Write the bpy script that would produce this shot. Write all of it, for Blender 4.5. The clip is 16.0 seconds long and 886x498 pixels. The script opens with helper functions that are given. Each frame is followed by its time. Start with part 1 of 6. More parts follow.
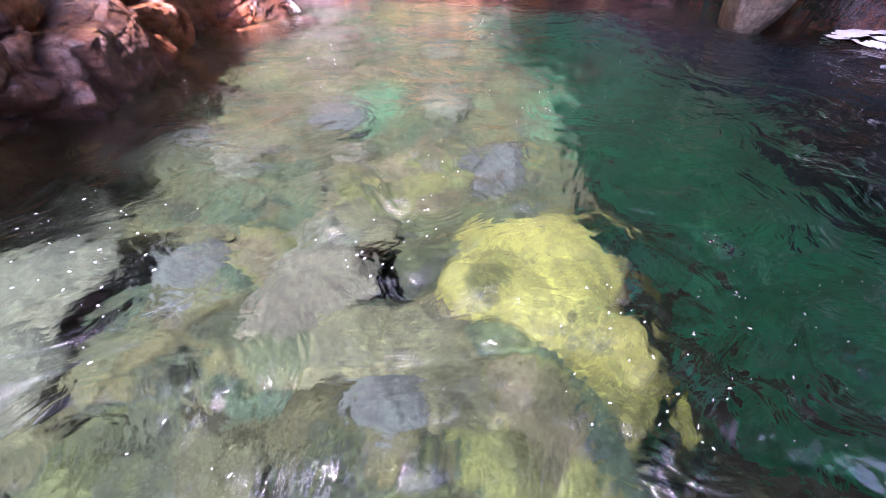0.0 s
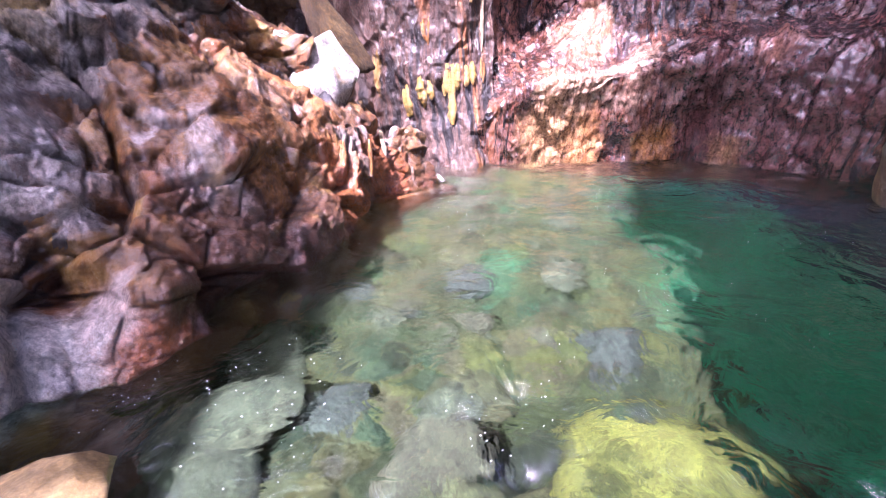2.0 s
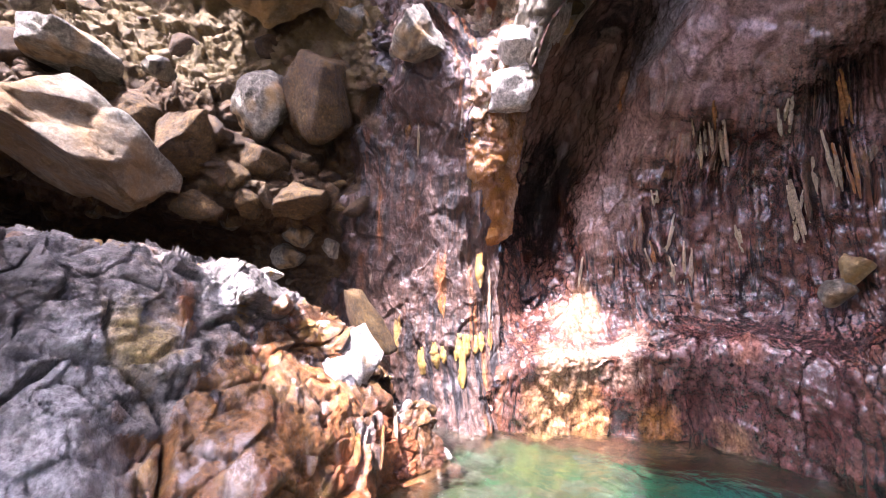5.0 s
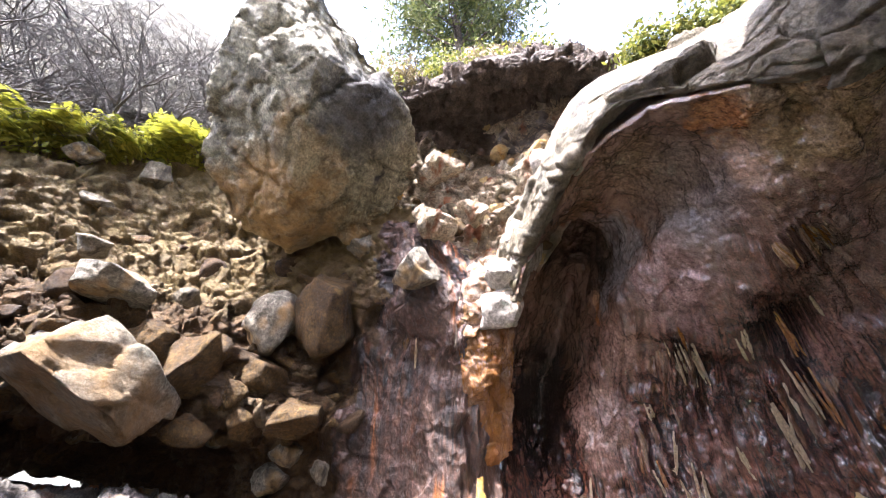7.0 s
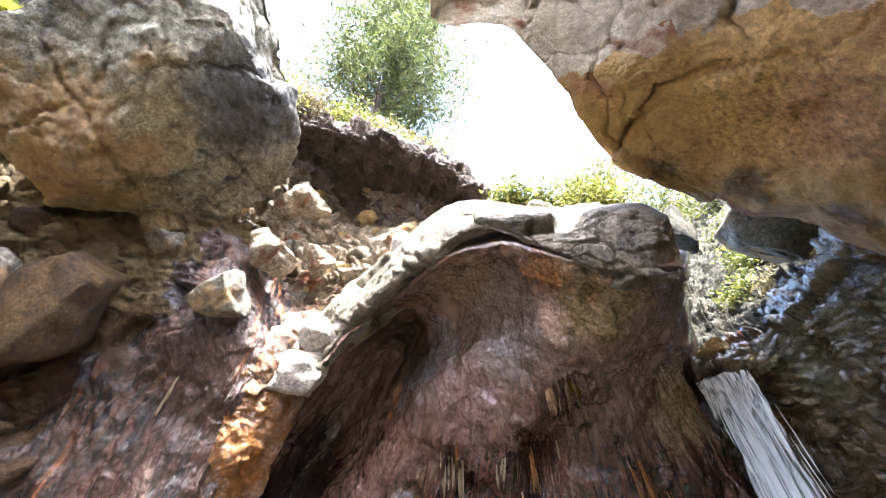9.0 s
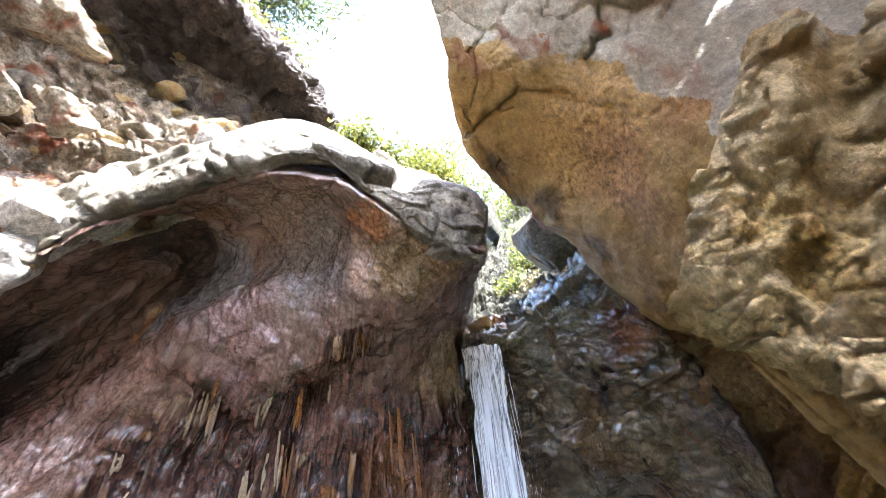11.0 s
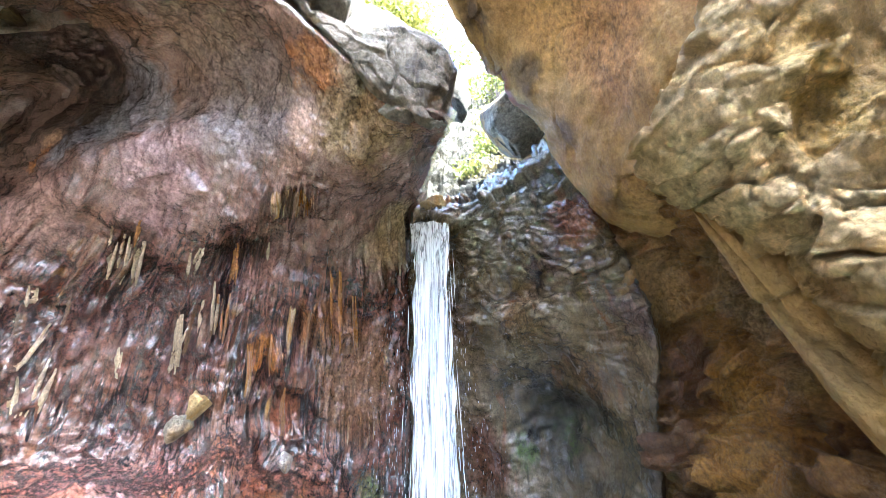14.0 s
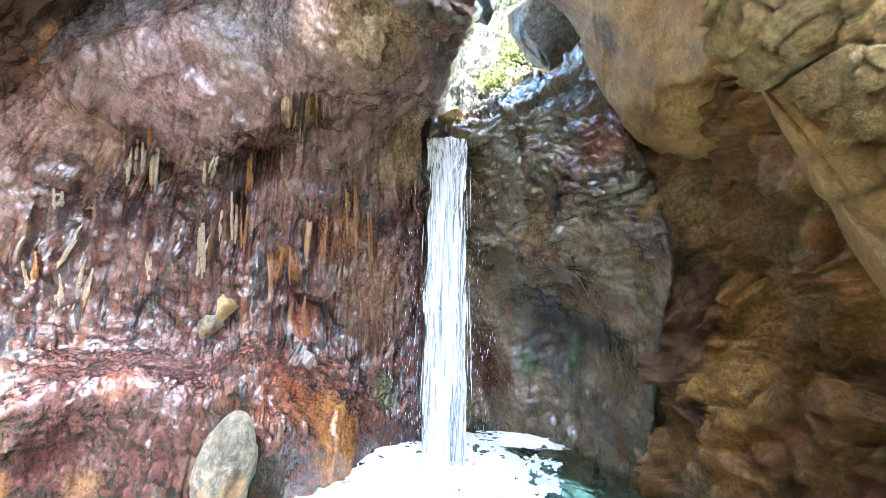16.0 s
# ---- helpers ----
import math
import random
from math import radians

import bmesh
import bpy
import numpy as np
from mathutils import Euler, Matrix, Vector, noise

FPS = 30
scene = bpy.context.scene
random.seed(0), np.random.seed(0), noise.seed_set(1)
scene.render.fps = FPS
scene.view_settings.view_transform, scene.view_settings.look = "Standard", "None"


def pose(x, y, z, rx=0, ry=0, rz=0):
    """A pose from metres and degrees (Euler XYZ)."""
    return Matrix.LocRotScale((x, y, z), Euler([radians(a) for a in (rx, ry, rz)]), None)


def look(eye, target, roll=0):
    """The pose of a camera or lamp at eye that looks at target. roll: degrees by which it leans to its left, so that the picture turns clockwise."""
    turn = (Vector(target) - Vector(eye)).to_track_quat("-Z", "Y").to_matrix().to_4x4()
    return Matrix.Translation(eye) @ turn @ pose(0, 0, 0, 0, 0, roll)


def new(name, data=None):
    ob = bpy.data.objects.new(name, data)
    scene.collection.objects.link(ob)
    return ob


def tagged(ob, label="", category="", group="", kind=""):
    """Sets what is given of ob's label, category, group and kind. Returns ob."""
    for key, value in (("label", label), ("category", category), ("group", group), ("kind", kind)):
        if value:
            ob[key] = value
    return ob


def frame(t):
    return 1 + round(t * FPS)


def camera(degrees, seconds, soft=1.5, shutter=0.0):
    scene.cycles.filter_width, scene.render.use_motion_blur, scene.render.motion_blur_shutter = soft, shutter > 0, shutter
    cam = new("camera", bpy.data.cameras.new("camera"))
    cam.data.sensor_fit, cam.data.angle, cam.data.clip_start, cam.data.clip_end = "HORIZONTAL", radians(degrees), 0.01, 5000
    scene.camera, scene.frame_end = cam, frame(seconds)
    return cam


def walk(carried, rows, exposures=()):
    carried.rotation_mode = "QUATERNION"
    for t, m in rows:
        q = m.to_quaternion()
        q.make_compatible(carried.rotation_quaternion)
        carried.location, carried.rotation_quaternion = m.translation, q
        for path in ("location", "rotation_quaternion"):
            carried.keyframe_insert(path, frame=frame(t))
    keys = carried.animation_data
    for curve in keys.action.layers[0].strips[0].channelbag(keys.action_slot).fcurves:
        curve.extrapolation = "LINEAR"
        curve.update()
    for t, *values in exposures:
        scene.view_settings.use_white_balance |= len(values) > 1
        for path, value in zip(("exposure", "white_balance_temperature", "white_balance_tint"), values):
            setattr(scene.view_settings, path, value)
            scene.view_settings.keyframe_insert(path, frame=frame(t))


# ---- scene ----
EXPOSURES = [(0.0, 3.2, 5450, 58), (3.0, 3.3, 5350, 43), (5.0, 3.5, 5600, 33), (8.0, 3.4, 5750, 13), (9.0, 3.85, 5650, 12), (10.0, 3.95, 5500, 11), (12.5, 4.75, 5350, 9), (16.0, 5.15, 5200, 4)]
cam = camera(101.2, 16.0, soft=0.5)
# seconds, x, y, z, yaw, pitch, roll
PATH = []
PATH.append((0.0, 0.011, 0.340, 0.478, -9.58, -41.96, 1.08))
PATH.append((0.5, 0.003, 0.346, 0.499, -1.36, -38.13, -1.93))
PATH.append((1.0, 0.013, 0.318, 0.554, 5.27, -33.64, -2.67))
PATH.append((1.5, -0.006, 0.289, 0.596, 8.56, -26.94, -4.07))
PATH.append((2.0, -0.039, 0.287, 0.696, 9.03, -22.80, -2.71))
PATH.append((2.5, -0.054, 0.260, 0.764, 12.19, -19.35, -3.17))
PATH.append((3.0, -0.078, 0.239, 0.842, 13.11, -15.01, -2.85))
PATH.append((3.5, -0.067, 0.204, 0.936, 13.29, -9.54, -1.98))
PATH.append((4.0, -0.046, 0.179, 1.036, 12.42, -3.94, -1.88))
PATH.append((4.5, -0.032, 0.139, 1.154, 10.49, 2.66, -1.24))
PATH.append((5.0, -0.027, 0.077, 1.267, 9.60, 9.52, 0.43))
PATH.append((5.2, -0.033, 0.057, 1.295, 9.25, 12.33, 0.74))
PATH.append((7.3, 0.033, -0.452, 1.780, 7.87, 36.77, -1.31))
PATH.append((7.5, 0.068, -0.455, 1.795, 5.85, 37.59, -0.16))
PATH.append((8.0, 0.069, -0.409, 1.804, -2.14, 40.05, -0.49))
PATH.append((8.5, 0.001, -0.350, 1.808, -13.04, 42.30, 0.86))
PATH.append((9.0, -0.045, -0.317, 1.799, -23.97, 45.92, 2.10))
PATH.append((9.5, -0.070, -0.247, 1.787, -34.79, 45.45, 0.83))
PATH.append((10.0, -0.097, -0.191, 1.802, -46.61, 43.33, -3.37))
PATH.append((10.2, -0.073, -0.183, 1.829, -50.49, 42.53, -4.47))
PATH.append((12.3, 0.216, -0.197, 1.876, -66.93, 29.35, -0.74))
PATH.append((12.5, 0.237, -0.198, 1.878, -67.63, 28.24, -0.16))
PATH.append((13.0, 0.259, -0.180, 1.870, -66.70, 25.22, 0.42))
PATH.append((13.5, 0.278, -0.170, 1.867, -66.18, 23.35, 0.81))
PATH.append((14.0, 0.301, -0.159, 1.848, -66.02, 19.45, -0.74))
PATH.append((14.5, 0.314, -0.147, 1.837, -65.65, 16.86, 0.14))
PATH.append((15.0, 0.343, -0.138, 1.828, -64.96, 12.62, 0.87))
PATH.append((15.5, 0.331, -0.123, 1.808, -65.24, 10.52, 0.62))
PATH.append((16.0, 0.354, -0.123, 1.808, -63.82, 7.46, 1.94))


def aim(x, y, z, yaw, pitch, roll):
    a, p = radians(yaw), radians(pitch)
    ahead = Vector((-math.sin(a) * math.cos(p), math.cos(a) * math.cos(p), math.sin(p)))
    return look((x, y, z), Vector((x, y, z)) + ahead, roll)


walk(cam, [(row[0], aim(*row[1:])) for row in PATH], EXPOSURES)

# ---- daylight: sky over the gorge and one high sun ----
SUN_ELEVATION, SUN_AZIMUTH = 58.0, 201.0
world = bpy.data.worlds.new("daylight")
scene.world = world
world.use_nodes = True
sky_nodes = world.node_tree
sky = sky_nodes.nodes.new("ShaderNodeTexSky")
sky.sky_type, sky.sun_disc = "NISHITA", False
sky.sun_elevation, sky.sun_rotation = radians(SUN_ELEVATION), radians(SUN_AZIMUTH)
sky.air_density, sky.dust_density, sky.ozone_density = 1.0, 5.0, 0.6
sky_nodes.links.new(sky.outputs[0], sky_nodes.nodes["Background"].inputs[0])
sky_nodes.nodes["Background"].inputs[1].default_value = 0.15
sun = new("sun", bpy.data.lights.new("sun", "SUN"))
sun.data.energy, sun.data.angle, sun.data.color = 3.3, radians(0.6), (1.0, 0.94, 0.84)
SUN_WAY = Vector((math.sin(radians(SUN_AZIMUTH)) * math.cos(radians(SUN_ELEVATION)),
                  math.cos(radians(SUN_AZIMUTH)) * math.cos(radians(SUN_ELEVATION)), math.sin(radians(SUN_ELEVATION))))
sun.matrix_world = look(SUN_WAY * 60, (0, 0, 0))

# ---- materials ----
def rock_material(name, ramp, streaks=(), rough=(0.35, 0.75), size=1.0, bump=0.5, wet=0.0, strata=0.0, bands=(), run=False, stains_and_shade=(), patch=(), crests=(), chips=0.0, gloss=1.0, mottle=1.0):
    """Rock: a ramp of colours over broad noise, upright streaks of other colours, stains and painted shade, grain, fine
    relief and damp patches.
    """
    m = bpy.data.materials.new(name)
    m.use_nodes = True
    t = m.node_tree
    bsdf = t.nodes["Principled BSDF"]
    co = t.nodes.new("ShaderNodeTexCoord").outputs["Object"]

    way = co
    if run:
        held = t.nodes.new("ShaderNodeAttribute")
        held.attribute_name = "run"
        way = held.outputs["Vector"]

    def node(kind, **inputs):
        n = t.nodes.new(kind)
        for k, v in inputs.items():
            k = k.replace("_", " ")
            if hasattr(v, "links"):
                t.links.new(v, n.inputs[k])
            else:
                n.inputs[k].default_value = v
        return n

    def scaled(v, source=None):
        n = t.nodes.new("ShaderNodeMapping")
        t.links.new(source or co, n.inputs["Vector"])
        n.inputs["Scale"].default_value = v
        return n.outputs[0]

    def noise_at(vec, scale, detail=6, rough_=0.6, dist=0.0):
        return node("ShaderNodeTexNoise", Vector=vec, Scale=scale, Detail=detail, Roughness=rough_, Distortion=dist).outputs["Fac"]

    def ramp_of(fac, stops):
        n = t.nodes.new("ShaderNodeValToRGB")
        t.links.new(fac, n.inputs[0])
        while len(n.color_ramp.elements) < len(stops):
            n.color_ramp.elements.new(0.5)
        for e, (at, c) in zip(n.color_ramp.elements, stops):
            e.position = at
            e.color = (*c, 1) if len(c) == 3 else c
        return n.outputs[0]

    def mix(fac, a, b, how="MIX"):
        n = t.nodes.new("ShaderNodeMix")
        n.data_type, n.blend_type = "RGBA", how
        for sock, v in ((n.inputs[0], fac), (n.inputs[6], a), (n.inputs[7], b)):
            if hasattr(v, "links"):
                t.links.new(v, sock)
            else:
                sock.default_value = v if isinstance(v, float) else (*v, 1)
        return n.outputs[2]

    stops = [(0.28 + 0.44 * i / max(1, len(ramp) - 1), c) for i, c in enumerate(ramp)]
    colour = ramp_of(noise_at(scaled((1, 1, 1 + strata)), 1.5 * size, 9, 0.68, 0.4), stops)
    mottled = ramp_of(noise_at(co, 9 * size, 6, 0.7), [(0.28, (0.3, 0.3, 0.3)), (0.5, (0.9, 0.9, 0.9)), (0.72, (1.6, 1.6, 1.6))])
    colour = mix(mottle, colour, mix(1.0, colour, mottled, "MULTIPLY"))
    fine = ramp_of(noise_at(scaled((1, 1, 0.7)), 27 * size, 4, 0.7), [(0.32, (0.4, 0.4, 0.4)), (0.5, (0.95, 0.95, 0.95)), (0.68, (1.5, 1.5, 1.5))])
    colour = mix(0.75 * mottle, colour, mix(1.0, colour, fine, "MULTIPLY"))
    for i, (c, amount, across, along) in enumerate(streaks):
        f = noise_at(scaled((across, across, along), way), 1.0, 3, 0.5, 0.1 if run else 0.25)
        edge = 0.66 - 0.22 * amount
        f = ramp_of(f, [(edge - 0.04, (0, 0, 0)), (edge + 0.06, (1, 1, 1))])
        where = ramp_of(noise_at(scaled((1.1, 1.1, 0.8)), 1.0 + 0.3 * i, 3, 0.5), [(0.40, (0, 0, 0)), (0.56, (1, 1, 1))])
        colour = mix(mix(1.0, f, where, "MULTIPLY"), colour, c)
    if patch:
        kind = t.nodes.new("ShaderNodeAttribute")
        kind.attribute_name = "mark"
        shade = ramp_of(kind.outputs["Fac"], [(0.12 + 0.76 * i / max(1, len(patch) - 1), c) for i, c in enumerate(patch)])
        speck = ramp_of(noise_at(co, 7 * size, 6, 0.7), [(0.3, (0.45, 0.45, 0.45)), (0.7, (1.5, 1.5, 1.5))])
        colour = mix(0.72, colour, mix(1.0, shade, speck, "MULTIPLY"))
    if bands:
        split = t.nodes.new("ShaderNodeSeparateXYZ")
        t.links.new(co, split.inputs[0])
        for i, (c, low, high, much) in enumerate(bands):
            wob = node("ShaderNodeMath", **{"Value": noise_at(scaled((1, 1, 0.5)), 2.6 + i, 5, 0.65)})
            wob.operation = "MULTIPLY_ADD"
            wob.inputs[1].default_value = 1.6 * abs(high - low) + 0.5
            t.links.new(split.outputs["Z"], wob.inputs[2])
            mid = 0.8 * abs(high - low) + 0.25
            mask = node("ShaderNodeMapRange", Value=wob.outputs[0], From_Min=low + mid, From_Max=high + mid, To_Min=0.0, To_Max=much)
            spots = ramp_of(noise_at(scaled((3, 3, 1.2)), 1.0 + i, 5, 0.6), [(0.3, (0.25, 0.25, 0.25)), (0.55, (1, 1, 1))])
            colour = mix(mix(1.0, mask.outputs[0], spots, "MULTIPLY"), colour, c)
    if crests:
        kind = t.nodes.new("ShaderNodeAttribute")
        kind.attribute_name = "mark"
        pick = noise_at(scaled((13, 1, 0.9), way), 1.0, 2, 0.5)
        shade = ramp_of(pick, [(0.30 + 0.40 * i / max(1, len(crests) - 1), c) for i, c in enumerate(crests)])
        some = ramp_of(noise_at(scaled((5, 1, 1.1), way), 1.3, 3, 0.55), [(0.47, (0, 0, 0)), (0.56, (1, 1, 1))])
        crest = ramp_of(kind.outputs["Fac"], [(0.50, (0, 0, 0)), (0.62, (1, 1, 1))])
        colour = mix(mix(1.0, crest, some, "MULTIPLY"), colour, shade)
    if stains_and_shade:
        bent = []
        for scale, much in ((2.4, 0.5), (7.0, 0.16)):
            n = node("ShaderNodeTexNoise", Vector=scaled((1, 1, 0.55)), Scale=scale, Detail=6.0, Roughness=0.62)
            off = t.nodes.new("ShaderNodeVectorMath")
            off.operation = "MULTIPLY_ADD"
            t.links.new(n.outputs["Color"], off.inputs[0])
            off.inputs[1].default_value = (2 * much,) * 3
            t.links.new(co, off.inputs[2])
            bent.append((off.outputs[0], much))
        for c, place, reach, much in stains_and_shade:
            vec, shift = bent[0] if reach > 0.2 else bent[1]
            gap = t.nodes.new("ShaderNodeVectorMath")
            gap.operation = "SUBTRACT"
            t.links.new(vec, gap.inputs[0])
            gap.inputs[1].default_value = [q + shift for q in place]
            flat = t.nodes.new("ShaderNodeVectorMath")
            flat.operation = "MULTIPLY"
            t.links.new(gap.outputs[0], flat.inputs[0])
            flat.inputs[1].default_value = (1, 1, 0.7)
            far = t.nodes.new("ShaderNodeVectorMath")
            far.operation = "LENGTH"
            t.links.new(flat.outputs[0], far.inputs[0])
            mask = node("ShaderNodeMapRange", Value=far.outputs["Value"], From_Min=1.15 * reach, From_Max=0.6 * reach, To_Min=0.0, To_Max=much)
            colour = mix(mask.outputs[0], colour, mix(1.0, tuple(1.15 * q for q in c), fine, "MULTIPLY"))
    if chips:
        chip_at = t.nodes.new("ShaderNodeVectorMath")
        chip_at.operation = "MULTIPLY_ADD"
        t.links.new(node("ShaderNodeTexNoise", Vector=co, Scale=9.0 * size, Detail=4.0, Roughness=0.6).outputs["Color"], chip_at.inputs[0])
        chip_at.inputs[1].default_value = (0.09 / size,) * 3
        t.links.new(co, chip_at.inputs[2])
        chip = node("ShaderNodeTexVoronoi", Vector=scaled((1, 1, 1.7), chip_at.outputs[0]), Scale=13.0 * size)
        tone = ramp_of(chip.outputs["Color"], [(0.1, (0.62, 0.62, 0.62)), (0.9, (1.4, 1.4, 1.4))])
        colour = mix(chips, colour, mix(1.0, colour, tone, "MULTIPLY"))
    grain = ramp_of(noise_at(co, 70 * size, 3, 0.7), [(0.3, (0.4, 0.4, 0.4)), (0.7, (1.5, 1.5, 1.5))])
    colour = mix(0.7 if wet > 0.25 else 0.35, colour, mix(1.0, colour, grain, "MULTIPLY"))
    if wet > 0.25:
        colour = mix(1.0, colour, (0.84, 0.75, 0.70), "MULTIPLY")
    t.links.new(colour, bsdf.inputs["Base Color"])
    r = ramp_of(noise_at(scaled((2.2, 2.2, 0.9)), 1.0, 6, 0.65), [(0.35 + 0.3 * wet, (rough[0],) * 3), (0.6 + 0.3 * wet, (rough[1],) * 3)])
    t.links.new(r, bsdf.inputs["Roughness"])
    b1 = node("ShaderNodeBump", Height=noise_at(co, 14 * size, 8, 0.72), Strength=min(1.0, bump * 1.4), Distance=0.07)
    if run:
        b0 = node("ShaderNodeBump", Height=noise_at(scaled((38, 4, 9), way), 1.0, 4, 0.6), Strength=0.4, Distance=0.03)
        t.links.new(b0.outputs[0], b1.inputs["Normal"])
    b2 = node("ShaderNodeBump", Height=noise_at(scaled((1, 1, 0.6)), 55 * size, 5, 0.7), Strength=bump, Distance=0.02)
    t.links.new(b1.outputs[0], b2.inputs["Normal"])
    last = b2
    if chips:
        last = node("ShaderNodeBump", Height=chip.outputs["Distance"], Strength=0.5 * chips, Distance=0.05 / size)
        last.invert = True
        t.links.new(b2.outputs[0], last.inputs["Normal"])
    t.links.new(last.outputs[0], bsdf.inputs["Normal"])
    film = ramp_of(noise_at(scaled((1.3, 1.3, 0.8)), 1.6, 4, 0.6), [(0.34, (0.35 * wet,) * 3), (0.48, (min(1.0, wet * 2.2),) * 3)])
    t.links.new(film, bsdf.inputs["Coat Weight"])
    bsdf.inputs["Specular IOR Level"].default_value = 0.35
    bsdf.inputs["Coat Roughness"].default_value = 0.10
    bsdf.inputs["Coat IOR"].default_value = 1.65
    c1 = node("ShaderNodeBump", Height=noise_at(scaled((1, 1, 0.6)), 9 * size, 4, 0.6), Strength=0.6 * gloss, Distance=0.06)
    c2 = node("ShaderNodeBump", Height=noise_at(scaled((1, 1, 0.45)), 60 * size, 3, 0.6), Strength=0.4 * gloss, Distance=0.015)
    t.links.new(c1.outputs[0], c2.inputs["Normal"])
    t.links.new(c2.outputs[0], bsdf.inputs["Coat Normal"])
    return m


# where the hanging boulder's shaded right side is painted dark
HANG_SHADE = (-1.51, 2.86, 6.79)
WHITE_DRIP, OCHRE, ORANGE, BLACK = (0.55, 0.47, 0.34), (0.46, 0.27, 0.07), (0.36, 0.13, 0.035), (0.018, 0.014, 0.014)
RUST = (0.26, 0.10, 0.045)
WALL_STAINS_AND_SHADE = []
# upper-wall patches are lightened to make up for light missing there
WALL_STAINS_AND_SHADE += [((0.26, 0.24, 0.24), (2.00, 2.60, 4.45), 0.60, 0.85), ((0.40, 0.30, 0.18), (2.30, 1.55, 4.20), 0.45, 0.8), ((0.27, 0.20, 0.13), (1.50, 2.60, 4.75), 0.50, 0.8)]
WALL_STAINS_AND_SHADE += [((0.50, 0.34, 0.21), (0.60, 4.20, 0.75), 0.35, 0.7), ((0.50, 0.36, 0.26), (1.10, 4.35, 0.85), 0.30, 0.7), ((0.44, 0.27, 0.15), (0.80, 4.80, 1.35), 0.35, 0.7)]
WALL_STAINS_AND_SHADE += [((0.075, 0.030, 0.022), (2.09, 4.09, 2.90), 0.50, 0.75), ((0.070, 0.028, 0.020), (2.60, 3.80, 2.40), 0.55, 0.75), ((0.085, 0.034, 0.024), (1.80, 4.55, 2.10), 0.50, 0.7)]
# bluish patches, here and next, paint the sky's sheen on wet rock
WALL_STAINS_AND_SHADE += [((0.080, 0.032, 0.024), (2.68, 3.30, 2.90), 0.40, 0.7), ((0.36, 0.25, 0.25), (1.87, 3.25, 3.55), 0.42, 0.8), ((0.34, 0.38, 0.45), (1.69, 3.63, 4.28), 0.40, 0.85)]
# the near-black patch here paints shade on the overhang's roof
WALL_STAINS_AND_SHADE += [((0.30, 0.33, 0.38), (1.52, 4.07, 4.08), 0.32, 0.8), ((0.035, 0.027, 0.022), (1.30, 4.20, 4.90), 0.70, 0.85), ((0.24, 0.16, 0.09), (1.11, 3.39, 4.75), 0.35, 0.7)]
# the first two small spots paint sun speckles under the overhang
WALL_STAINS_AND_SHADE += [((0.60, 0.40, 0.25), (1.46, 4.46, 4.02), 0.10, 0.8), ((0.46, 0.20, 0.05), (1.46, 4.46, 3.86), 0.10, 0.8), ((0.48, 0.22, 0.07), (2.04, 1.81, 4.26), 0.22, 0.85)]
WALL_STAINS_AND_SHADE += [((0.68, 0.50, 0.38), (2.23, 2.00, 3.97), 0.19, 0.85), ((0.38, 0.29, 0.14), (2.52, 1.60, 3.88), 0.40, 0.85), ((0.60, 0.48, 0.29), (3.95, 2.17, 3.65), 0.42, 0.85)]
WALL_STAINS_AND_SHADE += [((0.38, 0.16, 0.03), (3.23, 3.29, 2.10), 0.17, 0.85), ((0.27, 0.13, 0.05), (3.69, 2.76, 2.50), 0.28, 0.8), ((0.24, 0.145, 0.07), (4.10, 2.65, 1.85), 0.50, 0.55)]
WALL_STAINS_AND_SHADE += [((0.36, 0.13, 0.06), (3.64, 3.30, 1.45), 0.16, 0.8), ((0.10, 0.042, 0.042), (2.10, 3.80, 0.60), 0.80, 0.8), ((0.40, 0.18, 0.12), (2.10, 3.84, 0.96), 0.13, 0.75)]
WALL_STAINS_AND_SHADE += [((0.36, 0.17, 0.03), (3.30, 2.40, 0.35), 0.40, 0.8), ((0.15, 0.05, 0.02), (2.85, 2.62, 0.80), 0.34, 0.8), ((0.045, 0.024, 0.018), (2.60, 2.50, 0.40), 0.22, 0.8)]
WALL_STAINS_AND_SHADE += [((0.045, 0.085, 0.018), (4.30, 2.55, 0.62), 0.17, 0.7), ((0.50, 0.30, 0.14), (0.45, 4.15, 0.30), 0.30, 0.7), ((0.52, 0.27, 0.10), (0.80, 4.25, 0.12), 0.25, 0.75)]
# the near-black patch here paints shade into the deep recess
WALL_STAINS_AND_SHADE += [((0.30, 0.20, 0.165), (1.15, 4.72, 2.60), 0.45, 0.8), ((0.33, 0.22, 0.18), (1.45, 4.22, 3.20), 0.35, 0.8), ((0.025, 0.018, 0.016), (0.60, 5.90, 3.20), 0.80, 0.85)]
WALL_STAINS_AND_SHADE += [((0.42, 0.20, 0.05), (1.45, 4.18, 0.10), 0.20, 0.7), ((0.48, 0.30, 0.16), (1.95, 4.00, 0.05), 0.18, 0.7), ((0.30, 0.16, 0.13), (3.10, 3.20, 3.05), 0.30, 0.5)]
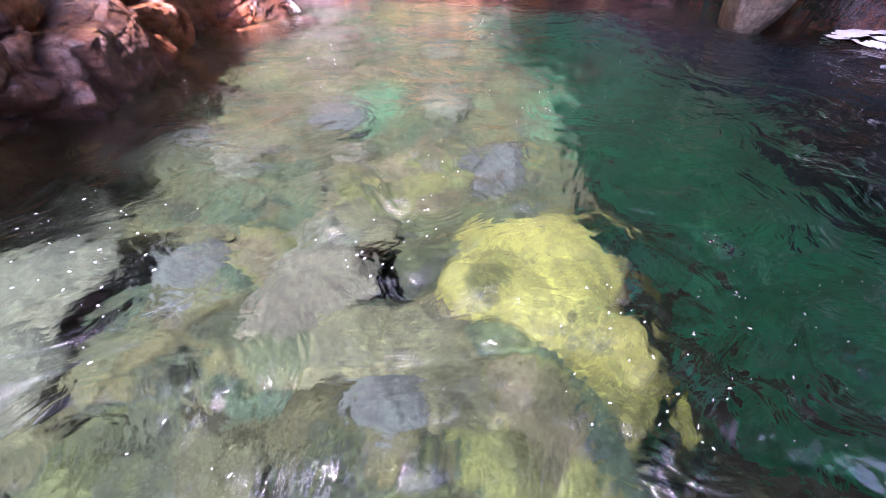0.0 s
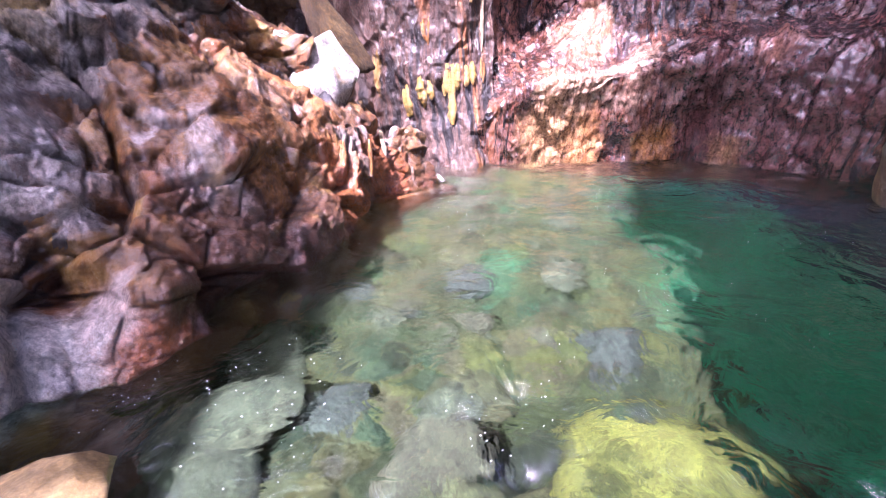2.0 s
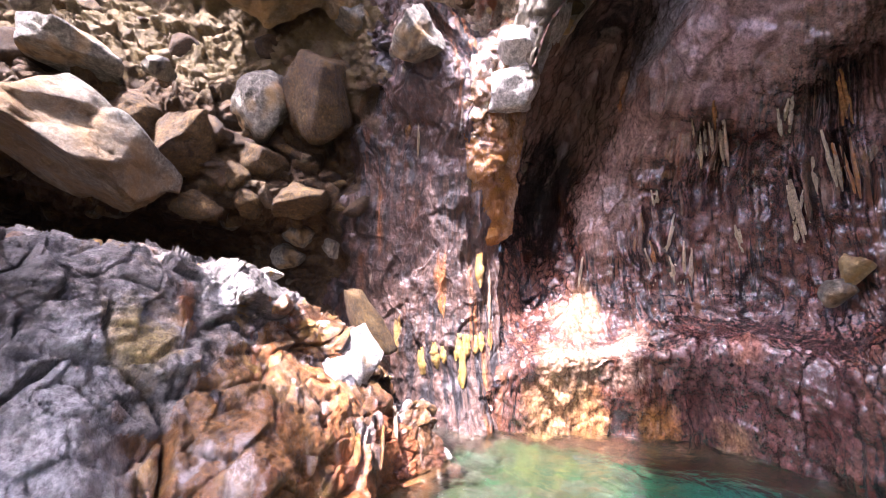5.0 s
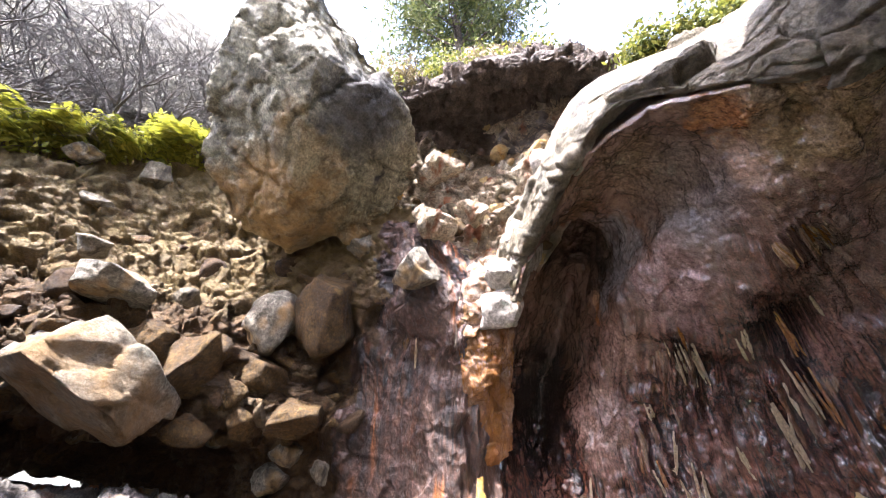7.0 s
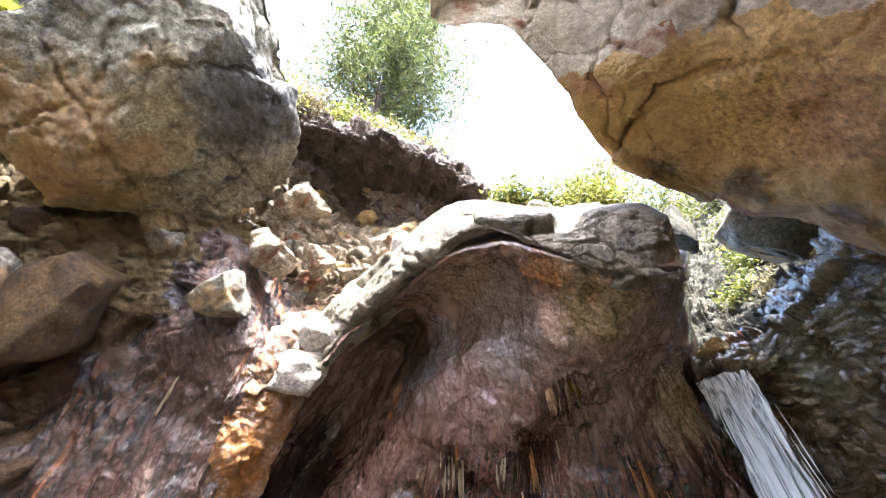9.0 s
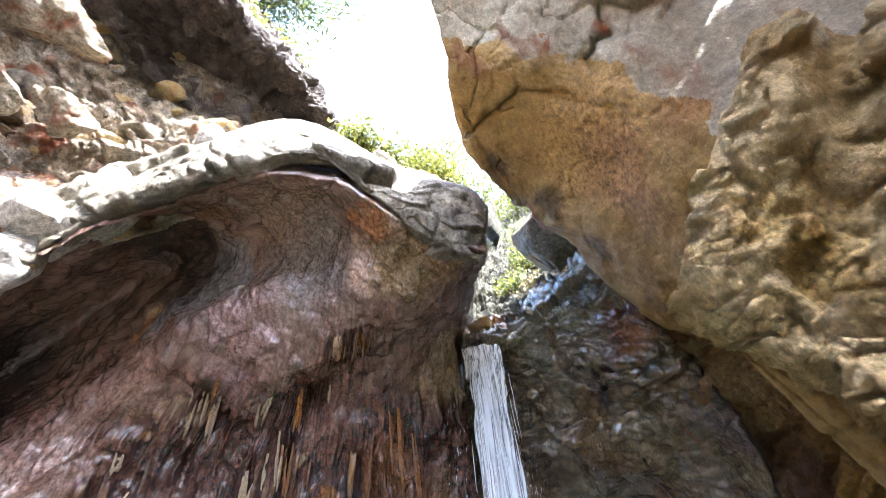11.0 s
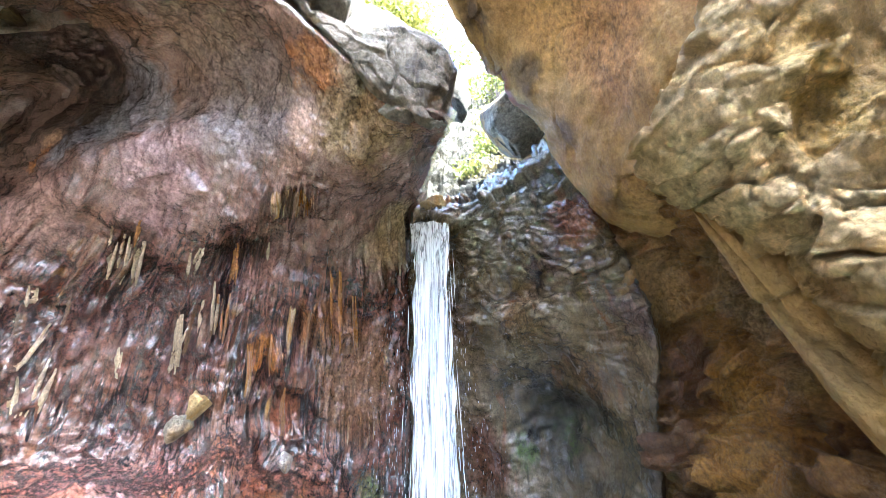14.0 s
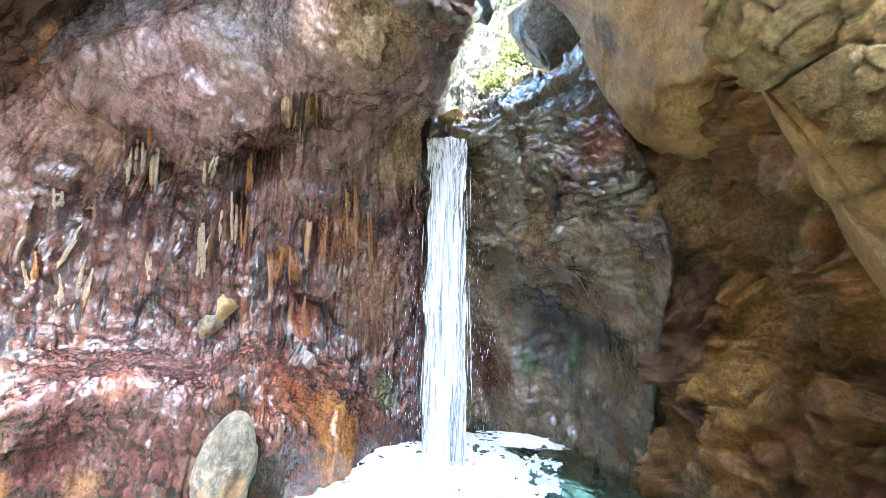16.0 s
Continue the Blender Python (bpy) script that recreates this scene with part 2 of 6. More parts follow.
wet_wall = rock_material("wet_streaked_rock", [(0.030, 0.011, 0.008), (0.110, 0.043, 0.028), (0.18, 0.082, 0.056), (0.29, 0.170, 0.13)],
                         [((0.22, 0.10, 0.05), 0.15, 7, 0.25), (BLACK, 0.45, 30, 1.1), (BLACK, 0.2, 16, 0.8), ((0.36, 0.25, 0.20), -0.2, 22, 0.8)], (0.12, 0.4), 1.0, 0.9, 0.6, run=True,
                         # the pale band brightens the upper wall in place of bounced light
                         stains_and_shade=WALL_STAINS_AND_SHADE, bands=[((0.43, 0.315, 0.25), 2.9, 3.7, 0.75)], crests=[(0.30, 0.11, 0.03), WHITE_DRIP, OCHRE, (0.60, 0.50, 0.36), (0.40, 0.17, 0.05), WHITE_DRIP])
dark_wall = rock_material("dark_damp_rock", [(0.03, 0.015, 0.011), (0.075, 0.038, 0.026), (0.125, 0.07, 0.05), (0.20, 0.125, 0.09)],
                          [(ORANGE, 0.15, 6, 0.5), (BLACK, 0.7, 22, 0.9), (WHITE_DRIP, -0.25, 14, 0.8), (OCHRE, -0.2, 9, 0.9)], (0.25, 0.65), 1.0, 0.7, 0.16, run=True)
LEDGE_STAINS_AND_SHADE = []
LEDGE_STAINS_AND_SHADE += [((0.29, 0.28, 0.27), (-1.54, 1.19, 1.04), 0.35, 0.8), ((0.27, 0.265, 0.26), (-1.36, 1.10, 0.80), 0.25, 0.8), ((0.70, 0.66, 0.61), (-1.34, 0.85, 0.46), 0.20, 0.85)]
LEDGE_STAINS_AND_SHADE += [((0.52, 0.47, 0.43), (-1.28, 1.17, 0.47), 0.07, 0.85), ((0.70, 0.66, 0.60), (-1.22, 0.82, 0.20), 0.20, 0.85), ((0.50, 0.42, 0.37), (-1.14, 1.04, 0.14), 0.09, 0.75)]
LEDGE_STAINS_AND_SHADE += [((0.10, 0.24, 0.03), (-1.13, 1.17, 0.19), 0.045, 0.9), ((0.30, 0.135, 0.035), (-1.06, 1.78, 0.53), 0.25, 0.8), ((0.27, 0.14, 0.045), (-1.39, 1.99, 0.88), 0.25, 0.75)]
LEDGE_STAINS_AND_SHADE += [((0.34, 0.24, 0.07), (-1.65, 1.55, 1.15), 0.16, 0.75), ((0.48, 0.20, 0.06), (-1.30, 2.50, 0.80), 0.25, 0.75), ((0.10, 0.045, 0.025), (-0.99, 1.41, 0.16), 0.25, 0.8)]
# the dark grey patch paints shade into a hollow of LEDGE_LUMPS
LEDGE_STAINS_AND_SHADE += [((0.34, 0.11, 0.03), (-0.88, 2.35, 0.22), 0.25, 0.8), ((0.30, 0.09, 0.025), (-0.85, 2.90, 0.20), 0.25, 0.8), ((0.045, 0.042, 0.042), (-1.25, 0.99, 0.55), 0.12, 0.75)]
LEDGE_STAINS_AND_SHADE += [((0.50, 0.42, 0.38), (-1.09, 1.53, 0.66), 0.06, 0.8), ((0.30, 0.095, 0.03), (-1.08, 1.05, 0.02), 0.12, 0.75), ((0.50, 0.47, 0.42), (-1.80, 2.15, 1.42), 0.16, 0.7), ((0.06, 0.026, 0.018), (-0.90, 1.75, 0.02), 0.20, 0.8)]
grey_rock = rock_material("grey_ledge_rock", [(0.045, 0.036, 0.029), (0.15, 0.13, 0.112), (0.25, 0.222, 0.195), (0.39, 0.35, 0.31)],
                          [(ORANGE, 0.15, 4, 1.2), (OCHRE, 0.15, 5, 1.5)], (0.45, 0.8), 1.4, 0.9, 0.07, bands=[((0.12, 0.045, 0.03), 0.3, 0.0, 0.75)], stains_and_shade=LEDGE_STAINS_AND_SHADE, chips=0.35)
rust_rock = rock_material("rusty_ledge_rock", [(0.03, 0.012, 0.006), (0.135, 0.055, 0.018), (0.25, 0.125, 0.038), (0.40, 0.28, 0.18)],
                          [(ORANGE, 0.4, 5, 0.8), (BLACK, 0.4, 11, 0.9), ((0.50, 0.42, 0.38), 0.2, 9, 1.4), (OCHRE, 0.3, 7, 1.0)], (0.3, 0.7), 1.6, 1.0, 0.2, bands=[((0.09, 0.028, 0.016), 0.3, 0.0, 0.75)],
                          stains_and_shade=LEDGE_STAINS_AND_SHADE, chips=0.4)
tan_rock = rock_material("tan_cliff_rock", [(0.32, 0.20, 0.07), (0.48, 0.335, 0.14), (0.57, 0.43, 0.21), (0.66, 0.55, 0.35)],
                         [((0.46, 0.27, 0.07), 0.2, 3, 1.0)], (0.6, 0.85), 2.2, 1.0, 0.0, chips=0.4, mottle=0.4,
                         stains_and_shade=[((0.52, 0.35, 0.11), (0.95, -0.45, 2.20), 0.15, 0.7), ((0.60, 0.48, 0.28), (0.86, -0.36, 2.12), 0.13, 0.6)])
orange_rock = rock_material("orange_tan_rock", [(0.030, 0.016, 0.005), (0.08, 0.044, 0.012), (0.12, 0.072, 0.022), (0.18, 0.122, 0.05)], [], (0.55, 0.85), 2.0, 0.8, 0.0, chips=0.4)
upper_rock = rock_material("pale_upper_rock", [(0.30, 0.22, 0.13), (0.46, 0.38, 0.26), (0.55, 0.48, 0.35), (0.64, 0.56, 0.40)], [(RUST, 0.05, 3, 1.0)], (0.6, 0.85), 1.0, 0.7, 0.0, mottle=0.45)
OVERHANG_PATCHES = []
# ochre and rust patches, and a row of dark ones down the edge
OVERHANG_PATCHES += [((0.50, 0.31, 0.11), (2.53, -0.37, 4.56), 0.60, 0.7), ((0.34, 0.17, 0.07), (2.60, -0.45, 4.10), 0.40, 0.6), ((0.035, 0.026, 0.022), (2.75, 0.62, 5.05), 0.20, 0.8)]
OVERHANG_PATCHES += [((0.06, 0.042, 0.03), (3.05, 0.22, 4.50), 0.18, 0.7), ((0.07, 0.05, 0.035), (3.35, -0.10, 4.00), 0.16, 0.7), ((0.10, 0.07, 0.045), (3.40, -0.40, 3.30), 0.16, 0.7)]
OVERHANG_PATCHES += [((0.46, 0.29, 0.11), (3.10, -0.75, 2.90), 0.40, 0.6), ((0.30, 0.14, 0.05), (2.13, -1.06, 4.10), 0.30, 0.6)]
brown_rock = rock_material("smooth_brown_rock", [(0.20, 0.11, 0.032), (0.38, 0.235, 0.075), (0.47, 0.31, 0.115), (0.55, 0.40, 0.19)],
                           [(RUST, 0.1, 2, 0.6)], (0.5, 0.8), 0.9, 0.6, 0.0, stains_and_shade=OVERHANG_PATCHES, mottle=0.4)
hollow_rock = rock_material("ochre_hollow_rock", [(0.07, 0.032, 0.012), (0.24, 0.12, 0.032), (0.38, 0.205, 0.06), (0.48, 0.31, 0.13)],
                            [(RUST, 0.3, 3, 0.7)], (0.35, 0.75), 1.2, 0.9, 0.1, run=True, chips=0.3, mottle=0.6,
                            # includes two darker red-brown patches in the wall's recess
                            stains_and_shade=[((0.40, 0.27, 0.13), (4.10, -0.60, 2.75), 0.40, 0.75), ((0.42, 0.22, 0.045), (3.80, -0.92, 1.40), 0.50, 0.7), ((0.10, 0.04, 0.022), (4.14, -0.69, 1.91), 0.28, 0.8),
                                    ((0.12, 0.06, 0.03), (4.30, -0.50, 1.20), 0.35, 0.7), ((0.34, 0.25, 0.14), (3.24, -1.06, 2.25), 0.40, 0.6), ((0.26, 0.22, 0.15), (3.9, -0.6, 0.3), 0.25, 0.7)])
upstream_rock = rock_material("upstream_stony_ground", [(0.02, 0.018, 0.012), (0.06, 0.055, 0.036), (0.11, 0.10, 0.07), (0.17, 0.155, 0.115)], [], (0.7, 0.9), 1.6, 0.9, 0.0, chips=0.5)
slope_earth = rock_material("brushy_slope_earth", [(0.012, 0.010, 0.005), (0.028, 0.025, 0.012), (0.048, 0.042, 0.02), (0.075, 0.066, 0.036)], [], (0.7, 0.9), 1.5, 0.8, 0.0, chips=0.5)
earth_bank = rock_material("stony_earth", [(0.05, 0.026, 0.012), (0.13, 0.072, 0.03), (0.20, 0.12, 0.055), (0.28, 0.20, 0.115)],
                           # pale upper band stands in for sun, darkened patch colours for shade below
                           [], (0.6, 0.9), 2.0, 0.9, 0.0, chips=0.5, bands=[((0.22, 0.165, 0.07), 3.9, 4.6, 0.75)], patch=[(0.026, 0.015, 0.006), (0.09, 0.048, 0.015), (0.056, 0.032, 0.014), (0.12, 0.074, 0.027), (0.045, 0.03, 0.018), (0.10, 0.058, 0.022), (0.14, 0.11, 0.064)])
pale_rock = rock_material("pale_lip_rock", [(0.06, 0.05, 0.033), (0.15, 0.128, 0.085), (0.24, 0.205, 0.145), (0.35, 0.31, 0.235)],
                          [(BLACK, 0.1, 4, 1.0)], (0.5, 0.8), 1.1, 0.8, 0.0, mottle=0.7)
FALL_STAINS_AND_SHADE = []
# near-black patches, here and next, paint shade into the hollows of BROWS
FALL_STAINS_AND_SHADE += [((0.19, 0.21, 0.13), (4.42, 1.05, 3.69), 0.45, 0.8), ((0.20, 0.21, 0.14), (4.25, 0.40, 3.95), 0.40, 0.8), ((0.30, 0.12, 0.05), (3.92, 0.0, 3.45), 0.30, 0.85), ((0.05, 0.026, 0.02), (4.45, 0.50, 2.92), 0.25, 0.8)]
FALL_STAINS_AND_SHADE += [((0.13, 0.09, 0.10), (4.10, 0.30, 3.25), 0.25, 0.6), ((0.28, 0.20, 0.10), (4.57, 0.68, 2.45), 0.30, 0.7), ((0.028, 0.034, 0.025), (5.49, 0.50, 1.55), 0.60, 0.85), ((0.13, 0.045, 0.03), (5.56, 1.60, 0.80), 0.45, 0.7)]
FALL_STAINS_AND_SHADE += [((0.045, 0.11, 0.012), (5.52, 1.05, 0.92), 0.19, 0.8), ((0.04, 0.09, 0.012), (5.47, 0.29, 1.12), 0.21, 0.75), ((0.32, 0.22, 0.06), (5.40, 1.70, 1.85), 0.25, 0.75), ((0.22, 0.145, 0.075), (4.89, 0.0, 2.05), 0.40, 0.7), ((0.14, 0.10, 0.11), (4.08, -0.41, 2.35), 0.25, 0.7)]
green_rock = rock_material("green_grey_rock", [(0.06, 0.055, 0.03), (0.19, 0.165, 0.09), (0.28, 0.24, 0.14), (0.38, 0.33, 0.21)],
                           [(ORANGE, 0.1, 5, 0.7), (BLACK, 0.3, 7, 0.6)], (0.2, 0.55), 1.0, 0.8, 0.5, run=True, stains_and_shade=FALL_STAINS_AND_SHADE, mottle=0.55, gloss=0.6)
boulder_rock = rock_material("grey_ochre_boulder", [(0.09, 0.08, 0.06), (0.21, 0.19, 0.145), (0.31, 0.28, 0.22), (0.42, 0.36, 0.26)],
                             [((0.42, 0.28, 0.13), 0.3, 2, 1.6), (BLACK, 0.1, 3, 1.0)], (0.55, 0.85), 1.3, 0.9, 0.0, chips=0.4)
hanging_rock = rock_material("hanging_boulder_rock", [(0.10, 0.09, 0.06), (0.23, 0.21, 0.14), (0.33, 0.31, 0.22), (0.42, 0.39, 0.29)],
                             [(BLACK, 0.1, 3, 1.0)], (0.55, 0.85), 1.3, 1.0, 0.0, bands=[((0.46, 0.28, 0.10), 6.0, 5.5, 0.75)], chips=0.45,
                             # the two near-black patches paint the boulder's shadow side
                             stains_and_shade=[((0.045, 0.042, 0.038), (-1.65, 2.55, 6.6), 0.75, 0.85), ((0.05, 0.046, 0.04), HANG_SHADE, 0.7, 0.8), ((0.36, 0.33, 0.23), (-2.4, 2.6, 5.6), 0.4, 0.6)])
bank_boulder = rock_material("pale_grey_ochre_boulder", [(0.09, 0.083, 0.06), (0.20, 0.185, 0.14), (0.28, 0.26, 0.20), (0.37, 0.34, 0.26)], [], (0.6, 0.85), 1.3, 0.9, 0.0, bands=[((0.26, 0.15, 0.05), 0.38, 0.10, 0.85)], chips=0.4)
white_rock = rock_material("pale_bleached_rock", [(0.36, 0.32, 0.27), (0.50, 0.46, 0.40), (0.60, 0.57, 0.51)], [(OCHRE, 0.1, 5, 2.0)], (0.6, 0.85), 2.0, 0.6, 0.0)
yellow_stone = rock_material("algae_stone", [(0.03, 0.035, 0.008), (0.14, 0.135, 0.022), (0.26, 0.235, 0.04)], [], (0.6, 0.9), 4.0, 0.5, 0.0)
pool_tan = rock_material("pool_stone_tan", [(0.019, 0.020, 0.007), (0.062, 0.062, 0.025), (0.118, 0.105, 0.043)], [], (0.6, 0.9), 4.0, 0.5, 0.0)
pool_pink = rock_material("pool_stone_pink", [(0.025, 0.022, 0.014), (0.062, 0.059, 0.034), (0.118, 0.105, 0.065)], [], (0.6, 0.9), 4.0, 0.5, 0.0)
pool_blue = rock_material("pool_stone_blue", [(0.015, 0.019, 0.015), (0.040, 0.046, 0.038), (0.068, 0.074, 0.062)], [], (0.6, 0.9), 4.0, 0.5, 0.0)
pool_teal = rock_material("pool_stone_teal", [(0.019, 0.025, 0.015), (0.062, 0.068, 0.040), (0.112, 0.112, 0.068)], [], (0.6, 0.9), 4.0, 0.5, 0.0)
mineral_pale = rock_material("pale_mineral", [(0.35, 0.28, 0.17), (0.55, 0.46, 0.30), (0.66, 0.58, 0.42)], [], (0.25, 0.5), 6.0, 0.5, 0.3)
mineral_orange = rock_material("orange_mineral", [(0.20, 0.08, 0.02), (0.40, 0.18, 0.04), (0.52, 0.28, 0.07)], [], (0.2, 0.45), 6.0, 0.5, 0.3)
mineral_yellow = rock_material("yellow_mineral", [(0.30, 0.19, 0.04), (0.50, 0.34, 0.07), (0.60, 0.44, 0.12)], [], (0.25, 0.5), 6.0, 0.5, 0.3)
mineral_dark = rock_material("dark_mineral", [(0.02, 0.015, 0.012), (0.05, 0.035, 0.03)], [], (0.15, 0.4), 6.0, 0.5, 0.3)
dark_earth = rock_material("dark_earth", [(0.04, 0.03, 0.025), (0.10, 0.075, 0.06), (0.17, 0.13, 0.10)], [], (0.7, 0.9), 2.5, 0.8, 0.0)
chute_rock = rock_material("sunlit_chute_rock", [(0.20, 0.10, 0.03), (0.42, 0.26, 0.12), (0.55, 0.44, 0.32), (0.62, 0.56, 0.48)], [(ORANGE, 0.3, 6, 1.0)], (0.15, 0.5), 3.0, 1.0, 0.4,
                         bands=[((0.45, 0.20, 0.03), 3.9, 3.3, 0.9)])
gully_rock = rock_material("pale_gully_rock", [(0.16, 0.10, 0.06), (0.34, 0.26, 0.17), (0.46, 0.39, 0.29), (0.56, 0.51, 0.43)], [(RUST, 0.2, 3, 1.0)], (0.6, 0.9), 2.0, 0.9, 0.0)
gravel = rock_material("pale_gravel", [(0.32, 0.29, 0.25), (0.46, 0.42, 0.36), (0.55, 0.51, 0.45)], [], (0.7, 0.9), 6.0, 0.8, 0.0)
bed_rock = rock_material("pool_bed", [(0.004, 0.010, 0.003), (0.016, 0.028, 0.008), (0.037, 0.053, 0.017), (0.079, 0.093, 0.031)], [], (0.6, 0.9), 1.6, 0.7, 0.0, chips=0.4,
                         patch=[(0.005, 0.007, 0.002), (0.052, 0.062, 0.011), (0.014, 0.022, 0.011), (0.081, 0.069, 0.019), (0.017, 0.040, 0.019), (0.090, 0.092, 0.017), (0.071, 0.056, 0.026)],
                         bands=[((0.016, 0.27, 0.13), -0.5, -1.0, 0.95)])


dark_bed = rock_material("dark_pool_bed", [(0.004, 0.013, 0.012), (0.010, 0.03, 0.027), (0.02, 0.048, 0.044)], [], (0.6, 0.9), 2.5, 0.5, 0.0)


def plain_material(name, colour, rough=0.6, **more):
    m = bpy.data.materials.new(name)
    m.use_nodes = True
    b = m.node_tree.nodes["Principled BSDF"]
    b.inputs["Base Color"].default_value = (*colour, 1)
    b.inputs["Roughness"].default_value = rough
    for k, v in more.items():
        b.inputs[k.replace("_", " ")].default_value = v
    return m


def water_material():
    m = bpy.data.materials.new("pool_water")
    m.use_nodes = True
    t = m.node_tree
    b = t.nodes["Principled BSDF"]
    b.inputs["Base Color"].default_value = (0.66, 0.95, 0.74, 1)
    b.inputs["Roughness"].default_value = 0.03
    b.inputs["IOR"].default_value = 1.33
    b.inputs["Transmission Weight"].default_value = 1.0
    co = t.nodes.new("ShaderNodeTexCoord").outputs["Object"]
    last = None
    for scale, strength, dist in ((4.0, 0.45, 0.1), (17.0, 0.2, 0.025)):
        n = t.nodes.new("ShaderNodeTexNoise")
        n.inputs["Scale"].default_value, n.inputs["Detail"].default_value, n.inputs["Distortion"].default_value = scale, 4, 1.2
        t.links.new(co, n.inputs["Vector"])
        bu = t.nodes.new("ShaderNodeBump")
        bu.inputs["Strength"].default_value, bu.inputs["Distance"].default_value = strength, dist
        t.links.new(n.outputs["Fac"], bu.inputs["Height"])
        if last:
            t.links.new(last, bu.inputs["Normal"])
        last = bu.outputs[0]
    t.links.new(last, b.inputs["Normal"])
    return m


pool_water = water_material()

# ---- noise over points, in numpy ----
def lattice(i, seed):
    """A fixed random number in -1..1 for each cell of a grid."""
    h = (i[:, 0] * 374761393 + i[:, 1] * 668265263 + i[:, 2] * 2147483647 + seed * 1274126177) & 0xFFFFFFFF
    h = ((h ^ (h >> 13)) * 1274126177) & 0xFFFFFFFF
    h = ((h ^ (h >> 16)) * 2246822519) & 0xFFFFFFFF
    return ((h ^ (h >> 15)) & 0xFFFFFF) / 8388607.5 - 1.0


def value_noise(p, seed=0):
    i = np.floor(p).astype(np.int64)
    f = p - i
    f = f * f * f * (f * (f * 6 - 15) + 10)
    total = np.zeros(len(p))
    for dx in (0, 1):
        for dy in (0, 1):
            for dz in (0, 1):
                w = (f[:, 0] if dx else 1 - f[:, 0]) * (f[:, 1] if dy else 1 - f[:, 1]) * (f[:, 2] if dz else 1 - f[:, 2])
                total += w * lattice(i + (dx, dy, dz), seed)
    return total


TILT = np.array(Euler((0.5, 0.7, 0.3)).to_matrix())


def fbm(p, octaves=4, seed=0, gain=0.5):
    total, size = np.zeros(len(p)), 1.0
    for k in range(octaves):
        total += size * value_noise(p, seed + k)
        p, size = (p * 2.03) @ TILT.T + 7.1, size * gain
    return total


def ridged(p, octaves=3, seed=0):
    """Sharp crests: 0 in the hollows, 1 on the crests."""
    total, size, whole = np.zeros(len(p)), 1.0, 0.0
    for k in range(octaves):
        total += size * (1 - np.abs(value_noise(p, seed + k)) * 1.6)
        whole += size
        p, size = p * 2.07 + 3.7, size * 0.5
    return total / whole


def cells(p, seed=0):
    """Nearest and second cell distance, and a random number for the nearest cell."""
    base = np.floor(p).astype(np.int64)
    first, second, mark = np.full(len(p), 9.0), np.full(len(p), 9.0), np.zeros(len(p))
    for dx in (-1, 0, 1):
        for dy in (-1, 0, 1):
            for dz in (-1, 0, 1):
                c = base + (dx, dy, dz)
                site = c + 0.5 + 0.45 * np.stack([lattice(c, seed + k) for k in (11, 12, 13)], 1)
                d = np.linalg.norm(p - site, axis=1)
                near = d < first
                second = np.where(near, first, np.minimum(second, d))
                mark = np.where(near, lattice(c, seed + 17), mark)
                first = np.where(near, d, first)
    return first, second, mark


def blocks(p, seed=0):
    """Broken blocks: for each place how far its block's leaning face stands out, a random number for the block, and the gap to the next block."""
    base = np.floor(p).astype(np.int64)
    first, second = np.full(len(p), 9.0), np.full(len(p), 9.0)
    block, core = base.copy(), p.copy()
    for dx in (-1, 0, 1):
        for dy in (-1, 0, 1):
            for dz in (-1, 0, 1):
                c = base + (dx, dy, dz)
                site = c + 0.5 + 0.45 * np.stack([lattice(c, seed + k) for k in (11, 12, 13)], 1)
                d = np.linalg.norm(p - site, axis=1)
                near = d < first
                second = np.where(near, first, np.minimum(second, d))
                first = np.where(near, d, first)
                block = np.where(near[:, None], c, block)
                core = np.where(near[:, None], site, core)
    lean = np.stack([lattice(block, seed + k) for k in (31, 32, 33)], 1)
    return ((p - core) * lean).sum(1), lattice(block, seed + 17), second - first


def blend(a, b, x):
    t = np.clip((x - a) / (b - a), 0, 1)
    return t * t * (3 - 2 * t)


# ---- rock relief: metres by which a surface stands out ----
def flow(p):
    """Places along the way that water runs: round the pool, outwards, and up."""
    x, y = p[:, 0] - 1.2, p[:, 1] - 0.8
    return np.stack([3.5 * np.arctan2(x, y), 0.25 * np.hypot(x, y), p[:, 2]], 1)


# place, radius and height of single swellings and hollows of the back wall
LUMPS = [(2.0, 2.98, 4.0, 0.28, 0.16), (1.92, 3.09, 3.66, 0.15, -0.10), (3.42, 3.12, 1.15, 0.15, -0.25), 
         (3.45, 2.7, 0.55, 0.22, 0.10), (4.05, 2.45, 2.8, 0.30, 0.10), (3.71, 2.91, 2.2, 0.16, -0.10), (2.46, 3.32, 3.2, 0.30, 0.08), (2.3, 3.4, 1.35, 0.2, 0.10)]


# where the wet wall is combed into deep upright flutes: place and reach
COMBS = [(2.09, 4.09, 2.95, 0.42), (2.59, 3.86, 2.40, 0.42), (2.68, 3.25, 2.95, 0.36), (1.73, 4.61, 2.05, 0.42), (2.02, 4.37, 2.60, 0.40), (2.75, 3.55, 2.55, 0.40),
         (3.5, 2.9, 2.3, 0.40), (3.25, 3.3, 1.95, 0.30), (3.6, 3.2, 1.5, 0.28), (2.65, 2.5, 3.5, 0.26), (4.1, 2.6, 1.2, 0.3)]


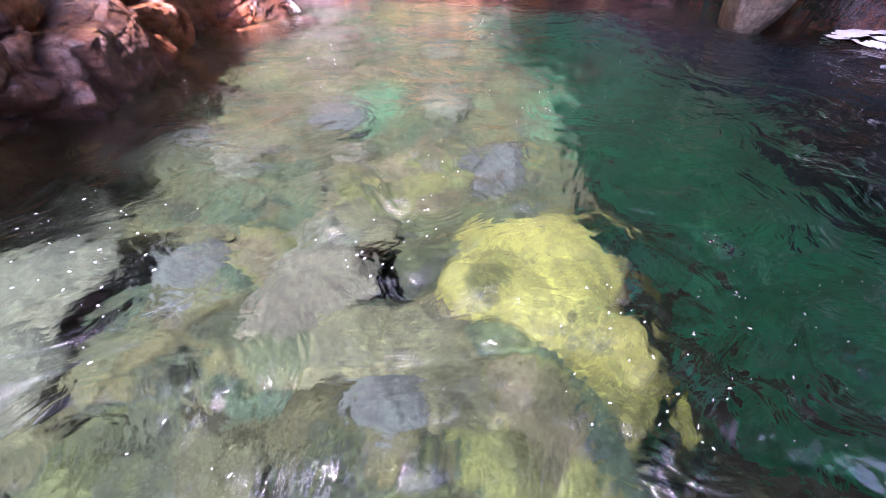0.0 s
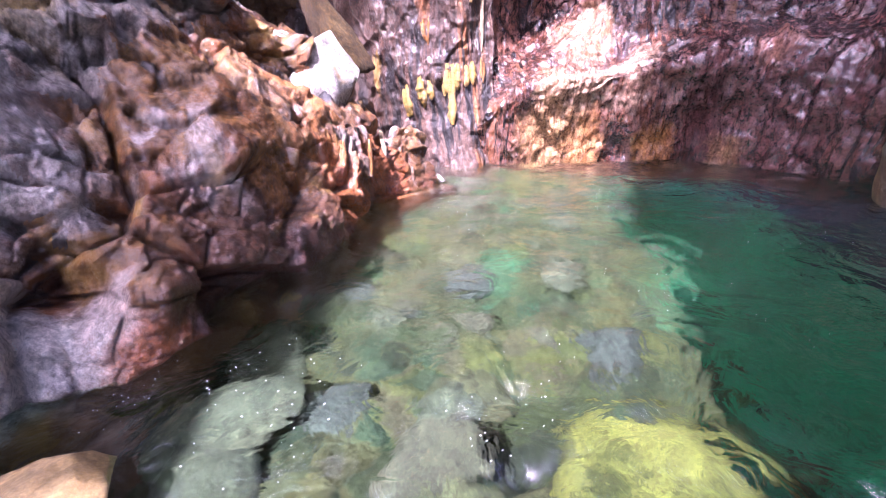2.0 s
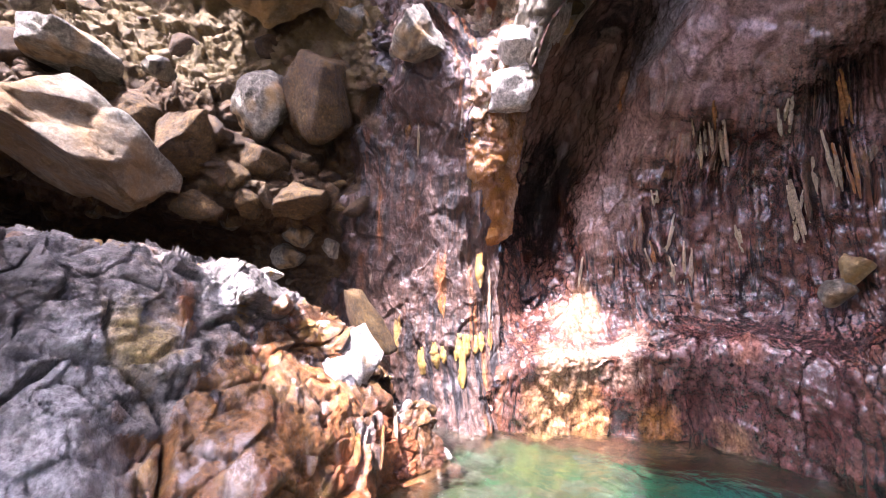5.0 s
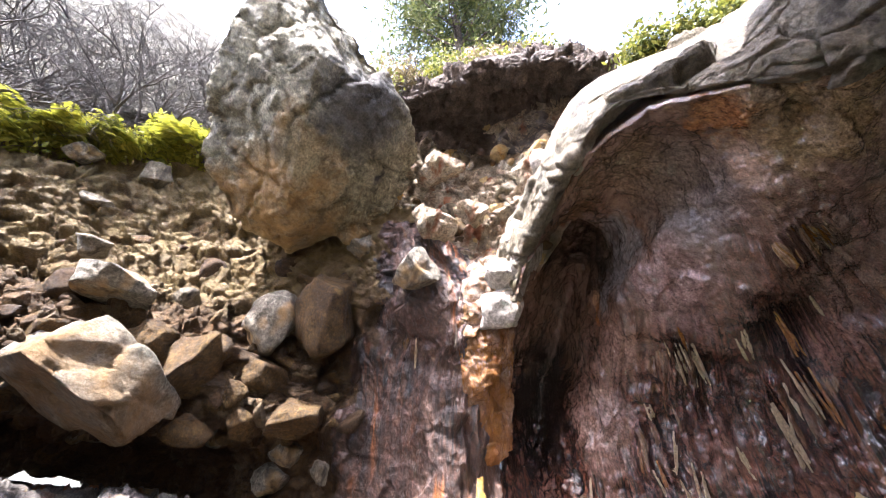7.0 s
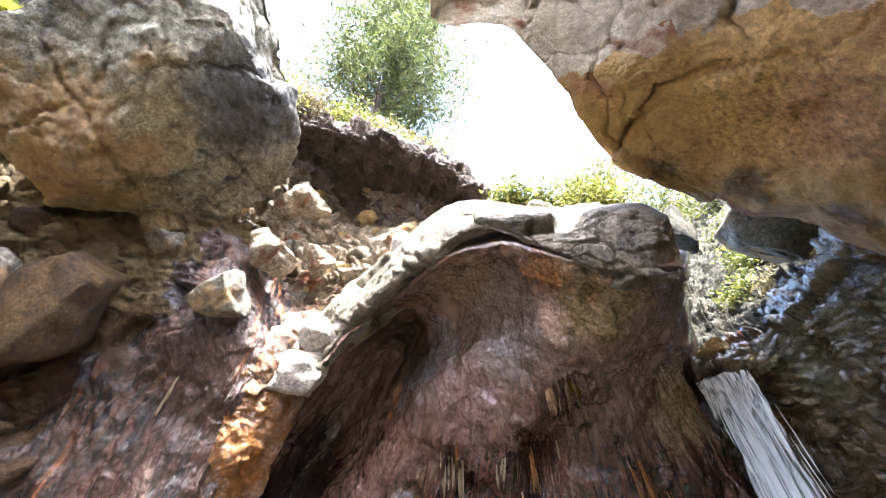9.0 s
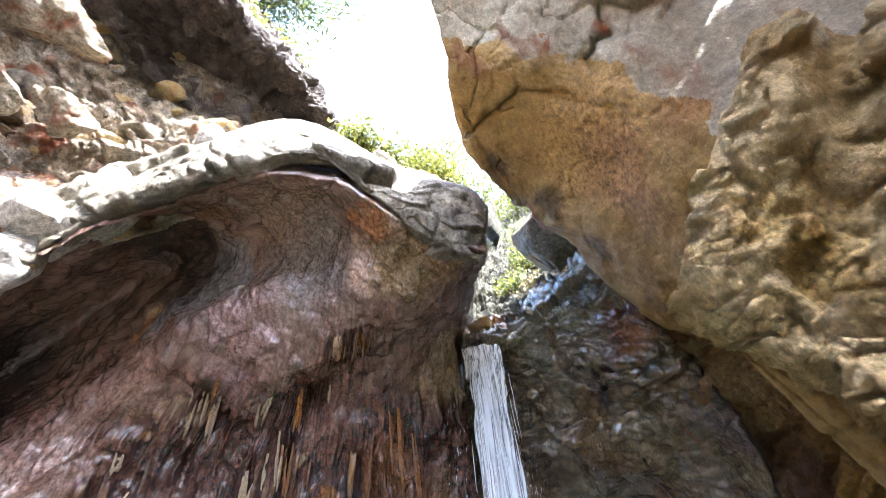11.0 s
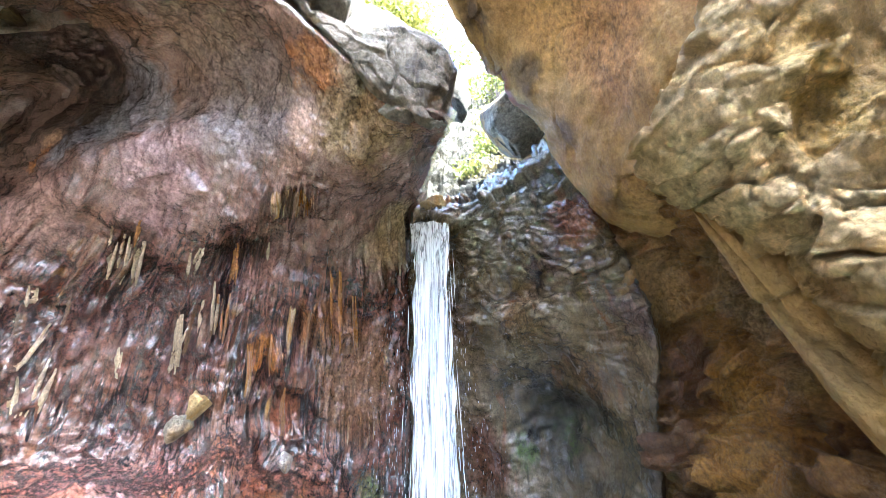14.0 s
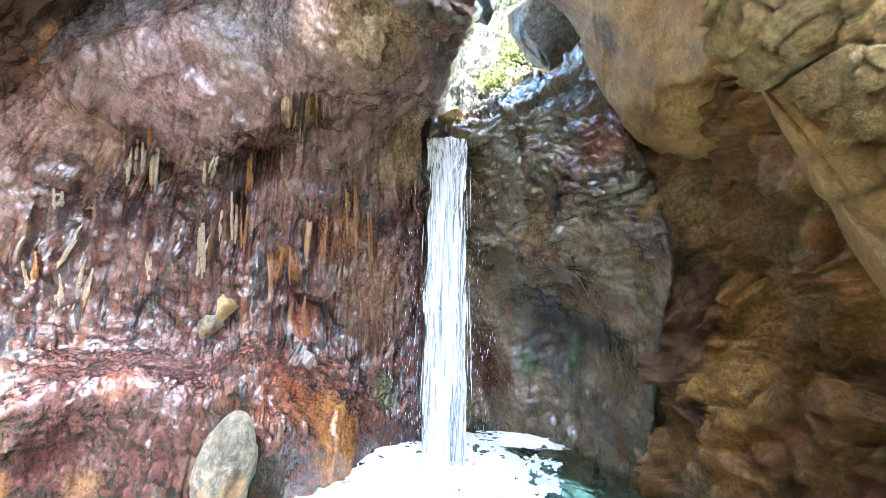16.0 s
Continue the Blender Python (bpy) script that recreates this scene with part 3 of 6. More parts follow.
def relief_drip(p):
    """Wet wall: combed flutes in places, a skin of fine runs, soft lumps. Also gives how far a place is a flute's crest."""
    s = flow(p)
    s[:, 0] += 0.05 * fbm(s * (1.5, 1.0, 1.2), 3, 31)
    flutes = ridged(s * (7.0, 1.0, 0.7), 2, 3)
    comb = ridged(s * (16, 1.0, 1.3), 2, 9)
    fine = ridged(s * (34, 1.0, 4.0), 2, 10)
    near = np.zeros(len(p))
    for x, y, z, r in COMBS:
        near = np.maximum(near, np.exp(-((p - (x, y, z)) ** 2).sum(1) / (r * r)))
    where = blend(0.25, 0.75, near + 0.22 * fbm(p * 3.0, 3, 5))
    runs = blend(4.0, 3.4, p[:, 2] + 0.25 * fbm(p * 1.5, 2, 6))
    lean, mark, gap = blocks(p * (2.3, 2.3, 1.7) + 0.25 * np.stack([fbm(p * 2, 3, 21), fbm(p * 2, 3, 22), fbm(p * 2, 3, 23)], 1), 21)
    out = 0.08 * fbm(p * 1.1, 4, 1) + 0.05 * lean * blend(0.0, 0.15, gap) + 0.03 * mark * blend(0.0, 0.12, gap) \
        + (0.012 + 0.025 * runs + 0.12 * where) * (flutes - 0.55) + (0.006 * runs + 0.15 * where) * (comb - 0.5) + 0.014 * runs * (fine - 0.5) \
        + 0.022 * fbm(p * (8, 8, 6), 4, 8, 0.6)
    for x, y, z, r, tall in LUMPS:
        out += tall * np.exp(-((p - (x, y, z)) ** 2).sum(1) / (r * r))
    return out, np.clip(comb, 0, 1) * where


def broken(p, scale, seed, big=0.12, small=0.045, crack=0.05, warp=0.07, squash=1.5):
    """Angular rock: leaning blocks of two sizes parted by cracks. Also gives a random number for each large block."""
    wob = p + warp * np.stack([fbm(p * 2.2, 3, seed + 1), fbm(p * 2.2, 3, seed + 2), fbm(p * 2.2, 3, seed + 3)], 1)
    l1, m1, g1 = blocks(wob * scale * (1, 1, squash), seed)
    l2, m2, g2 = blocks(wob * scale * (2.9, 2.9, 2.9 * squash), seed + 40)
    k = 1.8 / scale
    out = k * (big * (l1 + 0.6 * m1) - crack * (1 - blend(0.0, 0.07, g1)) + small * (l2 + 0.6 * m2) - 0.3 * crack * (1 - blend(0.0, 0.08, g2)))
    return out, m1, m2


def relief_crumbly(p):
    """Broken rock of stacked blocks with cracks."""
    out, m1, m2 = broken(p, 2.4, 381, 0.20, 0.10, 0.06, 0.07, 1.4)
    return 0.10 * fbm(p * 0.9, 4, 1) + out + 0.03 * fbm(p * 6, 5, 12, 0.6)


def relief_cobble(p):
    """Packed stones in earth."""
    wob = p + 0.06 * np.stack([fbm(p * 3, 2, 51), fbm(p * 3, 2, 52), fbm(p * 3, 2, 53)], 1)
    first, second, mark = cells(wob * 2.6, 7)
    f2, s2, m2 = cells(wob * 6.5, 9)
    return 0.12 * fbm(p * 0.8, 3, 2) + 0.16 * (0.55 - first) * (0.7 + 0.5 * mark) * blend(0, 0.25, second - first) \
        + 0.05 * (0.6 - f2) * blend(0, 0.25, s2 - f2) + 0.02 * fbm(p * 11, 3, 4)


def relief_smooth(p):
    """Water-worn rock with shallow flutes."""
    wob = p + 0.15 * np.stack([fbm(p * 1.1, 3, 66), fbm(p * 1.1, 3, 67), fbm(p * 1.1, 3, 68)], 1)
    first, second, mark = cells(wob * (0.9, 0.9, 0.7), 69)
    return 0.12 * fbm(p * 0.9, 5, 3) + 0.06 * (ridged(wob * (1.6, 1.6, 1.1), 4, 14) - 0.5) + 0.05 * mark * blend(0, 0.05, second - first) \
        + 0.025 * fbm(p * 6, 4, 6) + 0.008 * fbm(p * 22, 3, 16)


def relief_overhang(p):
    """Smooth and scooped below, broken into blocks higher up."""
    out, m1, m2 = broken(p, 0.9, 331, 0.10, 0.018, 0.025, 0.16, 1.1)
    w = blend(4.6, 5.4, p[:, 2] + 0.4 * fbm(p * 1.2, 2, 88))
    return 0.10 * fbm(p * 0.8, 3, 3) + 0.05 * (ridged(p * (1.2, 1.2, 0.9), 3, 14) - 0.5) + 0.012 * fbm(p * 5, 5, 6, 0.6) + (0.18 + 0.65 * w) * out


def relief_beside(p):
    """Rounded wet rock with a hollow under a brow, bedded above."""
    out, m1, m2 = broken(p @ np.array(Euler((0.0, 0.55, 0.6)).to_matrix()).T, 2.0, 341, 0.10, 0.06, 0.05, 0.10, 2.2)
    high = blend(2.0, 2.9, p[:, 2] + 0.3 * fbm(p * 1.5, 2, 37))
    out = 0.10 * fbm(p * 1.0, 4, 3) + (0.25 + 0.75 * high) * out + 0.03 * (ridged(p * (2.2, 2.2, 3.0), 4, 36) - 0.5) + 0.02 * fbm(p * 9, 4, 38, 0.6)
    for x, y, z, r, tall in BROWS:
        out += tall * np.exp(-((p - (x, y, z)) ** 2).sum(1) / (r * r))
    return out


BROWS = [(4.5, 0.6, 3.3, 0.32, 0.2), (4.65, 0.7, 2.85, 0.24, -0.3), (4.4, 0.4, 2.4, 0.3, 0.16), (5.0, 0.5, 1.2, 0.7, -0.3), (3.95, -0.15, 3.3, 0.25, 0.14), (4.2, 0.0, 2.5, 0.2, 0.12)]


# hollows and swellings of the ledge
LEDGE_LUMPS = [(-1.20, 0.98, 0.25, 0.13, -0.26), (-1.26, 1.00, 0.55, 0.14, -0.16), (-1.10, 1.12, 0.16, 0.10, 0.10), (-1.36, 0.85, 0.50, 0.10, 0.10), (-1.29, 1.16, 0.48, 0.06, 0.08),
               (-1.38, 1.10, 0.80, 0.16, 0.10), (-1.58, 1.15, 1.08, 0.20, 0.12), (-1.05, 1.75, 0.50, 0.25, 0.08), (-0.95, 1.95, 0.12, 0.12, 0.10)]


def relief_ledge(p):
    """Broken blocks, more worn towards the water."""
    w = 0.45 + 0.55 * blend(0.1, 0.8, p[:, 2] + 0.3 * fbm(p * 1.7, 2, 77))
    down = p @ np.array(((0.80, 0.45, -0.40), (-0.42, 0.89, 0.16), (0.43, 0.04, 0.90))).T
    out, m1, m2 = broken(down, 1.7, 321, 0.13, 0.05, 0.06, 0.07, 1.4)
    l3, m3, g3 = blocks((down + 0.03 * fbm(p * 6, 3, 74)[:, None]) * (11, 11, 16), 391)
    beds = ridged((down + 0.06 * fbm(p * 2, 3, 76)[:, None]) * (1.0, 4.2, 3.0), 3, 71)
    out = (0.4 + 0.6 * w) * out + 0.045 * (beds - 0.55) + 0.06 * fbm(p * 1.2, 3, 3) + 0.012 * fbm(p * 9, 5, 80, 0.65) + 0.009 * (l3 + m3) * blend(0.0, 0.1, g3)
    for x, y, z, r, tall in LEDGE_LUMPS:
        out += tall * np.exp(-((p - (x, y, z)) ** 2).sum(1) / (r * r))
    return out, 0.5 + 0.3 * m1 + 0.2 * m2


def relief_bank(p):
    """Stones packed in earth on one side, drip wall on the other."""
    w = blend(-2.5, -1.9, p[:, 0] - 0.25 * (p[:, 2] - 2.5) + 0.4 * fbm(p * 1.3, 2, 78))
    out, m1, m2 = broken(p, 2.4, 301, 0.19, 0.09, 0.07, 0.05, 1.2)
    out += 0.10 * fbm(p * 0.9, 3, 2) + 0.02 * fbm(p * 9, 4, 4, 0.6)
    wet = relief_drip(p)[0]
    return (1 - w) * out + w * wet, (1 - w) * (0.5 + 0.3 * m1 + 0.2 * m2)


def relief_near(p):
    """Crumbling rock close by: leaning bedded slabs with chipped, scaly faces."""
    b = p @ np.array(Euler((0.5, 0.35, 0.0)).to_matrix()).T
    out, m1, m2 = broken(b, 5.0, 311, 0.22, 0.10, 0.20, 0.025, 1.6)
    l3, m3, g3 = blocks(b * (34, 34, 60), 351)
    return 0.42 * out + 0.004 * (l3 + m3) + 0.02 * fbm(p * 4, 4, 1) + 0.0035 * fbm(p * 40, 4, 87, 0.62)


def relief_slab(p):
    """Bedded slabs with long cracks."""
    out, m1, m2 = broken(p, 1.0, 371, 0.07, 0.014, 0.022, 0.14, 1.2)
    return 0.06 * fbm(p * 1.2, 4, 2) + out + 0.06 * (ridged(p * (1.0, 1.0, 2.6), 3, 28) - 0.5) + 0.022 * fbm(p * 5, 5, 27, 0.6)


def relief_hollow(p):
    """Pitted wall with scooped hollows and leaning slabs."""
    first, second, mark = cells(p * (1.6, 1.6, 1.2), 33)
    out, m1, m2 = broken(p @ np.array(Euler((0.4, -0.6, 0.0)).to_matrix()).T, 1.8, 361, 0.13, 0.06, 0.05, 0.10, 1.8)
    return 0.10 * fbm(p * 0.9, 4, 3) + 0.14 * (first - 0.5) + 1.5 * out + 0.016 * fbm(p * 10, 5, 35, 0.6)


# ---- sheets of rock through a coarse net ----
def glide(rows, count):
    """Rows of a net, resampled smoothly along the first axis."""
    a = np.asarray(rows, float)
    a = np.concatenate([2 * a[:1] - a[1:2], a, 2 * a[-1:] - a[-2:-1]])
    t = np.linspace(0, len(a) - 3 - 1e-9, count)
    k, f = t.astype(int), (t - t.astype(int)).reshape((-1,) + (1,) * (a.ndim - 1))
    p0, p1, p2, p3 = a[k], a[k + 1], a[k + 2], a[k + 3]
    return 0.5 * (2 * p1 + (p2 - p0) * f + (2 * p0 - 5 * p1 + 4 * p2 - p3) * f * f + (3 * p1 - p0 - 3 * p2 + p3) * f ** 3)


def mesh_of(name, points, quads, smooth=True, tris=()):
    me = bpy.data.meshes.new(name)
    me.from_pydata([tuple(q) for q in np.asarray(points).tolist()], [], list(map(tuple, np.asarray(quads).tolist())) + list(tris))
    me.polygons.foreach_set("use_smooth", [smooth] * len(me.polygons))
    me.update()
    return me


def rock_sheet(name, net, relief, material, cell=0.02, depth=0.5, inside=(0.3, 0.3, 1.6), zones=None):
    """A wall of rock: a net of places, made smooth, roughened by relief on the side that faces inside, and closed behind."""
    a = np.asarray(net, float)
    long_u = np.linalg.norm(np.diff(a, axis=0), axis=2).sum(0).max()
    long_v = np.linalg.norm(np.diff(a, axis=1), axis=2).sum(1).max()
    nu, nv = max(12, min(700, int(long_u / cell))), max(12, min(700, int(long_v / cell)))
    g = glide(a, nu)
    g = glide(np.swapaxes(g, 0, 1), nv).swapaxes(0, 1)
    du, dv = np.gradient(g, axis=0), np.gradient(g, axis=1)
    n = np.cross(du, dv)
    n /= np.linalg.norm(n, axis=2, keepdims=True) + 1e-9
    way = np.array(inside) - g
    flip = np.sign((n * way).sum(2).mean())
    n *= flip
    flat = g.reshape(-1, 3)
    rise = relief(flat)
    rise, held = rise if isinstance(rise, tuple) else (rise, 0 * rise)
    front = flat + n.reshape(-1, 3) * rise[:, None]
    run = flow(flat)
    i = np.arange(nu * nv).reshape(nu, nv)
    q = np.stack([i[:-1, :-1], i[:-1, 1:], i[1:, 1:], i[1:, :-1]], 2).reshape(-1, 4)
    if flip > 0:
        q = q[:, ::-1]
    ring = np.concatenate([i[0, :-1], i[:-1, -1], i[-1, :0:-1], i[:0:-1, 0]])
    away = -way / np.linalg.norm(way, axis=2, keepdims=True)
    deep = (g + away * depth).reshape(-1, 3)
    behind = front[ring] + away.reshape(-1, 3)[ring] * depth
    ku = np.unique(np.linspace(0, nu - 1, min(nu, 24)).astype(int))
    kv = np.unique(np.linspace(0, nv - 1, min(nv, 24)).astype(int))
    back = deep[i[np.ix_(ku, kv)].ravel()]
    m, base = len(ring), nu * nv
    k = np.arange(m)
    side = np.stack([ring, base + k, base + (k + 1) % m, ring[(k + 1) % m]], 1)
    bi = base + m + np.arange(len(back)).reshape(len(ku), len(kv))
    shell = np.stack([bi[:-1, :-1], bi[1:, :-1], bi[1:, 1:], bi[:-1, 1:]], 2).reshape(-1, 4)
    if flip > 0:
        side, shell = side[:, ::-1], shell[:, ::-1]
    ob = new(name, mesh_of(name, np.concatenate([front, behind, back]), np.concatenate([q, side, shell])))
    rest = np.zeros((len(ob.data.vertices), 3))
    rest[:len(run)] = run
    rest[len(run):len(run) + len(ring)] = run[ring]
    ob.data.attributes.new("run", "FLOAT_VECTOR", "POINT").data.foreach_set("vector", rest.ravel())
    marks = np.zeros(len(rest))
    marks[:len(held)] = held
    ob.data.attributes.new("mark", "FLOAT", "POINT").data.foreach_set("value", marks)
    for m in material if isinstance(material, (list, tuple)) else (material,):
        ob.data.materials.append(m)
    if zones:
        centres = front[q].mean(1)
        pick = np.zeros(len(ob.data.polygons), int)
        pick[:len(q)] = zones(centres, np.repeat(np.arange(nu - 1) / (nu - 1), nv - 1))
        ob.data.polygons.foreach_set("material_index", pick.tolist())
    return ob


def part(name, bm, material, parent=None, label=""):
    me = bpy.data.meshes.new(name)
    bm.to_mesh(me)
    bm.free()
    ob = new(name, me)
    ob.parent = parent
    if material:
        me.materials.append(material)
    return tagged(ob, label)


def stone_mesh(name, size, seed, facets=20, rough=0.07, level=4, cuts=0.52, sharp=0.97):
    """An angular boulder: a ball cut by random planes, with broken relief. size: three radii in metres."""
    bm = bmesh.new()
    bmesh.ops.create_icosphere(bm, subdivisions=level, radius=1.0)
    p = np.array([v.co[:] for v in bm.verts])
    rng = np.random.default_rng(seed)
    p *= 1.12
    for _ in range(facets):
        d = rng.normal(size=3)
        d /= np.linalg.norm(d)
        far = rng.uniform(cuts, 1.0)
        p -= np.clip(p @ d - far, 0, None)[:, None] * d * sharp
    p *= np.array(size)
    way = p / (np.linalg.norm(p, axis=1, keepdims=True) + 1e-9)
    big = float(np.mean(size))
    shift = rng.uniform(-50, 50, 3)
    lean, mark, gap = blocks(p / big * 1.5 + shift, seed)
    lift = 0.6 * fbm(p / big * 1.6 + shift, 5, seed, 0.55) + 1.5 * lean + 0.5 * mark - 0.5 * (1 - blend(0, 0.06, gap))
    p += way * (rough * big * lift)[:, None]
    for v, c in zip(bm.verts, p):
        v.co = c
    for f in bm.faces:
        f.smooth = True
    me = bpy.data.meshes.new(name)
    bm.to_mesh(me)
    bm.free()
    return me


def stone(name, place, size, turn, seed, material, label, category="rock", group="", **kw):
    ob = new(name, stone_mesh(name, size, seed, **kw))
    ob.data.materials.append(material)
    ob.matrix_world = pose(*place, *turn)
    return tagged(ob, label, category, group)
LEDGE = []
LEDGE.append(((-1.50, -0.60, -0.80), (-1.05, 0.75, -0.80), (-0.90, 1.20, -0.80), (-0.75, 1.85, -0.80), (-0.70, 2.69, -0.80), (-0.45, 3.45, -0.80)))
LEDGE.append(((-1.50, -0.50, 0.00), (-1.25, 0.70, 0.00), (-1.02, 1.15, 0.00), (-0.88, 1.85, 0.00), (-0.84, 2.69, 0.00), (-0.62, 3.48, 0.00)))
LEDGE.append(((-1.70, -0.50, 0.45), (-1.36, 0.72, 0.42), (-1.20, 1.20, 0.42), (-1.03, 1.85, 0.45), (-0.98, 2.65, 0.45), (-0.74, 3.50, 0.40)))
LEDGE.append(((-2.00, -0.30, 1.10), (-1.97, 1.09, 1.16), (-1.81, 1.43, 1.14), (-1.74, 1.87, 1.16), (-1.57, 2.55, 0.94), (-1.21, 3.17, 0.60)))
LEDGE.append(((-2.60, -0.10, 1.60), (-2.53, 1.29, 1.62), (-2.45, 1.71, 1.65), (-2.19, 2.26, 1.59), (-1.87, 2.86, 1.38), (-1.24, 3.51, 0.73)))
LEDGE.append(((-5.68, 0.57, 1.90), (-5.78, 2.93, 1.87), (-5.31, 3.72, 1.86), (-4.52, 4.66, 1.78), (-3.45, 5.27, 1.32), (-1.45, 4.79, 0.19)))
BANK = []
BANK.append(((-6.66, 2.61, 1.95), (-6.05, 3.49, 2.11), (-5.47, 4.36, 2.03), (-4.23, 5.15, 1.44), (-2.60, 5.16, 0.73), (-1.47, 4.92, -0.17), (-0.45, 4.00, -0.50), (0.00, 4.35, -0.50)))
BANK.append(((-6.35, 2.40, 2.34), (-5.63, 3.17, 2.43), (-5.11, 4.00, 2.35), (-4.02, 4.71, 2.40), (-2.58, 4.87, 2.24), (-1.46, 4.70, 1.16), (-0.62, 4.40, 0.80), (-0.08, 4.51, 0.68)))
BANK.append(((-5.60, 2.06, 2.54), (-4.72, 2.57, 2.72), (-4.22, 3.20, 2.71), (-3.37, 3.86, 2.70), (-2.36, 4.34, 2.82), (-1.48, 4.61, 2.17), (-0.62, 4.41, 1.71), (-0.06, 4.66, 1.32)))
BANK.append(((-6.17, 2.10, 3.45), (-5.05, 2.60, 3.50), (-4.42, 3.17, 3.68), (-3.54, 3.88, 3.65), (-2.58, 4.61, 3.70), (-1.48, 4.42, 3.37), (-0.61, 4.20, 3.00), (-0.04, 4.71, 2.47)))
BANK.append(((-7.01, 1.87, 4.33), (-6.35, 2.71, 5.06), (-5.68, 3.54, 5.36), (-4.40, 4.30, 5.40), (-2.35, 4.39, 4.75), (-1.16, 3.79, 4.47), (-0.51, 3.87, 3.62), (0.06, 4.46, 3.49)))
BANK.append(((-8.60, 1.69, 5.99), (-7.82, 2.58, 6.88), (-7.18, 3.42, 7.57), (-5.70, 4.35, 8.00), (-2.71, 4.63, 6.44), (-1.20, 4.14, 5.45), (-0.40, 4.04, 4.26), (0.21, 4.41, 4.13)))
BANK.append(((-12.00, 2.05, 8.37), (-10.84, 3.18, 9.73), (-9.65, 4.00, 10.79), (-7.68, 5.24, 11.28), (-3.59, 5.84, 8.97), (-1.41, 5.31, 6.83), (-0.24, 4.76, 5.30), (0.54, 4.78, 4.67)))
GULLY = []
GULLY.append(((-1.34, 4.86, 4.78), (-0.56, 4.69, 4.40), (0.04, 4.30, 4.12), (0.51, 4.20, 4.16), (1.16, 3.75, 4.91)))
GULLY.append(((-1.62, 5.23, 6.10), (-0.69, 4.92, 5.62), (0.02, 4.31, 5.31), (0.62, 3.77, 5.34), (1.39, 3.07, 5.72)))
GULLY.append(((-2.12, 5.37, 7.45), (-0.81, 5.03, 6.98), (0.11, 4.45, 6.45), (0.85, 3.69, 6.25), (1.74, 3.08, 6.26)))
GULLY.append(((-2.59, 5.09, 9.53), (-1.10, 4.98, 8.76), (0.10, 4.76, 7.74), (1.30, 4.15, 7.24), (2.34, 3.43, 6.94)))
GULLY.append(((-2.96, 5.18, 10.54), (-1.50, 4.75, 10.18), (0.20, 3.87, 9.39), (1.92, 3.61, 8.47), (2.96, 3.58, 7.59)))
GULLY.append(((-5.02, 7.26, 15.14), (-2.17, 6.46, 14.26), (0.25, 5.33, 13.02), (2.81, 5.27, 12.01), (4.89, 5.62, 10.99)))
ARCH_LOW = []
ARCH_LOW.append(((-0.30, 4.50, -0.90), (0.30, 4.45, -0.90), (0.80, 4.45, -0.90), (1.45, 4.40, -0.90), (2.15, 4.15, -0.90)))
ARCH_LOW.append(((-0.25, 4.35, 0.30), (0.25, 4.20, 0.35), (0.78, 4.22, 0.35), (1.45, 4.20, 0.35), (2.10, 3.95, 0.35)))
ARCH_LOW.append(((-0.17, 4.28, 0.48), (0.19, 4.16, 0.74), (0.69, 4.07, 0.82), (1.21, 4.04, 0.87), (2.13, 3.82, 0.97)))
ARCH_LOW.append(((-0.14, 4.63, 0.79), (0.23, 4.64, 0.96), (0.80, 4.58, 1.08), (1.41, 4.58, 1.15), (2.51, 4.31, 1.20)))
ARCH_LOW.append(((-0.10, 4.95, 1.46), (0.34, 5.54, 1.48), (0.97, 4.94, 1.61), (1.59, 4.76, 1.73), (2.54, 4.21, 1.68)))
ARCH_HIGH = []
ARCH_HIGH.append(((-0.10, 4.95, 1.46), (0.34, 5.54, 1.48), (0.97, 4.94, 1.61), (1.59, 4.76, 1.73), (2.54, 4.21, 1.68)))
ARCH_HIGH.append(((-0.04, 4.96, 2.69), (0.64, 6.28, 3.04), (1.09, 4.81, 2.76), (1.69, 4.39, 2.81), (2.46, 3.87, 2.64)))
ARCH_HIGH.append(((0.17, 4.55, 3.52), (0.96, 5.96, 3.85), (1.38, 4.23, 3.61), (1.83, 3.32, 3.71), (2.44, 3.05, 3.26)))
ARCH_HIGH.append(((0.29, 4.32, 3.82), (1.38, 5.24, 4.84), (1.69, 3.53, 4.50), (2.02, 2.84, 4.02), (2.36, 2.29, 3.74)))
ARCH_HIGH.append(((0.34, 4.05, 3.94), (1.02, 4.05, 4.77), (1.41, 2.80, 4.73), (1.91, 2.27, 4.53), (2.27, 1.77, 4.08)))
ARCH_HIGH.append(((0.34, 3.66, 3.82), (0.68, 2.97, 4.30), (1.10, 2.30, 4.63), (1.54, 1.78, 4.60), (2.00, 1.45, 4.27)))
FALL_LOW = []
FALL_LOW.append(((2.15, 4.15, -0.90), (2.60, 3.60, -0.90), (3.00, 3.00, -0.90), (3.50, 2.45, -0.90), (4.10, 2.75, -0.90), (4.75, 2.50, -0.90)))
FALL_LOW.append(((2.10, 3.95, 0.35), (2.50, 2.93, 0.23), (2.70, 2.44, 0.26), (3.46, 2.32, 0.11), (4.18, 2.45, 0.16), (4.52, 2.18, 0.11)))
FALL_LOW.append(((2.13, 3.82, 0.97), (2.46, 3.15, 0.88), (2.62, 2.65, 1.11), (3.48, 2.73, 0.78), (4.21, 2.59, 0.65), (4.61, 2.22, 0.62)))
FALL_LOW.append(((2.51, 4.31, 1.20), (2.73, 3.64, 1.14), (3.01, 3.35, 1.31), (3.71, 3.26, 1.25), (4.15, 2.76, 1.25), (4.66, 2.25, 1.25)))
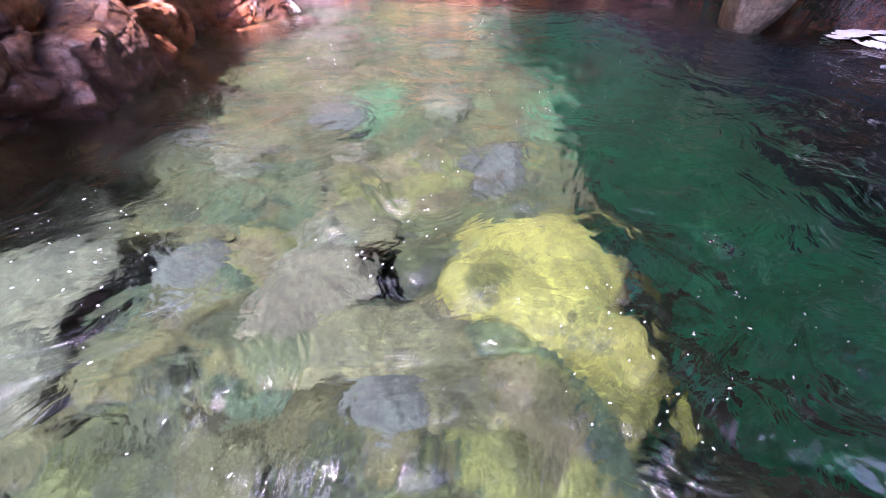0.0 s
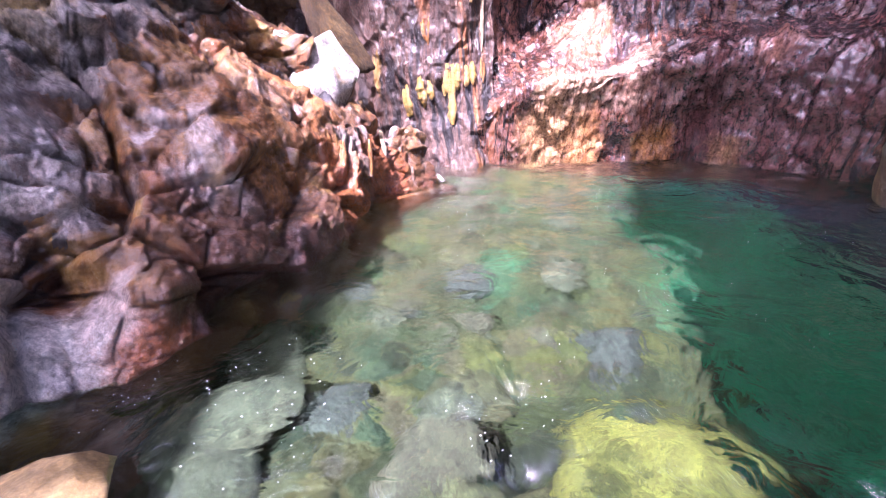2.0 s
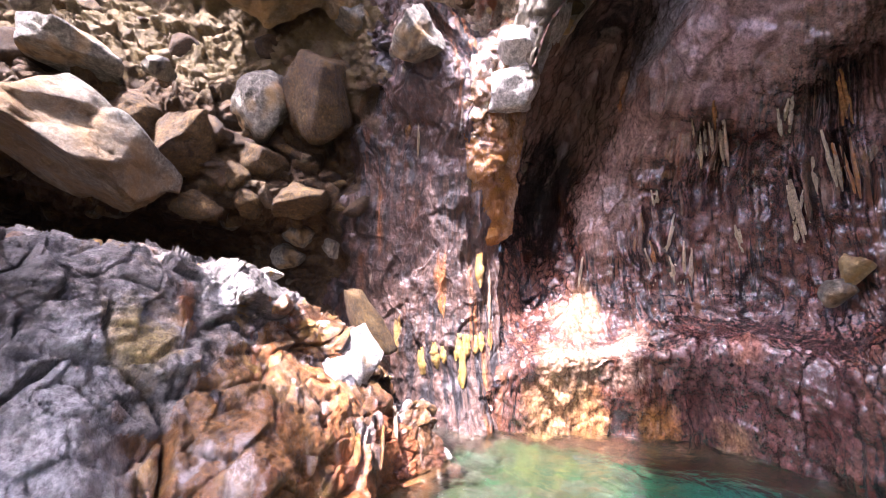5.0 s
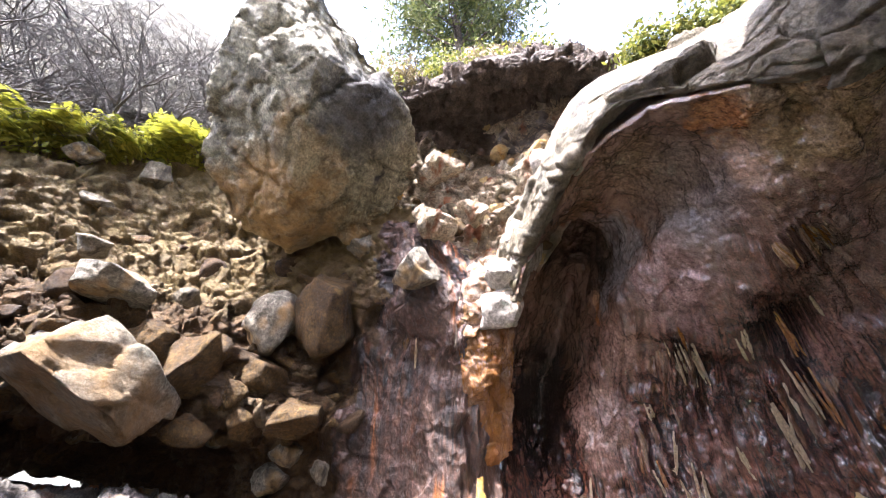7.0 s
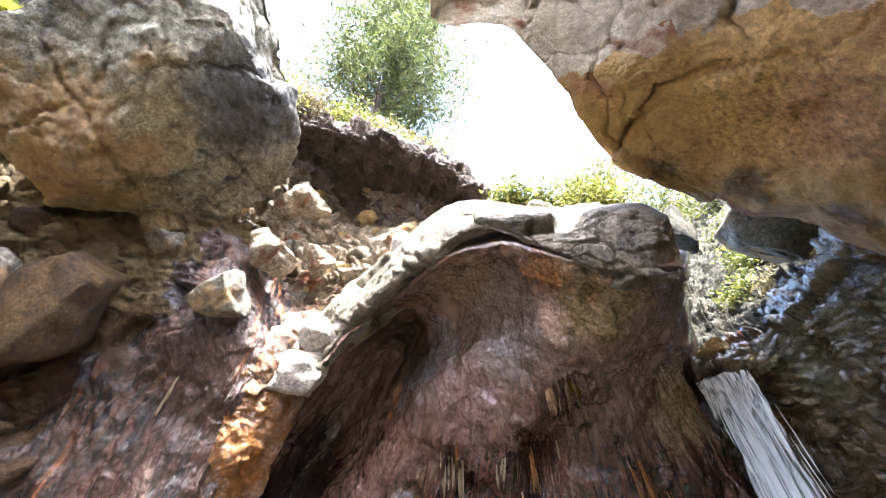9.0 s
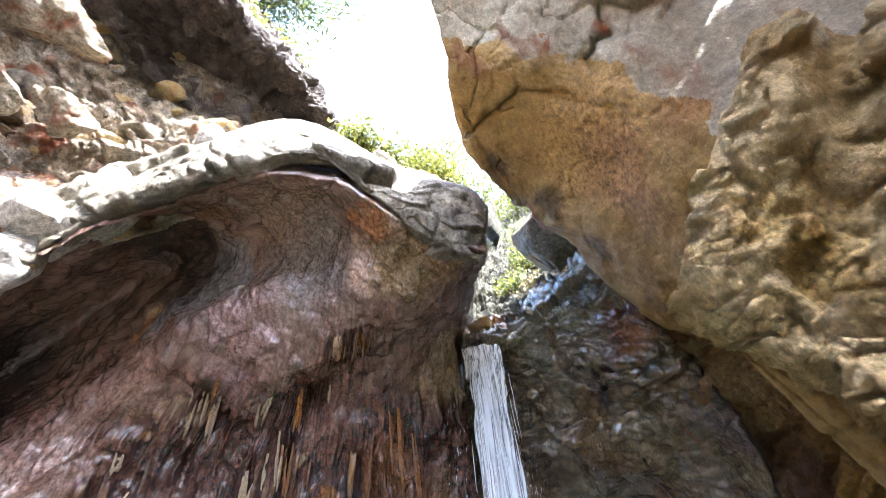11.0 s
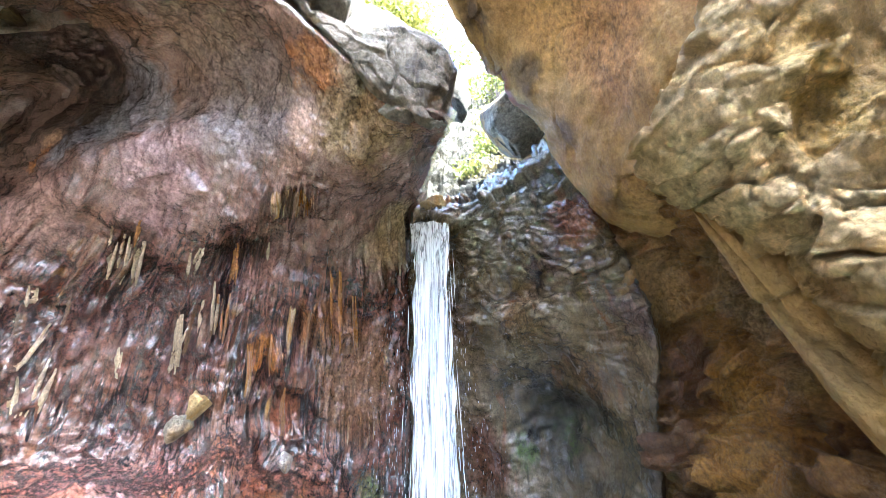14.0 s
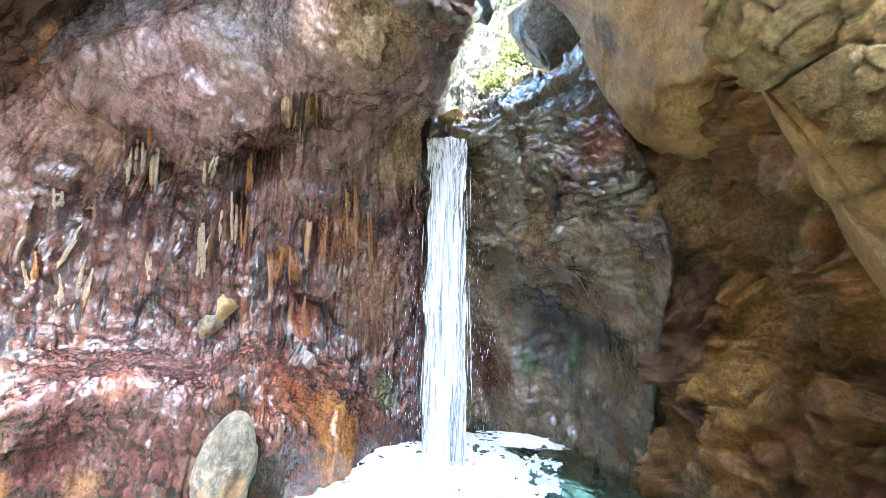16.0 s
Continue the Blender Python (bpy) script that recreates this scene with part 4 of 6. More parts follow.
FALL_LOW.append(((2.54, 4.21, 1.68), (2.80, 3.66, 1.70), (3.14, 3.41, 1.71), (3.61, 3.13, 1.79), (4.03, 2.81, 1.95), (4.64, 2.25, 1.99)))
FALL_HIGH = []
FALL_HIGH.append(((2.54, 4.21, 1.68), (2.80, 3.66, 1.70), (3.14, 3.41, 1.71), (3.61, 3.13, 1.79), (4.03, 2.81, 1.95), (4.64, 2.25, 1.99)))
FALL_HIGH.append(((2.46, 3.87, 2.64), (2.75, 3.47, 2.65), (3.06, 3.17, 2.70), (3.43, 2.88, 2.76), (3.83, 2.55, 2.83), (4.48, 2.19, 2.88)))
FALL_HIGH.append(((2.44, 3.05, 3.26), (2.65, 2.77, 3.35), (2.86, 2.55, 3.41), (3.11, 2.34, 3.48), (3.45, 2.09, 3.59), (4.10, 1.99, 3.82)))
FALL_HIGH.append(((2.36, 2.29, 3.74), (2.46, 2.02, 3.80), (2.59, 1.79, 3.81), (2.77, 1.59, 3.87), (3.12, 1.52, 3.84), (3.88, 1.72, 3.88)))
FALL_HIGH.append(((2.27, 1.77, 4.08), (2.39, 1.62, 4.10), (2.46, 1.47, 4.06), (2.56, 1.28, 4.01), (2.95, 1.31, 4.04), (3.73, 1.58, 4.26)))
FALL_HIGH.append(((2.00, 1.45, 4.27), (2.16, 1.35, 4.27), (2.29, 1.25, 4.15), (2.43, 1.09, 4.04), (2.65, 0.85, 4.00), (3.49, 1.33, 4.39)))
SLAB = []
SLAB.append(((0.34, 4.03, 3.87), (0.65, 3.17, 4.30), (1.37, 2.06, 4.81), (1.92, 1.62, 4.43), (2.33, 1.29, 3.95), (2.52, 0.96, 3.72)))
SLAB.append(((0.26, 3.89, 3.92), (0.57, 3.02, 4.35), (1.25, 1.95, 4.81), (1.86, 1.50, 4.42), (2.25, 1.13, 3.98), (2.45, 0.82, 3.73)))
SLAB.append(((0.23, 3.89, 4.25), (0.67, 2.98, 4.86), (1.28, 2.04, 5.13), (1.98, 1.47, 4.78), (2.37, 0.94, 4.44), (2.55, 0.81, 3.95)))
SLAB.append(((0.28, 4.07, 4.63), (0.89, 3.13, 5.53), (1.39, 2.34, 5.77), (2.29, 1.64, 5.27), (2.70, 1.00, 4.90), (2.82, 0.84, 4.57)))
SLAB.append(((0.59, 4.43, 5.64), (1.33, 3.63, 6.48), (1.88, 3.15, 6.94), (3.20, 2.43, 6.74), (3.93, 1.65, 6.34), (4.19, 1.46, 5.74)))
BESIDE_FALL = []
BESIDE_FALL.append(((4.60, 2.50, -0.90), (5.50, 1.85, -0.90), (5.60, 1.10, -0.90), (5.35, 0.50, -0.90), (5.00, 0.00, -0.90), (4.70, -0.30, -0.90)))
BESIDE_FALL.append(((4.70, 2.50, 0.40), (5.50, 1.80, 0.40), (5.32, 1.27, 0.39), (5.32, 0.55, 0.43), (5.08, 0.03, 0.52), (4.70, -0.34, 0.68)))
BESIDE_FALL.append(((4.78, 2.41, 1.84), (5.08, 2.04, 1.85), (5.12, 1.38, 1.80), (4.91, 0.48, 1.83), (4.65, -0.01, 1.84), (4.24, -0.44, 1.70)))
BESIDE_FALL.append(((4.58, 2.31, 2.91), (4.86, 1.97, 2.95), (4.57, 1.37, 2.63), (4.42, 0.65, 2.50), (4.31, -0.04, 2.40), (4.00, -0.49, 2.34)))
BESIDE_FALL.append(((4.28, 2.09, 3.73), (4.48, 1.83, 3.84), (4.38, 1.39, 3.44), (4.36, 0.64, 3.33), (4.11, 0.04, 3.16), (3.97, -0.38, 2.95)))
BESIDE_FALL.append(((4.31, 2.04, 3.97), (4.42, 1.81, 3.98), (4.39, 1.40, 3.92), (4.42, 0.71, 4.23), (4.24, 0.17, 4.26), (4.06, -0.09, 4.18)))
BESIDE_FALL.append(((5.19, 2.53, 4.63), (5.59, 2.36, 4.74), (5.71, 2.00, 4.82), (5.53, 1.20, 4.95), (5.37, 0.51, 5.04), (4.87, 0.04, 5.11)))
OVERHANG = []
OVERHANG.append(((3.61, 0.73, 6.48), (4.20, 0.28, 5.42), (4.43, -0.08, 4.42), (4.50, -0.47, 3.57), (4.31, -1.09, 2.82), (3.65, -1.46, 2.36)))
OVERHANG.append(((2.66, 0.88, 5.50), (3.33, 0.38, 4.72), (3.65, 0.01, 3.97), (3.57, -0.33, 3.20), (3.73, -0.92, 2.76), (3.05, -1.20, 2.33)))
OVERHANG.append(((2.05, 0.73, 5.69), (2.63, 0.05, 4.90), (2.88, -0.37, 4.06), (2.69, -0.61, 3.27), (3.04, -0.82, 3.18), (2.60, -1.05, 2.73)))
OVERHANG.append(((1.66, 0.52, 5.92), (1.93, -0.11, 5.41), (2.03, -0.58, 4.97), (2.15, -0.83, 4.18), (2.12, -0.93, 3.58), (1.63, -0.81, 2.66)))
OVERHANG.append(((0.93, 0.39, 6.69), (1.45, -0.50, 7.20), (1.70, -1.15, 6.50), (1.95, -1.60, 5.60), (2.05, -1.65, 4.70), (1.80, -1.45, 3.30)))
OVERHANG.append(((0.10, 0.62, 6.90), (0.90, 0.00, 7.60), (1.60, -0.60, 7.40), (2.20, -1.30, 6.70), (2.40, -1.90, 5.80), (2.00, -2.20, 4.40)))
# from here the rows run on unseen overhead, added to block the sun
OVERHANG.append(((-0.55, -0.50, 8.20), (0.80, -0.60, 8.20), (1.80, -0.90, 7.80), (2.60, -1.30, 7.20), (2.80, -2.00, 6.60), (2.60, -3.00, 5.80)))
OVERHANG.append(((-1.00, -1.70, 9.40), (0.20, -1.80, 9.40), (1.40, -2.20, 9.20), (2.60, -2.60, 8.80), (3.20, -3.20, 8.00), (3.20, -4.00, 7.00)))
OVERHANG.append(((-1.50, -3.10, 10.90), (-0.20, -3.30, 10.80), (1.20, -3.50, 10.40), (2.60, -3.70, 9.80), (3.40, -4.10, 9.00), (3.60, -4.70, 8.00)))
OVERHANG.append(((-2.30, -5.40, 13.20), (-1.00, -5.60, 13.00), (0.60, -5.80, 12.60), (2.40, -6.00, 12.00), (3.40, -6.20, 11.00), (3.80, -6.60, 10.00)))
NEAR_ROCK = []
NEAR_ROCK.append(((1.42, -1.02, 3.40), (1.15, -0.70, 2.85), (1.27, -0.58, 2.63), (1.32, -0.51, 2.50), (1.36, -0.54, 2.38), (1.35, -0.62, 2.21), (1.34, -0.68, 2.10), (1.31, -0.72, 1.99), (1.28, -0.79, 1.88)))
NEAR_ROCK.append(((1.15, -0.86, 3.10), (0.97, -0.52, 2.61), (1.02, -0.39, 2.43), (1.05, -0.33, 2.32), (1.07, -0.36, 2.23), (1.06, -0.42, 2.10), (1.05, -0.47, 2.02), (1.02, -0.51, 1.94), (1.00, -0.56, 1.86)))
NEAR_ROCK.append(((1.02, -0.79, 2.98), (0.89, -0.45, 2.52), (0.93, -0.33, 2.35), (0.94, -0.27, 2.25), (0.96, -0.29, 2.17), (0.95, -0.35, 2.05), (0.93, -0.39, 1.98), (0.91, -0.43, 1.91), (0.89, -0.47, 1.85)))
NEAR_ROCK.append(((0.98, -0.85, 2.92), (0.87, -0.53, 2.44), (0.85, -0.39, 2.25), (0.85, -0.35, 2.17), (0.85, -0.36, 2.10), (0.83, -0.38, 2.05), (0.83, -0.41, 2.00), (0.82, -0.44, 1.95), (0.81, -0.48, 1.90)))
NEAR_ROCK.append(((1.00, -1.05, 2.90), (0.92, -0.72, 2.39), (0.88, -0.57, 2.21), (0.85, -0.52, 2.14), (0.83, -0.51, 2.09), (0.82, -0.51, 2.05), (0.82, -0.53, 2.02), (0.82, -0.55, 1.99), (0.81, -0.57, 1.94)))
NEAR_ROCK.append(((0.00, -2.00, 3.90), (-0.10, -1.60, 3.40), (0.00, -1.40, 3.00), (0.05, -1.20, 2.70), (0.05, -1.10, 2.40), (0.05, -1.10, 2.10), (0.05, -1.10, 1.80), (0.05, -1.15, 1.50), (0.10, -1.30, 1.10)))
NEAR_SLAB = []
NEAR_SLAB.append(((1.79, -0.60, 2.65), (1.85, -0.62, 2.52), (1.86, -0.72, 2.23), (1.83, -0.76, 2.01), (1.77, -0.81, 1.81), (1.72, -0.88, 1.60)))
NEAR_SLAB.append(((1.07, -0.33, 2.25), (1.10, -0.34, 2.19), (1.08, -0.39, 2.03), (1.05, -0.41, 1.91), (0.99, -0.42, 1.82), (0.96, -0.46, 1.72)))
NEAR_SLAB.append(((0.98, -0.29, 2.24), (1.01, -0.31, 2.17), (0.99, -0.36, 2.04), (0.97, -0.39, 1.95), (0.93, -0.42, 1.87), (0.91, -0.46, 1.79)))
NEAR_SLAB.append(((0.98, -0.28, 2.28), (1.00, -0.31, 2.19), (0.99, -0.37, 2.07), (0.97, -0.41, 2.00), (0.95, -0.45, 1.92), (0.93, -0.50, 1.85)))
NEAR_SLAB.append(((0.99, -0.36, 2.36), (1.02, -0.39, 2.27), (1.01, -0.44, 2.14), (1.00, -0.48, 2.06), (0.98, -0.52, 1.98), (0.97, -0.57, 1.90)))
RIGHT_WALL = []
RIGHT_WALL.append(((4.80, -0.10, -0.90), (4.00, -0.70, -0.90), (3.30, -1.00, -0.90), (2.70, -1.20, -0.90), (2.10, -1.50, -0.90), (1.20, -2.00, -0.90)))
RIGHT_WALL.append(((4.71, -0.26, 0.34), (4.14, -0.55, 0.60), (3.74, -0.81, 0.79), (3.21, -1.02, 1.01), (2.77, -1.16, 1.19), (2.28, -1.31, 1.39)))
RIGHT_WALL.append(((4.70, -0.36, 1.17), (4.19, -0.63, 1.33), (3.95, -0.93, 1.48), (3.47, -1.17, 1.55), (3.00, -1.29, 1.56), (2.38, -1.40, 1.66)))
RIGHT_WALL.append(((4.30, -0.43, 2.38), (4.07, -0.70, 2.34), (3.72, -0.93, 2.32), (3.17, -1.11, 2.16), (2.71, -1.20, 1.99), (2.20, -1.31, 1.92)))
RIGHT_WALL.append(((4.16, -0.03, 4.01), (3.96, -0.56, 3.23), (3.49, -0.85, 2.91), (3.00, -1.01, 2.59), (2.50, -1.13, 2.21), (2.01, -1.21, 2.10)))
RIGHT_WALL.append(((4.27, 0.07, 4.75), (3.80, -0.41, 4.20), (3.32, -0.72, 3.58), (2.87, -0.92, 3.02), (2.36, -1.04, 2.46), (1.89, -1.15, 2.23)))
CHUTE = []
CHUTE.append(((-0.39, 4.74, 2.03), (-0.17, 4.74, 2.10), (0.10, 4.86, 2.27)))
CHUTE.append(((-0.45, 4.37, 2.68), (-0.19, 4.44, 2.69), (0.14, 4.70, 2.84)))
CHUTE.append(((-0.45, 4.12, 3.17), (-0.16, 4.19, 3.19), (0.23, 4.47, 3.41)))
CHUTE.append(((-0.48, 4.04, 3.53), (-0.13, 4.05, 3.58), (0.34, 4.23, 3.78)))
CHUTE.append(((-0.38, 3.95, 4.12), (0.01, 3.91, 4.33), (0.50, 4.24, 4.19)))
CHUTE.append(((-0.23, 4.28, 4.77), (0.23, 4.24, 5.00), (0.74, 4.25, 4.74)))
UPSTREAM = []
UPSTREAM.append(((4.20, 2.04, 3.91), (4.34, 1.77, 3.92), (4.45, 1.48, 3.94), (4.80, 1.07, 4.43)))
UPSTREAM.append(((5.30, 2.61, 4.80), (5.48, 2.20, 4.85), (5.64, 1.61, 4.97), (5.71, 0.89, 5.18)))
UPSTREAM.append(((6.70, 3.37, 7.00), (7.09, 2.63, 6.95), (7.35, 1.84, 6.97), (7.57, 0.77, 6.97)))
UPSTREAM.append(((9.39, 5.14, 11.01), (10.15, 3.86, 10.87), (10.55, 2.42, 10.95), (10.71, 0.32, 11.13)))
UPSTREAM.append(((13.94, 9.15, 19.21), (16.16, 6.27, 18.61), (16.82, 3.09, 18.89), (16.24, -1.24, 19.71)))
HILLSIDE = []
HILLSIDE.append(((-9.60, 1.10, 5.90), (-8.90, 2.50, 7.80), (-7.70, 3.60, 9.30), (-5.80, 5.70, 10.00)))
HILLSIDE.append(((-14.30, 0.85, 9.30), (-12.40, 2.70, 11.80), (-10.20, 3.80, 13.70), (-6.80, 6.10, 12.90)))
HILLSIDE.append(((-21.60, -1.10, 16.10), (-18.20, 1.80, 20.10), (-15.80, 3.60, 21.90), (-10.40, 6.60, 18.70)))
RIM = []
RIM.append(((-1.44, 3.91, 7.83), (-0.35, 4.29, 7.46), (0.64, 4.40, 7.22), (1.55, 3.93, 7.18), (2.46, 3.48, 6.93)))
RIM.append(((-1.49, 4.01, 8.25), (-0.35, 4.36, 8.17), (0.71, 4.40, 7.99), (1.65, 3.94, 7.79), (2.56, 3.58, 7.21)))
RIM.append(((-1.25, 3.52, 8.02), (-0.23, 3.16, 7.90), (0.67, 2.98, 7.75), (1.66, 2.91, 7.49), (2.53, 3.12, 6.90)))
RIM.append(((-1.41, 3.92, 8.93), (-0.27, 3.63, 9.01), (0.78, 3.51, 8.94), (1.94, 3.42, 8.54), (2.93, 3.61, 7.81)))
RIM.append(((-1.83, 5.08, 11.11), (-0.37, 4.90, 11.40), (1.03, 4.80, 11.41), (2.64, 4.81, 11.11), (4.11, 5.22, 10.31)))
# unseen wall added behind the camera, its top shaped to shade the ledge
BEHIND_LEFT = []
BEHIND_LEFT.append(((-2.10, -3.20, -0.90), (-2.00, -2.50, -0.90), (-2.00, -1.70, -0.90), (-2.00, -0.90, -0.90), (-2.60, -0.20, -0.90), (-4.50, 0.20, -0.90)))
BEHIND_LEFT.append(((-2.60, -3.20, 1.50), (-2.60, -2.50, 1.50), (-2.50, -1.70, 1.50), (-2.50, -0.90, 1.50), (-3.40, 0.10, 1.50), (-5.50, 0.50, 1.50)))
BEHIND_LEFT.append(((-2.50, -3.20, 4.00), (-2.50, -2.50, 4.00), (-2.40, -1.70, 4.00), (-2.50, -0.90, 4.00), (-4.20, -0.10, 4.00), (-6.50, 0.60, 4.00)))
BEHIND_LEFT.append(((-2.30, -3.20, 5.60), (-2.20, -2.50, 5.70), (-2.20, -1.70, 5.85), (-2.50, -1.00, 5.95), (-4.40, -0.30, 5.60), (-7.00, 0.50, 5.80)))
BEHIND_LEFT.append(((-2.80, -3.20, 6.40), (-2.80, -2.50, 6.50), (-2.80, -1.80, 6.70), (-3.00, -1.10, 6.70), (-4.80, -0.40, 6.40), (-7.20, 0.40, 7.00)))
# unseen wall added behind the camera to keep sun off the deep pool
BEHIND_RIGHT = []
BEHIND_RIGHT.append(((0.15, -1.90, -0.90), (0.20, -2.00, -0.90), (0.50, -2.40, -0.90), (1.00, -3.00, -0.90), (1.40, -4.00, -0.90)))
BEHIND_RIGHT.append(((0.15, -1.90, 0.80), (0.20, -2.00, 0.80), (0.50, -2.40, 0.80), (1.10, -3.00, 0.80), (1.50, -4.00, 0.80)))
BEHIND_RIGHT.append(((0.10, -2.10, 2.60), (0.40, -2.20, 2.60), (0.90, -2.60, 2.40), (1.60, -3.20, 2.20), (2.20, -4.00, 2.00)))
BEHIND_RIGHT.append(((-0.55, -2.30, 4.00), (0.20, -2.40, 4.20), (0.90, -2.80, 4.00), (1.80, -3.40, 3.80), (2.60, -4.20, 3.60)))
BEHIND_RIGHT.append(((-0.85, -2.50, 8.40), (0.20, -2.60, 8.70), (1.00, -3.00, 8.20), (2.00, -3.60, 5.40), (2.80, -4.40, 5.20)))
# added cliff, hidden behind the overhang, closing off sky
CLIFF_TOP = []
CLIFF_TOP.append(((2.60, -2.60, 6.20), (3.40, -1.80, 6.00), (4.60, -0.90, 5.60), (6.00, -0.40, 5.40), (8.00, 0.20, 5.50)))
CLIFF_TOP.append(((2.80, -3.00, 8.00), (3.80, -2.20, 8.50), (5.00, -1.20, 8.80), (6.60, -0.60, 9.00), (9.00, 0.00, 9.50)))
CLIFF_TOP.append(((3.20, -3.60, 10.00), (4.40, -2.80, 11.00), (5.60, -1.60, 12.00), (7.40, -1.00, 12.50), (10.00, -0.40, 13.00)))

# ---- the rock of the gorge ----
def cliff(name, net, relief, material, label, cell=0.02, depth=0.5, zones=None, inside=(0.3, 0.3, 1.6)):
    return tagged(rock_sheet(name, net, relief, material, cell, depth, inside, zones), label, "rock face", kind="structure")


def ledge_zones(p, u):
    return (p[:, 0] + 0.42 * p[:, 1] - 0.25 * p[:, 2] + 0.35 * fbm(p * 2.2, 4, 91) > -0.90).astype(int)


def bank_zones(p, u):
    return (p[:, 0] - 0.25 * (p[:, 2] - 2.5) + 0.4 * fbm(p * 2.0, 4, 92) > -2.15).astype(int)


def overhang_zones(p, u):
    return (u + 0.02 * fbm(p * 3.0, 4, 93) > 3.08 / 9).astype(int)


WALL = [low + fall[1:] for low, fall in zip(ARCH_LOW, FALL_LOW)] + [high + fall[1:] for high, fall in zip(ARCH_HIGH, FALL_HIGH)][1:]
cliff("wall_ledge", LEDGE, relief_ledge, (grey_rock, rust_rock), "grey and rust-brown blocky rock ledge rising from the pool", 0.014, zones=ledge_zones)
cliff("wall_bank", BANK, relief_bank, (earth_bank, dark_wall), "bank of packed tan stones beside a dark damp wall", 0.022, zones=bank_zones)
cliff("wall_gully", GULLY, relief_crumbly, gully_rock, "sunlit pale stony gully climbing to the rim", 0.035)
cliff("wall_rim", RIM, relief_crumbly, dark_earth, "dark overhanging earth along the gully rim", 0.03)
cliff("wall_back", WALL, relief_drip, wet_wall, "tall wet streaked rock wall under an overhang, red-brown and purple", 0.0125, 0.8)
cliff("wall_chute", CHUTE, lambda p: 0.22 * relief_crumbly(p) + 0.03 * fbm(p * (7, 7, 5), 5, 93, 0.6), chute_rock, "sunlit orange and white wet chute", 0.014, 0.3)
cliff("wall_lip", SLAB, relief_slab, pale_rock, "pale cracked rock slab along the overhang's lip", 0.018)
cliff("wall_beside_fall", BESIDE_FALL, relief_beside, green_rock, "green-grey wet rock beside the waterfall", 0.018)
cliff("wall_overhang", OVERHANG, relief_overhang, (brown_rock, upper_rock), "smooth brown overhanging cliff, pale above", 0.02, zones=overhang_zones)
cliff("wall_near", NEAR_ROCK, relief_near, tan_rock, "crumbly bedded tan rock bulge", 0.0052, 0.1)
cliff("wall_near_slab", NEAR_SLAB, lambda p: 0.12 * relief_slab(p * 1.6), brown_rock, "smooth brown slab under the crumbly bulge", 0.007, 0.1)
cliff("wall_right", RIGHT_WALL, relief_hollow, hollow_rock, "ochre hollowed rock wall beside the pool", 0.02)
cliff("wall_unseen_left", BEHIND_LEFT, relief_smooth, brown_rock, "unseen brown gorge wall added downstream to block the sun", 0.08, inside=(0, -1, 3))
cliff("wall_overhang_top", CLIFF_TOP, relief_smooth, brown_rock, "unseen brown cliff added above the overhang", 0.08, inside=(3, 6, 6))
cliff("wall_unseen_right", BEHIND_RIGHT, relief_smooth, brown_rock, "unseen brown gorge wall added downstream to block the sun", 0.08, inside=(0, -1, 3))

# ---- pool ----
def sheet(name, x0, x1, y0, y1, step, height, material):
    nx, ny = int((x1 - x0) / step), int((y1 - y0) / step)
    gx, gy = np.meshgrid(np.linspace(x0, x1, nx), np.linspace(y0, y1, ny), indexing="ij")
    p = np.stack([gx.ravel(), gy.ravel(), 0 * gx.ravel()], 1)
    p[:, 2] = height(p)
    i = np.arange(nx * ny).reshape(nx, ny)
    q = np.stack([i[:-1, :-1], i[1:, :-1], i[1:, 1:], i[:-1, 1:]], 2).reshape(-1, 4)
    ob = new(name, mesh_of(name, p, q))
    ob.data.materials.append(material)
    return ob


def bed_height(p):
    deep = blend(0.2, 1.6, p[:, 0] - 0.12 * p[:, 1] + 0.2 * fbm(p * 0.8, 2, 61))
    return -0.32 - 1.3 * deep - 0.1 * blend(1.0, 3.5, p[:, 1]) + 0.10 * fbm(p * 1.6, 4, 62) + 0.02 * fbm(p * 7, 3, 63) + 0.6 * broken(p, 3.0, 421, 0.14, 0.08, 0.12, 0.08, 1.0)[0]


bed_sheet = sheet("ground", -2.6, 7.0, -2.0, 5.2, 0.022, bed_height, bed_rock)
bed_sheet.data.materials.append(dark_bed)
spots = np.array([f.center[:] for f in bed_sheet.data.polygons])
bed_sheet.data.polygons.foreach_set("material_index", (spots[:, 0] + 0.3 * fbm(spots * 1.5, 4, 66) > 2.6).astype(int).tolist())
level = np.array([v.co[:] for v in bed_sheet.data.vertices])
level[:, 2] = 0
kinds = broken(level, 3.0, 421, 0.14, 0.08, 0.05, 0.08, 1.0)
bed_sheet.data.attributes.new("mark", "FLOAT", "POINT").data.foreach_set("value", 0.5 + 0.3 * kinds[1] + 0.2 * kinds[2])
tagged(bed_sheet, "rocky pool bed, tan shallows and green depths", "pool bed", kind="structure")


def wave_height(p):
    far = np.hypot(p[:, 0] - 4.4, p[:, 1] - 1.7)
    rings = 0.012 * np.exp(-far * 0.7) * np.sin(far * 14 + 1.5 * fbm(p * 1.5, 2, 73))
    near = np.exp(-((p[:, 0] - 0.3) ** 2 + (p[:, 1] - 0.5) ** 2) / 0.55)
    rings += near * (0.026 * fbm(p * (5, 7, 5), 3, 74) + 0.034 * ridged(p * (8, 13, 12), 3, 75))
    return rings + 0.011 * fbm(p * 2.4, 3, 71) + 0.0045 * fbm(p * (7, 13, 8), 3, 72)


